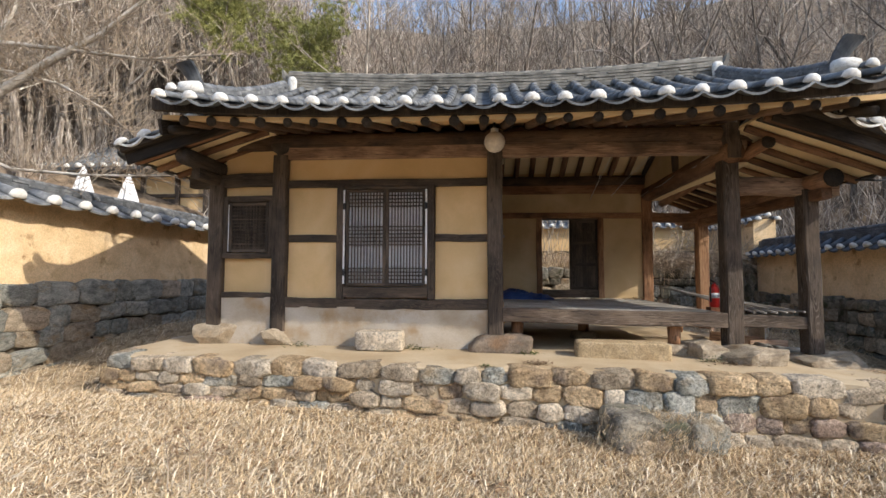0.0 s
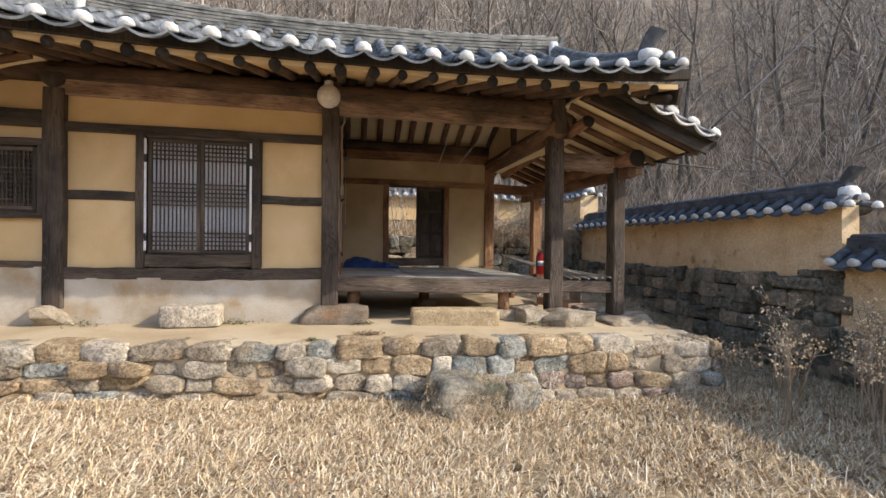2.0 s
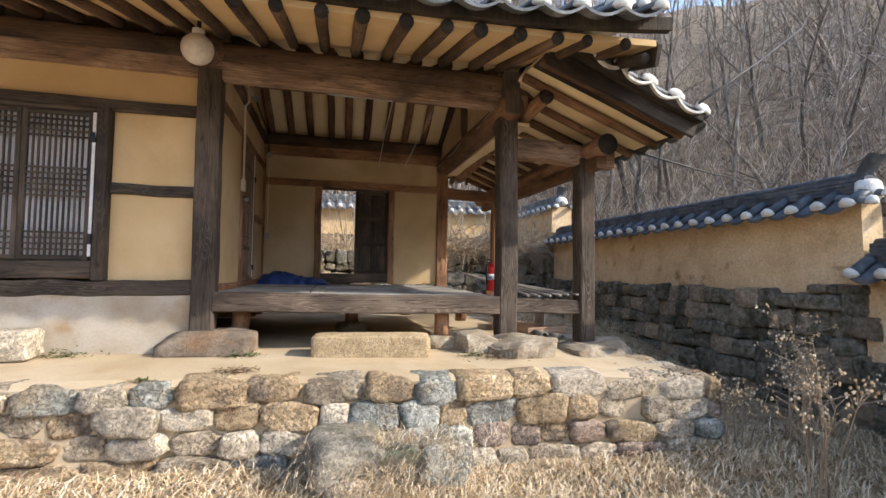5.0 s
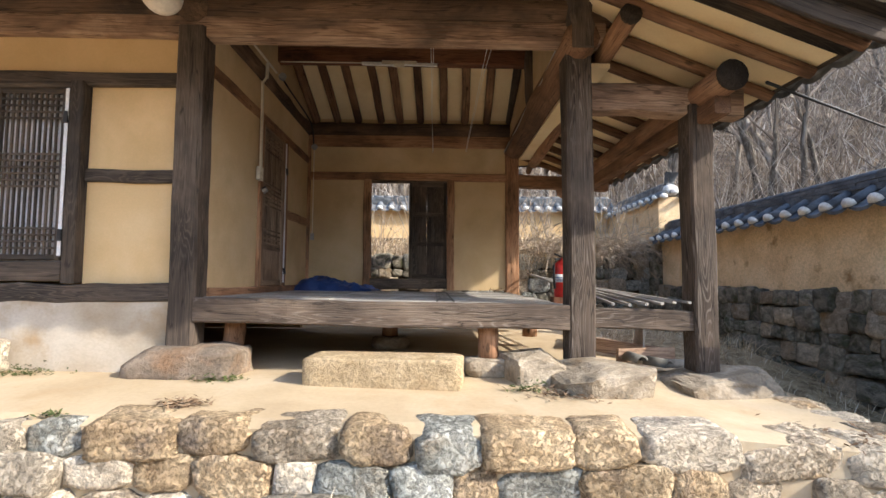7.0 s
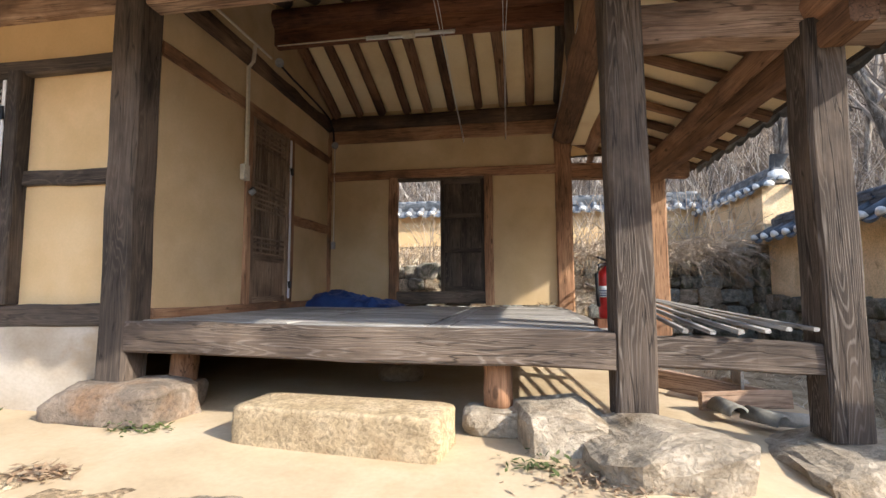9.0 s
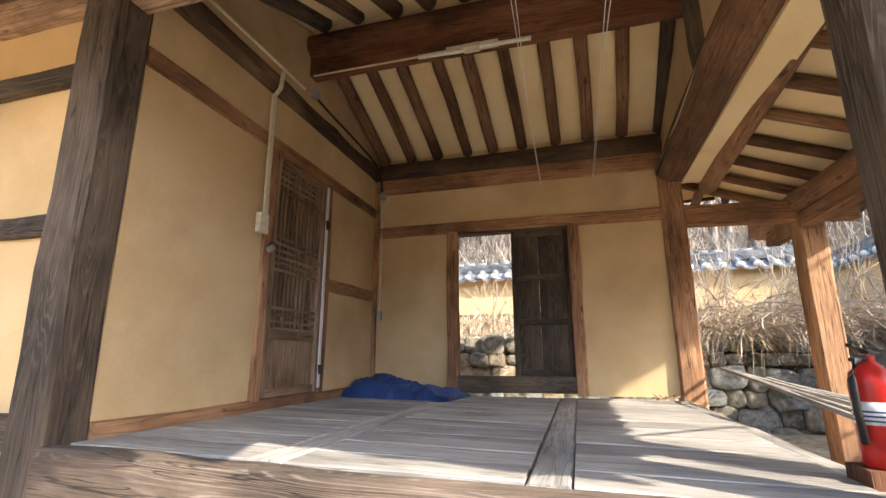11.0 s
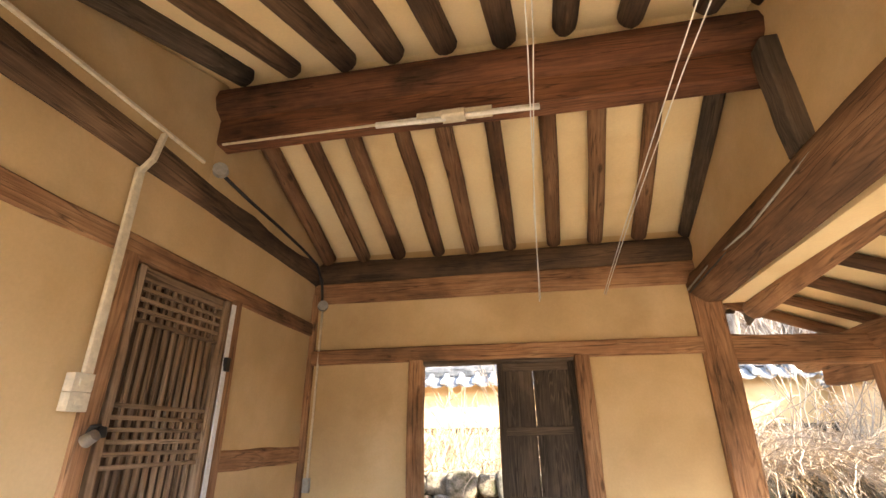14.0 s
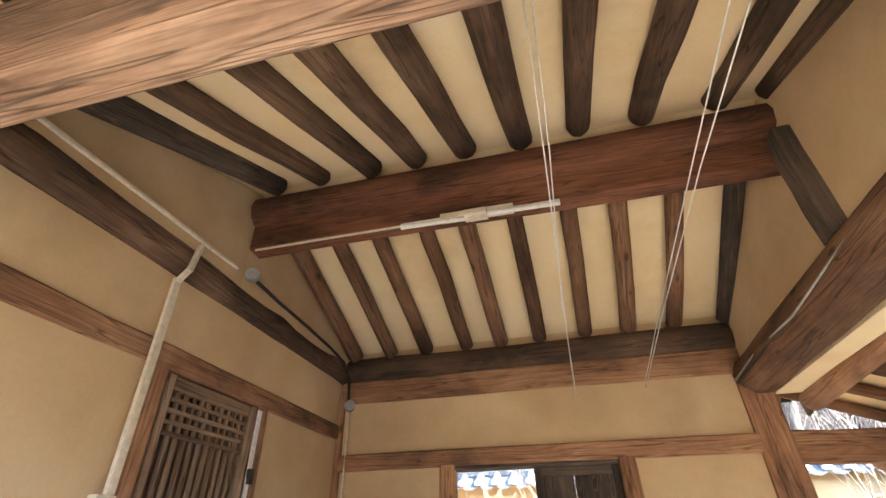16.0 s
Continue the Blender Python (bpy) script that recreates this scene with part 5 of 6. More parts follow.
retaining = thing("retaining_wall", (1.0, 13.4, 0.2), "dry stone retaining wall with moss and dry weeds", "wall", kind="structure")
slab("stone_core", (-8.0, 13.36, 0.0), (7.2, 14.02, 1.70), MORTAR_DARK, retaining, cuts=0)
stone_face(retaining, (-2.5, 13.36, 0.15), (1, 0, 0), (0, -1, 0), 9.6, 0.15, 1.82, 0.27, [STONE, STONE_DARK, STONE_DARK, STONE_BLUE], 36)

# platform facing: large capping stones over two rough courses, and the side faces
COL = [STONE, STONE, STONE_PALE, STONE_PALE, STONE_OCHRE, STONE_OCHRE, STONE_OCHRE, STONE_BLUE, STONE_RED]
TOP = [STONE_PALE, STONE_PALE, STONE, STONE_OCHRE, STONE_OCHRE, STONE, STONE_BLUE]
FS = {}


def face_stone(mat, w, h, d, rnd):
    key = (mat.name, round(w / h * 2), round(h * 20), rnd.randrange(3))
    if key not in FS:
        FS[key] = (block_mesh(200 + len(FS), mat, w, d, h), w, h)
    me, w0, h0 = FS[key]
    return me, w / w0, h / h0


rs = random.Random(77)


def lay_course(p0, p1, nrm, zf, hf, wmin, wmax, mats, depth, proud):
    """One course of stones from p0 to p1; zf and hf give the foot and height along it."""
    p0, p1, nrm = Vector(p0), Vector(p1), Vector(nrm)
    ln = (p1 - p0).length
    u = (p1 - p0) / ln
    ang = math.degrees(math.atan2(u.y, u.x))
    s = rs.uniform(-0.1, 0.05)
    while s < ln:
        w = min(rs.uniform(wmin, wmax), ln - s + 0.05)
        if w < 0.1:
            break
        f = (s + w / 2) / ln
        h = hf(f) * rs.uniform(0.9, 1.06)
        mat = rs.choice(mats)
        me, kx, kz = face_stone(mat, w * 1.02, h * 1.1, depth, rs)
        c = p0 + u * (s + w / 2) + nrm * (proud * rs.uniform(0.45, 0.95) - depth / 2)
        if abs(nrm.y) > 0.5:
            c.y += plat_y(c.x) + 0.12 - p0.lerp(p1, f).y
        c.z = zf(f) + hf(f) / 2 + rs.uniform(-0.012, 0.012)
        part("stone", me, mat, platform, "", Matrix.Translation(c) @ pose(0, 0, 0, rs.uniform(-5, 5), rs.uniform(-6, 6), ang + rs.uniform(-6, 6)) @ Matrix.Diagonal((kx, 1, kz, 1)))
        s += w


def plat_foot(x):
    return ground_z(x, 5.4) - 0.05


XL, XR = -5.05, 5.1
FR = (XL, plat_y(XL) + 0.12, 0), (XR, plat_y(XR) + 0.12, 0)
xf = lambda f: XL + (XR - XL) * f
top_h = lambda f: 0.195
body = lambda f: plat_z(xf(f)) - 0.19 - plat_foot(xf(f))
lay_course(*FR, (0, -1, 0), lambda f: plat_z(xf(f)) - 0.205, top_h, 0.30, 0.58, TOP, 0.36, 0.13)
lay_course(*FR, (0, -1, 0), lambda f: plat_foot(xf(f)) + body(f) * 0.62, lambda f: body(f) * 0.38, 0.24, 0.50, COL, 0.28, 0.12)
lay_course(*FR, (0, -1, 0), lambda f: plat_foot(xf(f)) + body(f) * 0.28, lambda f: body(f) * 0.34, 0.26, 0.54, COL, 0.28, 0.125)
lay_course(*FR, (0, -1, 0), lambda f: plat_foot(xf(f)) - 0.02, lambda f: body(f) * 0.30, 0.26, 0.54, COL, 0.30, 0.14)
for x, nx_ in ((XR - 0.06, 1), (XL + 0.06, -1)):
    a, b = (x, plat_y(x) + 0.1, 0), (x, 9.6, 0)
    for k in range(3):
        lay_course(a, b, (nx_, 0, 0), lambda f, k=k, x=x: plat_z(x) - 0.2 - 0.22 * k, lambda f: 0.2, 0.22, 0.42, TOP if k == 0 else COL, 0.26, 0.12)

# rough stone steps up to the platform
steps = thing("stone_steps", (1.85, 5.2, -0.3), "two rough dark stone steps overgrown with dry grass", "steps")
for at, size, mt, tn in (((1.60, 5.28, -0.13), (0.58, 0.55, 0.38), STONE_DARK, 6), ((1.98, 5.26, -0.18), (0.42, 0.46, 0.34), STONE_DARK, -4), ((2.28, 5.26, -0.17), (0.42, 0.50, 0.34), STONE_BLUE, 10), ((1.66, 5.10, -0.30), (0.5, 0.3, 0.26), STONE, 12), ((1.57, 4.86, -0.42), (0.26, 0.2, 0.16), STONE_PALE, 5)):
    part("stone", block_mesh(int(at[0] * 31), mt, *size), mt, steps, "", Matrix.Translation(at) @ pose(0, 0, 0, 0, 0, tn))

# ---- lamps and wiring of the hall ----
lamp = thing("globe_lamp", (0.17, 6.72, 3.42), "round milky white globe lamp under the eave", "lamp")
bm = bmesh.new(); bmesh.ops.create_uvsphere(bm, u_segments=24, v_segments=16, radius=0.145)
part("globe", bm, GLOBE, lamp, "milky white globe", Matrix.Translation((0.16, 6.40, 3.365)), smooth=True)
log("base", (0.16, 6.40, 3.485), (0.16, 6.40, 3.555), 0.055, WHITE_PLASTIC, lamp, "white base", wob=0)
tube("arm", [(0.16, 6.40, 3.54), (0.16, 6.42, 3.62), (0.16, 6.42, 3.67)], 0.02, BLACK, lamp)
tl = thing("fluorescent_lamp", (1.81, 8.55, 3.87), "cream batten lamp with two thin tubes", "lamp")
bar("ballast", (1.59, 8.56, 3.885), (2.02, 8.56, 3.88), 0.06, 0.05, PLASTIC, tl, "cream plastic body", c=0.01, wob=0)
bar("clip", (1.74, 8.53, 3.855), (1.87, 8.53, 3.855), 0.08, 0.05, PLASTIC, tl, c=0.01, wob=0)
for a, b in ((1.35, 1.76), (1.85, 2.28)):
    log("tube", (a, 8.53, 3.85), (b, 8.53, 3.84), 0.014, WHITE_PLASTIC, tl, "white glass tube", n=8, wob=0)
bar("back_rail", (1.34, 8.56, 3.88), (2.28, 8.56, 3.87), 0.03, 0.024, WHITE_PLASTIC, tl, c=0.003, wob=0)
duct = thing("cable_duct", (0.33, 8.1, 3.0), "cream plastic cable duct with a wall switch", "cable duct")
bar("duct", (0.333, 6.95, 3.665), (0.333, 8.45, 3.69), 0.022, 0.02, PLASTIC, duct, c=0.003, wob=0.002)
bar("duct", (0.335, 8.14, 3.66), (0.345, 8.10, 3.47), 0.035, 0.02, PLASTIC, duct, c=0.003, wob=0)
bar("duct", (0.345, 8.10, 3.48), (0.30, 8.085, 3.40), 0.035, 0.02, PLASTIC, duct, c=0.003, wob=0)
bar("duct", (0.305, 8.085, 3.42), (0.312, 8.09, 2.44), 0.02, 0.045, PLASTIC, duct, c=0.003, wob=0.001)
for z in (2.325, 2.40):
    slab("switch", (0.29, 8.02, z - 0.036), (0.335, 8.11, z + 0.036), PLASTIC, duct, "cream switch box", cuts=0)
    slab("rocker", (0.335, 8.045, z - 0.012), (0.342, 8.08, z + 0.012), PLASTIC, duct, cuts=0)
bar("duct", (0.34, 8.56, 3.885), (1.36, 8.56, 3.882), 0.014, 0.012, PLASTIC, duct, c=0.002, wob=0)
lock = thing("padlock", (0.32, 8.16, 2.2), "dark iron door ring with a small padlock", "padlock")
bm = bmesh.new(); bmesh.ops.create_cone(bm, segments=14, radius1=0.028, radius2=0.024, depth=0.05, cap_ends=True)
part("body", bm, STEEL, lock, "", Matrix.Translation((0.345, 8.15, 2.19)) @ pose(0, 0, 0, 0, 60, 0), smooth=False)
tube("shackle", [(0.32, 8.15, 2.2), (0.34, 8.15, 2.235), (0.335, 8.19, 2.24), (0.31, 8.20, 2.21)], 0.008, BLACK, lock)
part("hasp", rock_mesh(5, BLACK, 0.8, 0.2, 2, (0.03, 0.09, 0.05)), BLACK, lock, "", Matrix.Translation((0.315, 8.21, 2.215)))
cable = thing("black_cable", (0.33, 8.6, 3.7), "black cable with grey junction caps", "cable")
tube("wire", [(0.35, 8.58, 3.69), (0.345, 8.9, 3.67), (0.34, 9.3, 3.66), (0.345, 9.7, 3.63), (0.34, 9.98, 3.60), (0.345, 10.1, 3.48), (0.355, 10.12, 3.27)], 0.012, BLACK, cable)
for y, z in ((8.56, 3.69), (10.12, 3.26)):
    bm = bmesh.new(); bmesh.ops.create_cone(bm, segments=18, radius1=0.046, radius2=0.043, depth=0.04, cap_ends=True)
    part("junction_cap", bm, GREY_PAINT, cable, "round grey junction cap", Matrix.Translation((0.37, y - 0.01, z)) @ pose(0, 0, 0, 90, 0, 30))
sock = thing("wall_socket", (0.36, 10.12, 1.85), "grey wall socket below a thin conduit", "socket")
slab("box", (0.335, 10.1, 1.80), (0.385, 10.135, 1.90), GREY_PAINT, sock, cuts=0)
tube("conduit", [(0.36, 10.13, 3.22), (0.36, 10.13, 2.5), (0.36, 10.125, 1.9)], 0.009, PLASTIC, sock)
for name, pts in (("hanging_cord", [(2.20, 7.0, 3.9), (2.21, 7.9, 3.62), (2.215, 8.9, 3.36), (2.22, 9.8, 3.10)]), ("hanging_cord", [(2.23, 7.0, 3.92), (2.235, 7.9, 3.66), (2.21, 8.9, 3.40), (2.23, 9.8, 3.12)]), ("hanging_cord", [(2.86, 7.0, 3.62), (2.80, 8.0, 3.50), (2.77, 9.2, 3.36), (2.75, 10.15, 3.22)]), ("hanging_cord", [(2.80, 7.0, 3.65), (2.78, 8.0, 3.53), (2.76, 9.2, 3.38), (2.74, 10.15, 3.23)])):
    tagged(tube(name, pts, 0.003, WHITE_PLASTIC, n=5), "thin white cord strung across the hall", "cord")
tagged(tube("beam_cable", [(3.36, 6.95, 3.32), (3.355, 7.6, 3.24), (3.36, 8.3, 3.29), (3.35, 9.0, 3.22), (3.36, 9.6, 3.25), (3.34, 10.1, 3.2)], 0.007, GREY_PAINT, n=6), "slack grey cable along the beam", "cable")
tagged(tube("beam_cable", [(3.37, 6.95, 3.29), (3.365, 7.8, 3.22), (3.37, 8.8, 3.25), (3.35, 10.1, 3.18)], 0.006, BLACK, n=6), "slack black cable along the beam", "cable")

# ---- things on the deck ----
bm = bmesh.new()
bmesh.ops.create_grid(bm, x_segments=60, y_segments=34, size=0.5)
for v in bm.verts:
    x, y = v.co.x * 2, v.co.y * 2
    edge = max(0.0, 1 - max(abs(x) ** 3, abs(y) ** 3))
    fold = 0.035 * noise.noise((v.co.x * 9, v.co.y * 3.2, 1.0)) + 0.022 * noise.noise((v.co.x * 17, v.co.y * 12, 4.0))
    z = edge ** 0.4 * (0.20 * (0.75 - 0.45 * x) * (1 - 0.25 * y * y) + fold * 1.6)
    v.co = Vector((v.co.x * 1.08 + 0.03 * noise.noise((y * 3, 0, 7)), v.co.y * 0.62 + 0.04 * noise.noise((x * 4, 2, 7)), max(0.004, z)))
tarp = part("tarpaulin", bm, BLUE_TARP, None, "", pose(0.88, 9.62, 1.03, 0, 0, -5), smooth=True)
tagged(tarp, "crumpled dark blue tarpaulin folded on the deck", "tarpaulin")
ext = thing("fire_extinguisher", (3.46, 7.32, 1.03), "red fire extinguisher standing on a red stand", "extinguisher")


def lathe(name, prof, mat, parent, at, label="", n=20):
    vs, fs = [], []
    for r, z in prof:
        for j in range(n):
            a = 2 * math.pi * j / n
            vs.append((r * math.cos(a), r * math.sin(a), z))
    for i in range(len(prof) - 1):
        for j in range(n):
            k = (j + 1) % n
            fs.append((i * n + j, i * n + k, (i + 1) * n + k, (i + 1) * n + j))
    fs.append(tuple(reversed(range(n)))); fs.append(tuple(range((len(prof) - 1) * n, len(prof) * n)))
    return part(name, mesh_of(name, vs, fs, mat, True), mat, parent, label, Matrix.Translation(at))


slab("stand", (3.37, 7.24, 0.945), (3.55, 7.40, 1.04), WOOD_TIE, ext, "dull red stand", cuts=0)
lathe("cylinder", [(0.06, 0), (0.068, 0.01), (0.068, 0.27), (0.06, 0.31), (0.035, 0.335), (0.022, 0.35), (0.022, 0.37)], RED, ext, (3.46, 7.32, 1.04), "red enamel cylinder")
lathe("label", [(0.0688, 0.14), (0.0688, 0.215)], WHITE_PLASTIC, ext, (3.46, 7.32, 1.04), "white printed label")
for z in (0.15, 0.165, 0.18):
    lathe("print_bar", [(0.0692, z), (0.0692, z + 0.006)], BLUE_TARP, ext, (3.46, 7.32, 1.04))
bar("lever", (3.46, 7.32, 1.42), (3.39, 7.27, 1.445), 0.02, 0.012, BLACK, ext, "black lever", c=0.003, wob=0)
bar("handle", (3.46, 7.32, 1.405), (3.39, 7.27, 1.395), 0.02, 0.012, BLACK, ext, "black handle", c=0.003, wob=0)
tube("hose", [(3.45, 7.31, 1.40), (3.40, 7.27, 1.39), (3.375, 7.26, 1.33), (3.378, 7.265, 1.22), (3.385, 7.27, 1.12)], 0.012, BLACK, ext, "black hose")
# poles laid across the side bay
rp2 = random.Random(8)
for i in range(6):
    a = (3.72 + 0.10 * i + rp2.uniform(-0.03, 0.03), 10.1, 1.30 - 0.03 * i)
    b = (3.78 + 0.125 * i, 6.82 + rp2.uniform(-0.05, 0.05), 0.995 + 0.004 * i)
    ob = bar("wooden_lath", b, a, 0.03, 0.022, WOOD_DECK, None, c=0.004, segs=4, wob=0.006)
    tagged(ob, "thin pale wooden lath leaning over the beam", "lath", "laths in the side bay")
# loose boards and broken tiles on the ground beside the deck
for at, size, rot, lb in (((4.25, 8.1, 0.46), (0.9, 0.16, 0.03), (3, 4, -35), "weathered loose board"), ((4.45, 7.75, 0.44), (0.75, 0.13, 0.04), (-4, 2, 20), "short weathered board"), ((4.75, 8.6, 0.42), (1.5, 0.5, 0.02), (2, 3, 70), "wide grey plywood sheet"), ((4.15, 8.9, 0.5), (1.1, 0.18, 0.03), (5, -6, 62), "weathered loose board")):
    ob = bar("loose_board", (-size[0] / 2, 0, 0), (size[0] / 2, 0, 0), size[2], size[1], WOOD_DECK if "sheet" in lb else WOOD_BEAM, None, c=0.004)
    ob.matrix_basis = Matrix.Translation(at) @ pose(0, 0, 0, *rot) @ ob.matrix_basis
    tagged(ob, lb + " on the ground", "board")
for at, rz in (((4.32, 7.45, 0.40), 30), ((4.42, 7.35, 0.39), 80), ((4.2, 7.6, 0.42), 10)):
    ob = part("broken_tile", tile_mesh("broken_tile", 0.24, 0.075, TILE_OLD), TILE_OLD, None, "", Matrix.Translation(at) @ pose(0, 0, 0, 90, 0, rz))
    tagged(ob, "loose half-round roof tile on the ground", "roof tile", "loose tiles beside the deck")

# ---- dry plants ----
def blades(name, spots, mat, label, category):
    """Many thin blades in one mesh: each spot is (base, tip, width, sag)."""
    vs, fs = [], []
    for b, t, w, sag in spots:
        b, t = Vector(b), Vector(t)
        d = t - b
        sd = d.cross(Vector((0.3, 0.2, 1))).normalized() * w
        o = len(vs)
        m1 = b.lerp(t, 0.5) + Vector((0, 0, sag))
        vs += [b - sd, b + sd, m1 - sd, m1 + sd, t]
        fs += [(o, o + 1, o + 3, o + 2), (o + 2, o + 3, o + 4)]
    me = mesh_of(name, vs, fs, mat)
    return tagged(part(name, me, mat), label, category, kind="stuff")


rg = random.Random(101)
sp = []
for i in range(160000):
    y = 0.9 + 4.9 * rg.random() ** 0.8
    x = rg.uniform(-7.6, 7.0) if y > 2.5 else rg.uniform(-4.5, 5.0)
    if y > plat_y(x) - 0.12 and -5.2 < x < 4.9:
        continue
    z = ground_z(x, y)
    a = rg.uniform(0, 6.283)
    ln = rg.uniform(0.05, 0.26)
    hump = max(0, noise.noise((x * 1.3, y * 1.3, 5.0)))
    if noise.noise((x * 3.1, y * 3.1, 9.0)) + 0.5 * noise.noise((x * 9.0, y * 9.0, 2.0)) < -0.26 and rg.random() < 0.75:
        continue
    lift = rg.uniform(0.0, 0.05) + hump * rg.uniform(0, 0.12)
    if rg.random() < 0.02:
        lift += rg.uniform(0.05, 0.16)
    b = (x, y, z + rg.uniform(-0.01, 0.02) + hump * 0.03)
    sp.append((b, (x + ln * math.cos(a), y + ln * math.sin(a), z + lift), rg.uniform(0.0014, 0.0046), rg.uniform(-0.005, 0.05)))
for i in range(9000):
    x = rg.uniform(4.6, 7.1) if i % 2 else rg.uniform(-7.2, -5.0)
    y = rg.uniform(2.0, 11.0)
    z = ground_z(x, y)
    a = rg.uniform(0, 6.283)
    ln = rg.uniform(0.08, 0.3)
    sp.append(((x, y, z), (x + ln * math.cos(a), y + ln * math.sin(a), z + rg.uniform(0, 0.22)), rg.uniform(0.0012, 0.003), rg.uniform(0, 0.05)))
for i in range(1500):
    x, y = rg.gauss(1.9, 0.35), rg.gauss(5.02, 0.14)
    z = 0.02 - max(0, 5.12 - y) * 1.2
    a = rg.uniform(0, 6.283)
    sp.append(((x, y, max(z, ground_z(x, y)) - 0.02), (x + 0.13 * math.cos(a), y + 0.13 * math.sin(a), max(z, ground_z(x, y)) + rg.uniform(-0.03, 0.1)), 0.0018, 0.02))
blades("dry_grass", sp, STRAW, "matted dry pale straw and grass over the yard", "grass")
sp = []
for i in range(9000):
    x, y = rg.uniform(-7.5, 6.5), rg.uniform(1.0, 5.6)
    z = ground_z(x, y)
    a = rg.uniform(0, 6.283)
    ln = rg.uniform(0.03, 0.10)
    sp.append(((x, y, z + 0.01), (x + ln * math.cos(a), y + ln * math.sin(a), z + rg.uniform(0.01, 0.09)), rg.uniform(0.002, 0.008), 0.01))
blades("dead_leaves", sp, STALK, "small brown dead leaves and stems among the straw", "leaves")


def dead_weed(x, y, z, h, seed, n=7, head=TWIG_PALE):
    rnd = random.Random(seed)
    w = thing("dead_weed", (x, y, z), "tall brown dead weed with dry seed heads", "weed", "dead weeds by the wall")
    vs, fs, hv, hf = [], [], [], []

    def stick(a, b, r0, r1):
        m = axis(a, b)
        o = len(vs)
        ln = (Vector(b) - Vector(a)).length
        for zz, r in ((0, r0), (ln, r1)):
            for j in range(3):
                t = 2.094 * j
                vs.append(m @ Vector((r * math.cos(t), r * math.sin(t), zz)))
        for j in range(3):
            k = (j + 1) % 3
            fs.append((o + j, o + k, o + 3 + k, o + 3 + j))

    for i in range(n):
        p = Vector((x + rnd.gauss(0, 0.07), y + rnd.gauss(0, 0.07), z))
        d = Vector((rnd.gauss(0, 0.09), rnd.gauss(0, 0.09), 1)).normalized()
        hh = h * rnd.uniform(0.55, 1.05)
        q = p + d * hh * 0.55
        r = q + (d + Vector((rnd.gauss(0, 0.12), rnd.gauss(0, 0.12), 0))) * hh * 0.45
        stick(p, q, 0.008, 0.006); stick(q, r, 0.006, 0.0035)
        for k in range(9):
            s = q.lerp(r, rnd.uniform(0.2, 1.0))
            e = s + Vector((rnd.gauss(0, 0.10), rnd.gauss(0, 0.10), rnd.uniform(0.03, 0.16)))
            stick(s, e, 0.003, 0.0018)
            for c in range(3):
                g = e + Vector((rnd.gauss(0, 0.018), rnd.gauss(0, 0.018), rnd.gauss(0, 0.015)))
                o = len(hv)
                sz = rnd.uniform(0.007, 0.014)
                hv.extend([g + Vector((sz, 0, 0)), g + Vector((-sz * 0.5, sz * 0.9, 0)), g + Vector((-sz * 0.5, -sz * 0.9, 0)), g + Vector((0, 0, sz * 1.2)), g + Vector((0, 0, -sz * 1.2))])
                hf.extend([(o, o + 1, o + 3), (o + 1, o + 2, o + 3), (o + 2, o, o + 3), (o + 1, o, o + 4), (o + 2, o + 1, o + 4), (o, o + 2, o + 4)])
    tagged(part("stalk", mesh_of("stalk", vs, fs, TWIG_PALE), TWIG_PALE, w), kind="stuff")
    tagged(part("seed_head", mesh_of("seed_head", hv, hf, head), head, w, "dry seed heads"), kind="stuff")


for i, (x, y, h) in enumerate(((4.95, 4.35, 1.1), (5.9, 4.2, 1.05), (6.25, 4.4, 1.15), (6.6, 4.7, 1.0), (5.6, 5.0, 0.9), (6.0, 5.4, 1.1), (5.2, 5.3, 0.6), (6.7, 5.9, 0.9), (5.3, 3.6, 0.9), (5.9, 3.4, 0.8), (6.4, 3.6, 1.0))):
    dead_weed(x, y, ground_z(x, y), h * 1.12, 300 + i, 12 if i in (2, 3, 1) else 6, STRAW)
for i, (x, y) in enumerate(((0.15, 3.1), (0.35, 2.6), (2.7, 3.0), (-2.2, 3.4))):
    dead_weed(x, y, ground_z(x, y), 0.42, 340 + i, 3, STALK)


def leaf_tuft(name, x, y, r, n, mat, label, seed, h=0.06, z=None):
    z = plat_z(x, y) + 0.004 if z is None else z
    rnd = random.Random(seed)
    vs, fs = [], []
    for i in range(n):
        p = Vector((x + rnd.gauss(0, r), y + rnd.gauss(0, r * 0.55), z + abs(rnd.gauss(0, h)) * 0.5))
        a = rnd.uniform(0, 6.283)
        u = Vector((math.cos(a), math.sin(a), rnd.uniform(-0.4, 0.6))) * rnd.uniform(0.012, 0.03)
        v = u.cross(Vector((rnd.gauss(0, 0.4), rnd.gauss(0, 0.4), 1))).normalized() * 0.008
        o = len(vs)
        vs.extend([p - u, p + v, p + u, p - v])
        fs.append((o, o + 1, o + 2, o + 3))
    return tagged(part(name, mesh_of(name, vs, fs, mat), mat), label, "plant", kind="stuff")


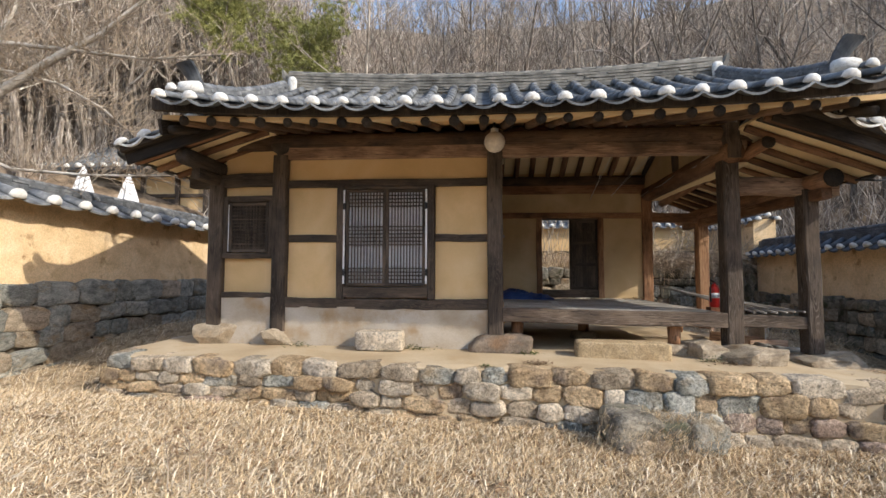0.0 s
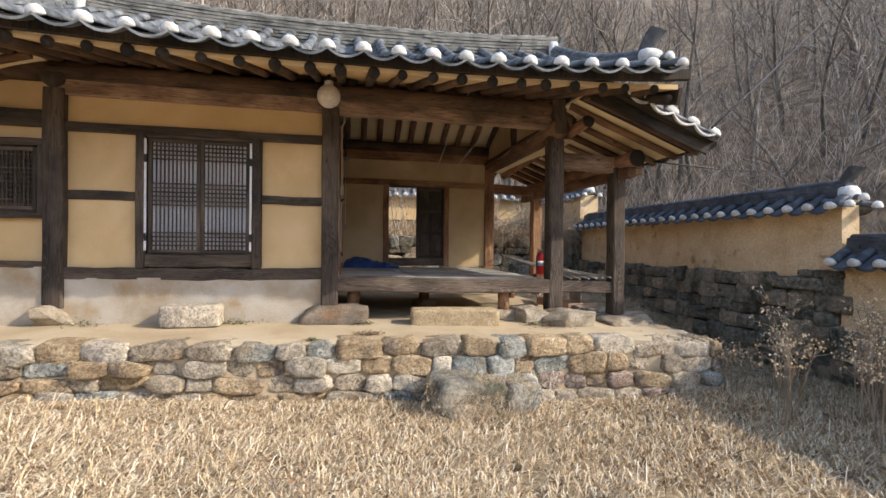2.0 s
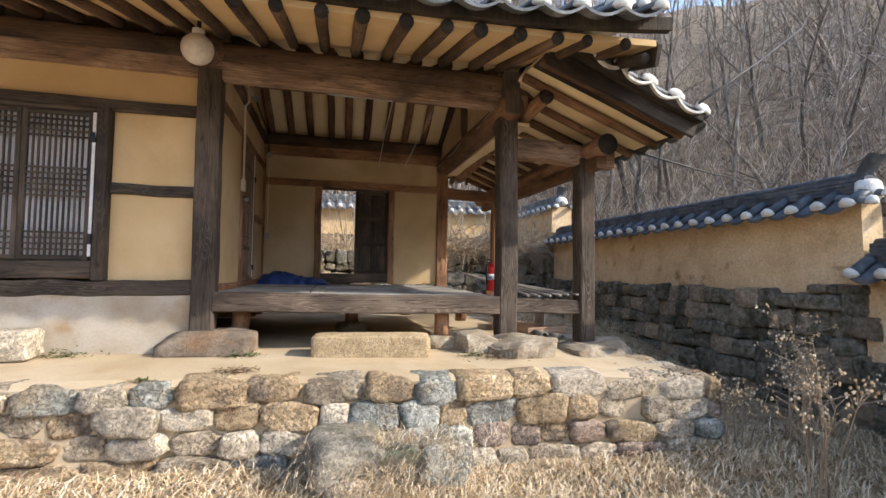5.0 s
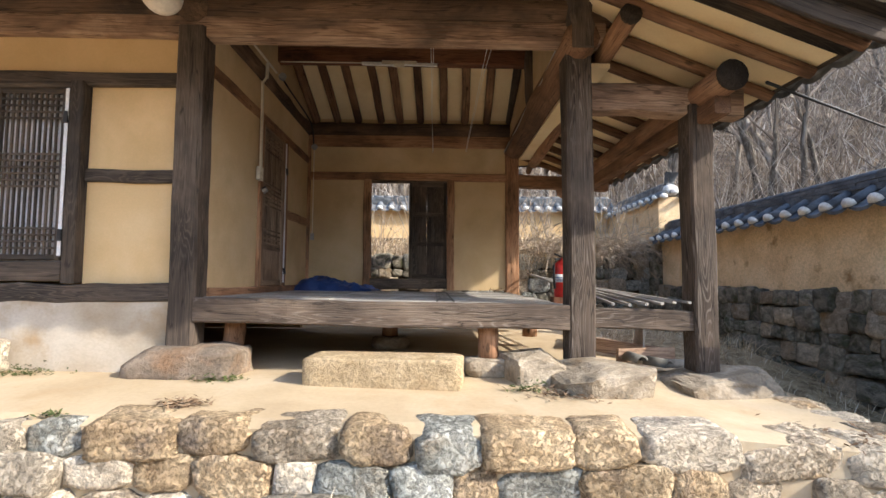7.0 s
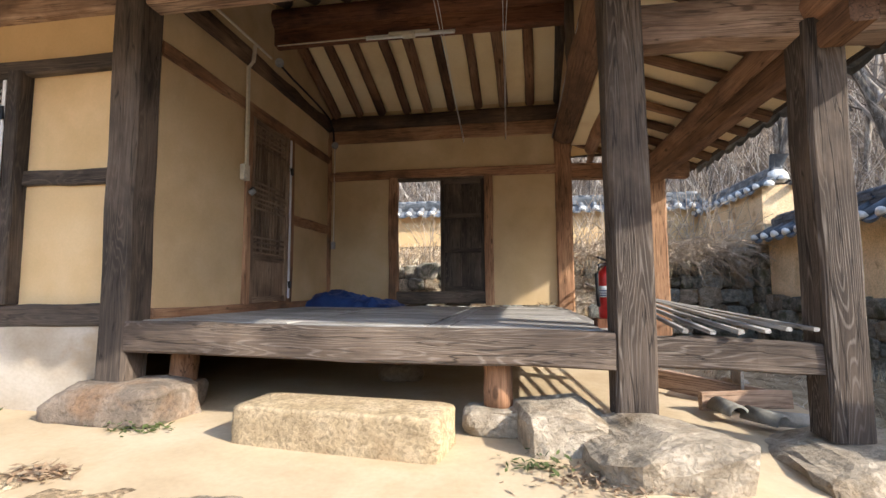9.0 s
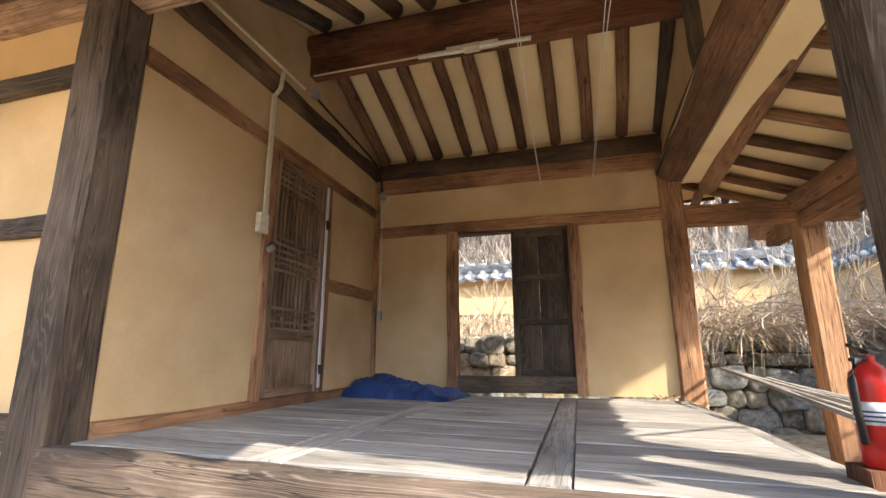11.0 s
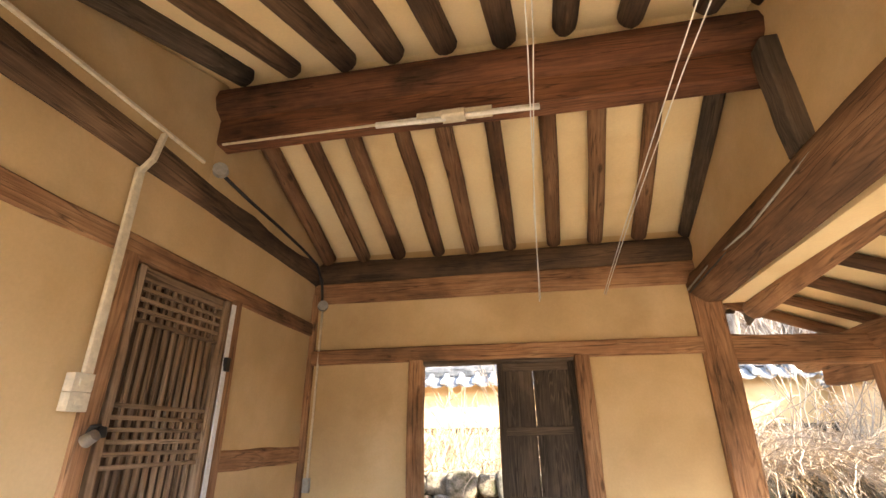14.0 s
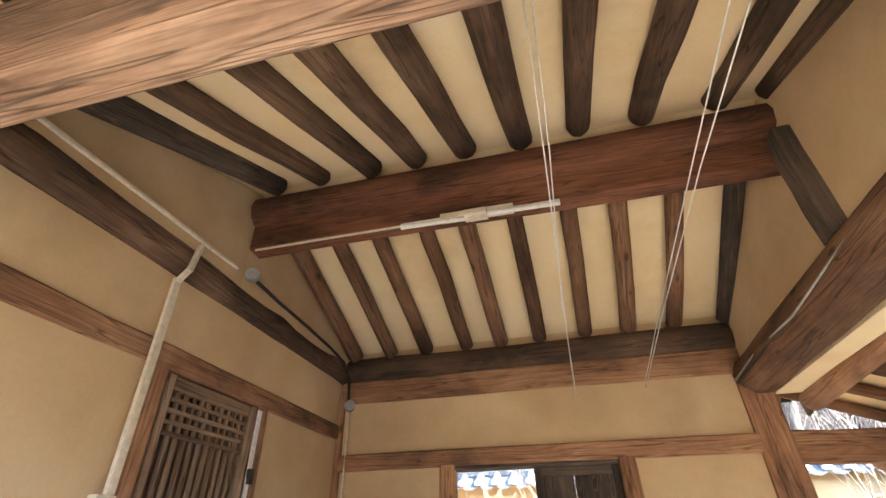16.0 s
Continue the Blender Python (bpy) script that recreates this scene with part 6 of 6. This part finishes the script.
leaf_tuft("green_weed", -1.02, 6.76, 0.14, 150, GREEN, "small green weeds at the foot of the wall", 1)
leaf_tuft("green_weed", 0.60, 6.62, 0.10, 170, GREEN, "small green weeds beside a footing stone", 2, 0.04)
leaf_tuft("green_weed", -2.75, 6.74, 0.12, 80, GREEN, "small green weeds at the foot of the wall", 3)
leaf_tuft("green_weed", 2.95, 6.4, 0.08, 90, GREEN, "small green weeds beside a footing rock", 4)
leaf_tuft("dry_leaves", 0.67, 5.98, 0.075, 260, STALK, "small heap of brown dry leaves on the packed earth", 5, 0.03)
leaf_tuft("dry_leaves", 3.25, 6.30, 0.16, 320, STALK, "brown dry leaves beside a footing rock", 6, 0.03)
leaf_tuft("dry_leaves", 0.04, 5.75, 0.045, 40, GREEN, "few dry greenish leaves on the packed earth", 7, 0.02)
leaf_tuft("dry_leaves", 4.7, 5.6, 0.2, 120, STALK, "brown dry leaves at the platform corner", 8, 0.05)
leaf_tuft("dry_leaves", 3.2, 9.95, 0.09, 60, STALK, "few dry leaves on the deck", 9, 0.02, z=1.035)


# ---- trees ----
def tree_meshes(seed, h, r, limbs=13, spread=0.5, low=0.3, twigs=5, fine=3):
    """Trunk and branches of a bare tree, tapered and forked."""
    rnd = random.Random(seed)
    tv, tf, bv, bf = [], [], [], []

    def tube_to(vs, fs, pts, r0, r1, n):
        o = len(vs)
        for i, p in enumerate(pts):
            t = (pts[min(i + 1, len(pts) - 1)] - pts[max(i - 1, 0)]).normalized()
            x = Vector((0.31, 0.95, 0.1)).cross(t).normalized()
            y = t.cross(x)
            k = r0 + (r1 - r0) * i / (len(pts) - 1)
            for j in range(n):
                a = 2 * math.pi * j / n
                vs.append(p + x * k * math.cos(a) + y * k * math.sin(a))
        for i in range(len(pts) - 1):
            for j in range(n):
                k = (j + 1) % n
                fs.append((o + i * n + j, o + i * n + k, o + (i + 1) * n + k, o + (i + 1) * n + j))

    def grow(p, d, ln, segs, bend):
        out = [p]
        for i in range(segs):
            d = (d + Vector((rnd.gauss(0, bend), rnd.gauss(0, bend), rnd.gauss(0, bend) * 0.5 + 0.06))).normalized()
            p = p + d * ln / segs
            out.append(p)
        return out, d
    trunk, d = grow(Vector((0, 0, -0.3)), Vector((rnd.gauss(0, 0.06), rnd.gauss(0, 0.06), 1)), h, 9, 0.07)
    tube_to(tv, tf, trunk, r, r * 0.12, 6)
    for i in range(limbs):
        f = low + (1 - low) * (i + rnd.random()) / limbs
        k = min(int(f * 9), 8)
        p = trunk[k].lerp(trunk[k + 1], f * 9 - k)
        a = rnd.uniform(0, 6.283)
        ld = Vector((math.cos(a) * spread, math.sin(a) * spread, rnd.uniform(0.35, 0.9))).normalized()
        ll = h * rnd.uniform(0.18, 0.36) * (1.15 - f * 0.7)
        lp, ld = grow(p, ld, ll, 4, 0.16)
        rr = r * (1 - f) * 0.45 + 0.012
        tube_to(bv, bf, lp, rr, 0.008, 4)
        for j in range(twigs):
            q = lp[rnd.randrange(1, 5)]
            td = (ld + Vector((rnd.gauss(0, 0.6), rnd.gauss(0, 0.6), rnd.gauss(0.2, 0.4)))).normalized()
            tp, td = grow(q, td, ll * rnd.uniform(0.3, 0.6), 3, 0.2)
            tube_to(bv, bf, tp, max(0.008, rr * 0.4), 0.004, 3)
            for k in range(fine):
                q2 = tp[rnd.randrange(1, 4)]
                fd = (td + Vector((rnd.gauss(0, 0.6), rnd.gauss(0, 0.6), rnd.gauss(0.1, 0.4)))).normalized()
                fp, fd = grow(q2, fd, ll * rnd.uniform(0.15, 0.3), 2, 0.2)
                tube_to(bv, bf, fp, 0.006, 0.003, 3)
    return mesh_of("trunk", tv, tf, BARK, True), mesh_of("branches", bv, bf, TWIG)


protos = []
for i in range(7):
    tr, br = tree_meshes(400 + i, 9 + i % 3 * 1.4, 0.10 + 0.02 * (i % 4), 12 + i % 3, 0.45 + 0.1 * (i % 3), 0.22 + 0.05 * (i % 3))
    protos.append((tr, br))
rt2 = random.Random(55)
count = 0
while count < 285:
    az = radians(rt2.uniform(-72, 78))
    r = 22.5 + 26 * rt2.random() ** 1.1
    x, y = r * math.sin(az), r * math.cos(az) - 4
    if y < 19.5 and x < 13:
        continue
    if -18.8 < x < -11 and y < 24.4 or (-11 <= x < -7 and y < 20):
        continue
    if az > 0.5 and rt2.random() < 0.62:
        continue
    z = ground_z(x, y)
    t = thing("bare_tree", (x, y, z), "leafless grey-brown tree on the hillside", "tree", "bare trees on the hill")
    tr, br = protos[rt2.randrange(7)]
    m = Matrix.Translation((x, y, z)) @ pose(0, 0, 0, rt2.gauss(0, 4), rt2.gauss(0, 4), rt2.uniform(0, 360)) @ Matrix.Scale(rt2.uniform(0.75, 1.25), 4)
    part("trunk", tr, BARK, t, "", m)
    part("crown", br, TWIG, t, "", m)
    count += 1
lite = [tree_meshes(450 + i, 9.5 + i % 3 * 1.5, 0.13, 11, 0.5, 0.3, 4, 1) for i in range(4)]
lite = [[(np.array([v.co for v in me.vertices]), np.array([p.vertices for p in me.polygons])) for me in pr] for pr in lite]
for which, nm, mt in ((0, "trunks", BARK), (1, "branches", TWIG)):
    rf = random.Random(58)
    VV, FF, o = [], [], 0
    for i in range(1330):
        az = radians(rf.uniform(-74, 78)) if i % 2 else radians(rf.uniform(-64, -22))
        r = 40 + 55 * rf.random() ** 1.1 if i % 2 else 30 + 30 * rf.random() ** 1.7
        x, y = r * math.sin(az), r * math.cos(az) - 4
        if i >= 1000:
            x, y = (rf.uniform(-36, -11), rf.uniform(25.5, 38)) if i % 2 else (rf.uniform(-34, -19), rf.uniform(17, 28))
            az, r = math.atan2(x, y + 4), math.hypot(x, y + 4)
        sc, tw = rf.uniform(0.8, 1.25), rf.uniform(0, 6.283)
        if az > 0.5 and r < 62 and rf.random() < 0.55:
            continue
        if -18.8 < x < -11 and y < 24.4:
            continue
        v, f = lite[rf.randrange(4)][which]
        c, s = math.cos(tw) * sc, math.sin(tw) * sc
        w = np.stack([v[:, 0] * c - v[:, 1] * s + x, v[:, 0] * s + v[:, 1] * c + y, v[:, 2] * sc + ground_z(x, y)], 1)
        VV.append(w)
        FF.append(f + o)
        o += len(v)
    VV, FF = np.concatenate(VV), np.concatenate(FF)
    me = bpy.data.meshes.new(nm)
    me.from_pydata(VV.tolist(), [], FF.tolist())
    me.materials.append(mt)
    tagged(part("far_wood_" + nm, me, mt), "dense leafless wood on the upper hillside", "woods", kind="stuff")
# undergrowth of thin saplings on the hill
uv_, uf_ = [], []
ru = random.Random(66)
for i in range(20000):
    az = radians(ru.uniform(-66, 76)) if i % 3 else radians(ru.uniform(-62, -20))
    r = 21.5 + 45 * ru.random() ** 1.3
    x, y = r * math.sin(az), r * math.cos(az) - 4
    if y < 17.5 and x < 11 or (-18.8 < x < -11 and y < 24.4):
        continue
    z = ground_z(x, y)
    h = ru.uniform(0.5, 3.0)
    p = Vector((x, y, z - 0.1))
    for k in range(3):
        q = p + Vector((ru.gauss(0, 0.22), ru.gauss(0, 0.22), 0.5)) * h
        q2 = q + Vector((ru.gauss(0, 0.35), ru.gauss(0, 0.35), 0.45)) * h
        w = 0.012 + 0.004 * h
        o = len(uv_)
        uv_ += [p + Vector((w, 0, 0)), p - Vector((w * 0.5, -w * 0.8, 0)), p - Vector((w * 0.5, w * 0.8, 0)), q + Vector((w * 0.6, 0, 0)), q - Vector((w * 0.3, -w * 0.5, 0)), q - Vector((w * 0.3, w * 0.5, 0)), q2]
        uf_ += [(o, o + 1, o + 4, o + 3), (o + 1, o + 2, o + 5, o + 4), (o + 2, o, o + 3, o + 5), (o + 3, o + 4, o + 6), (o + 4, o + 5, o + 6), (o + 5, o + 3, o + 6)]
tagged(part("undergrowth", mesh_of("undergrowth", uv_, uf_, TWIG), TWIG), "thin leafless saplings and brush on the hillside", "brush", kind="stuff")

# shrubs on the terrace behind the house and over the retaining wall
def shrub(x, y, z, h, seed, n=9, mat=TWIG_PALE, lean=(0, 0)):
    rnd = random.Random(seed)
    s = thing("bare_shrub", (x, y, z), "pale leafless shrub with thin upright stems", "shrub", "shrubs on the terrace")
    for i in range(n):
        p = Vector((x + rnd.gauss(0, 0.12), y + rnd.gauss(0, 0.1), z - 0.1))
        d = Vector((rnd.gauss(lean[0], 0.28), rnd.gauss(lean[1], 0.25), 1)).normalized()
        hh = h * rnd.uniform(0.6, 1.1)
        pts = [p]
        for k in range(4):
            d = (d + Vector((rnd.gauss(0, 0.12), rnd.gauss(0, 0.12), 0))).normalized()
            pts.append(pts[-1] + d * hh / 4)
        tube("stem", pts, rnd.uniform(0.008, 0.016), mat, s, n=5, end=0.003)
        for k in range(3):
            q = pts[rnd.randrange(1, 4)]
            dd = (d + Vector((rnd.gauss(0, 0.6), rnd.gauss(0, 0.6), 0.2))).normalized()
            tube("twig", [q, q + dd * hh * 0.18, q + (dd + Vector((0, 0, 0.3))) * hh * 0.33], 0.006, mat, s, n=3, end=0.002)


rsb = random.Random(12)
for i, (x, y, h) in enumerate(((1.75, 14.1, 2.3), (2.3, 14.5, 1.8), (0.9, 14.4, 1.7), (3.9, 14.1, 1.9), (4.8, 14.4, 2.0), (5.6, 13.9, 2.1), (6.3, 14.0, 2.3), (6.6, 13.3, 1.7), (4.4, 13.8, 1.5), (5.2, 14.8, 1.8), (3.2, 14.7, 1.6))):
    shrub(x, y, max(ground_z(x, y), 1.70), h, 500 + i)
sp = []
for i in range(9000):
    x, y = rg.uniform(-3, 7.1), rg.uniform(13.45, 15.9)
    z = max(ground_z(x, y), 1.70)
    sp.append(((x, y, z), (x + rg.gauss(0, 0.12), y + rg.gauss(0, 0.12), z + rg.uniform(0.02, 0.3)), rg.uniform(0.002, 0.006), 0.02))
for i in range(1300):
    x = rg.uniform(3.9, 7.0)
    y = 13.2 + rg.gauss(0, 0.08)
    z = 2.0 - abs(rg.gauss(0, 0.25))
    sp.append(((x, y, z), (x + rg.gauss(0, 0.18), y - abs(rg.gauss(0, 0.16)), z + rg.gauss(-0.12, 0.2)), rg.uniform(0.002, 0.005), 0.03))
blades("dry_weeds", sp, STRAW, "pale dry weeds and vines on the terrace bank", "weeds")

def bramble(x, y, z, seed, n, reach, lean):
    """Arching leafless canes that hang over a bank, with short side twigs."""
    rnd = random.Random(seed)
    vs, fs = [], []

    def cane(pts, w):
        for p, q in zip(pts, pts[1:]):
            m = axis(p, q)
            o = len(vs)
            for zz in (0, (q - p).length):
                for j in range(3):
                    vs.append(m @ Vector((w * math.cos(2.094 * j), w * math.sin(2.094 * j), zz)))
            for j in range(3):
                k = (j + 1) % 3
                fs.append((o + j, o + k, o + 3 + k, o + 3 + j))

    for i in range(n):
        p = Vector((x + rnd.gauss(0, 0.45), y + rnd.gauss(0, 0.12), z))
        d = Vector((rnd.gauss(lean, 0.55), rnd.gauss(-0.35, 0.3), rnd.uniform(0.25, 1.0))).normalized()
        ln = reach * rnd.uniform(0.5, 1.1)
        pts = [p]
        for k in range(6):
            d = (d + Vector((rnd.gauss(0, 0.12), rnd.gauss(-0.02, 0.1), -0.24))).normalized()
            pts.append(pts[-1] + d * ln / 6)
        cane(pts, rnd.uniform(0.004, 0.008))
        for k in range(7):
            q = pts[rnd.randrange(1, 6)]
            e = q + Vector((rnd.gauss(lean * 0.5, 0.5), rnd.gauss(-0.2, 0.4), rnd.gauss(0.15, 0.5))) * ln * 0.22
            cane([q, (q + e) / 2 + Vector((0, 0, 0.02)), e], 0.003)
    b = thing("bramble", (x, y, z), "tangle of arching grey leafless canes over the bank", "bramble", "brambles on the bank")
    tagged(part("cane", mesh_of("cane", vs, fs, TWIG_PALE), TWIG_PALE, b), kind="stuff")


for i, (x, y, z, n, rc, ln) in enumerate(((4.2, 13.5, 1.75, 55, 1.1, 0.3), (5.0, 13.45, 1.78, 70, 1.2, 0.5), (5.8, 13.4, 1.8, 85, 1.3, 0.6), (6.5, 13.3, 1.8, 70, 1.1, 0.2), (3.4, 13.6, 1.72, 30, 0.9, -0.2), (1.2, 13.8, 1.72, 26, 0.8, 0.1), (5.4, 14.6, 2.0, 60, 1.2, 0.1))):
    bramble(x, y, z, 640 + i, n, rc, ln)

# pines behind the ridge
def pine(x, y, h, seed):
    rnd = random.Random(seed)
    z = ground_z(x, y)
    t = thing("pine_tree", (x, y, z), "green pine tree behind the roof", "tree", "pines behind the roof")
    tr, br = tree_meshes(seed, h, 0.17, 14, 0.8, 0.62, 3, 0)
    part("trunk", tr, BARK, t, "", Matrix.Translation((x, y, z)))
    part("crown_frame", br, BARK, t, "", Matrix.Translation((x, y, z)))
    vs, fs = [], []
    tips = [v.co.copy() for v in br.vertices][::2]
    for i in range(1100):
        c = rnd.choice(tips) + Vector((rnd.gauss(0, 0.3), rnd.gauss(0, 0.3), rnd.gauss(0.1, 0.14)))
        for k in range(30):
            d = Vector((rnd.gauss(0, 1), rnd.gauss(0, 1), rnd.gauss(0.35, 0.8))).normalized() * rnd.uniform(0.14, 0.32)
            w = d.cross(Vector((rnd.gauss(0, 1), rnd.gauss(0, 1), rnd.gauss(0, 1)))).normalized() * 0.013
            o = len(vs)
            vs += [c - w, c + w, c + d]
            fs.append((o, o + 1, o + 2))
    tagged(part("needles", mesh_of("needles", vs, fs, PINE), PINE, t, "green needle clumps", Matrix.Translation((x, y, z))), kind="stuff")


pine(-8.7, 19.5, 10.6, 701)
pine(-12.2, 19.5, 12.0, 702)
pine(-16.0, 26.5, 11.5, 703)

# old tree whose limbs reach over the west wall
old = thing("old_tree", (-10.4, 7.6, -0.1), "old grey bare tree with limbs over the wall", "tree")
tube("trunk", [(-10.4, 7.6, -0.2), (-10.35, 7.7, 1.6), (-10.2, 7.9, 3.2), (-9.9, 8.0, 4.6)], 0.22, BARK, old, n=9, end=0.13)
ro = random.Random(91)
for pts, r0 in (([(-9.9, 8.0, 4.5), (-9.3, 8.0, 5.07), (-8.06, 8.0, 5.75), (-7.26, 8.0, 6.11), (-6.43, 8.0, 6.74), (-5.6, 8.1, 7.3)], 0.085), ([(-10.0, 8.0, 5.9), (-9.39, 8.0, 6.03), (-7.83, 8.0, 5.8), (-6.32, 8.0, 5.57), (-4.6, 8.0, 5.62)], 0.05), ([(-10.1, 7.9, 4.0), (-9.0, 8.0, 3.52), (-7.48, 8.0, 3.38), (-6.23, 8.0, 3.34), (-4.95, 8.0, 3.36)], 0.032), ([(-9.9, 8.0, 4.8), (-9.36, 8.0, 5.5), (-8.2, 8.1, 5.2), (-7.2, 8.0, 4.67), (-6.5, 8.0, 4.1)], 0.035), ([(-9.95, 8.0, 4.6), (-9.7, 8.3, 6.5), (-9.0, 8.4, 8.0)], 0.09)):
    limb = tube("limb", pts, r0 * 1.35, LIMB, old, n=7, end=0.008)
    vs, fs = [], []
    for i in range(190):
        k = ro.randrange(1, len(pts))
        p = Vector(pts[k - 1]).lerp(Vector(pts[k]), ro.random())
        d = Vector((ro.gauss(0.25, 0.5), ro.gauss(0, 0.4), ro.gauss(0.25, 0.5))).normalized()
        q = p + d * ro.uniform(0.25, 0.8)
        segs = [(p, q, 0.008)]
        for j in range(4):
            s = p.lerp(q, ro.uniform(0.3, 1))
            e = s + (d + Vector((ro.gauss(0, 0.6), ro.gauss(0, 0.6), ro.gauss(0.1, 0.5)))) * ro.uniform(0.1, 0.28)
            segs.append((s, e, 0.0045))
        for a, b, w in segs:
            m = axis(a, b)
            ln = (b - a).length
            o = len(vs)
            for zz, k2 in ((0, w), (ln, w * 0.4)):
                for j in range(3):
                    vs.append(m @ Vector((k2 * math.cos(2.094 * j), k2 * math.sin(2.094 * j), zz)))
            for j in range(3):
                k3 = (j + 1) % 3
                fs.append((o + j, o + k3, o + 3 + k3, o + 3 + j))
    tagged(part("twig_cluster", mesh_of("twig_cluster", vs, fs, TWIG_PALE), TWIG_PALE, limb), kind="stuff")

# ---- neighbouring house beyond the west wall ----
nb = thing("neighbour_house", (-18, 20, 2.2), "neighbouring tile-roofed house with ochre walls", "house")
slab("wall", (-24, 20.3, 0.5), (-12.6, 24, 6.1), PLASTER, nb, cuts=0)
for x in (-18.2, -15.9, -14.2, -12.8):
    bar("post", (x, 20.25, 2.5), (x, 20.25, 6.1), 0.2, 0.2, WOOD_DARK, nb)
bar("beam", (-20, 20.24, 5.2), (-12.7, 20.24, 5.2), 0.12, 0.16, WOOD_DARK, nb)
slab("window", (-15.2, 20.2, 4.1), (-14.3, 20.28, 5.05), WOOD_DARK, nb, cuts=0)
slab("window", (-17.7, 20.2, 4.1), (-16.3, 20.28, 5.05), WOOD_DARK, nb, cuts=0)
nr = part("roof", mesh_of("roof", [(-24.5, 19.0, 6.35), (-12.2, 19.0, 6.35), (-12.6, 22, 8.0), (-24, 22, 8.0), (-24.5, 25, 6.35), (-12.2, 25, 6.35)] + [(-24.5, 19.0, 6.2), (-12.2, 19.0, 6.2), (-24.5, 25, 6.2), (-12.2, 25, 6.2)], [(0, 1, 2, 3), (3, 2, 5, 4), (0, 6, 7, 1), (6, 8, 9, 7), (1, 7, 9, 5, 2), (0, 3, 4, 8, 6)], TILE), TILE, nb, "grey tile roof")
for i in range(20):
    x = -24.0 + i * 0.6
    p0, p1 = Vector((x, 18.95, 6.36)), Vector((x, 22, 8.03))
    log("roof_rib", p0, p1, 0.14, TILE, nr, n=8, segs=2)
    part("tile_cap", CM, LIME, nr, "", axis(p0, p1) @ Matrix.Scale(2.0, 4))
ridge_stack([Vector((-18.6, 22, 7.95)), Vector((-12.5, 22, 7.95))], 4, 0.4, 0.35, TILE_OLD, 0.14, nr, 6, piece=0.5)
for x, y, z, k in ((-12.75, 13.6, 3.75, 0), (-11.2, 13.6, 3.45, 1)):
    ps = thing("parasol", (x, y, z - 2.0), "closed white garden parasol", "parasol", "closed parasols")
    log("pole", (x, y, z - 4.3), (x, y, z + 1.25), 0.025, WHITE_PLASTIC, ps, n=8, wob=0)
    vs, fs = [], []
    n = 16
    for i, (r, zz) in enumerate(((0.04, 1.2), (0.16, 0.9), (0.28, 0.5), (0.40, 0.1), (0.45, -0.05))):
        for j in range(n):
            a = 2 * math.pi * j / n
            rr = r * (1.0 if j % 2 else 0.66)
            vs.append((x + rr * math.cos(a), y + rr * math.sin(a), z + zz))
    for i in range(4):
        for j in range(n):
            q = (j + 1) % n
            fs.append((i * n + j, (i + 1) * n + j, (i + 1) * n + q, i * n + q))
    part("canopy", mesh_of("canopy", vs, fs, CANVAS), CANVAS, ps, "folded white canvas canopy")

# overhead cables from the east eave
CABLES = ([(4.9, 6.5, 2.78), (8.6, 9.0, 3.2), (13.7, 12.1, 3.86), (22.8, 19.7, 5.8)], [(5.24, 5.75, 3.12), (8.6, 8.0, 5.0), (13.2, 10.9, 7.7), (21.9, 17.3, 13.0)])
for pts in CABLES:
    tagged(tube("overhead_cable", pts, 0.014, BLACK, n=5), "thin black overhead cable", "cable")
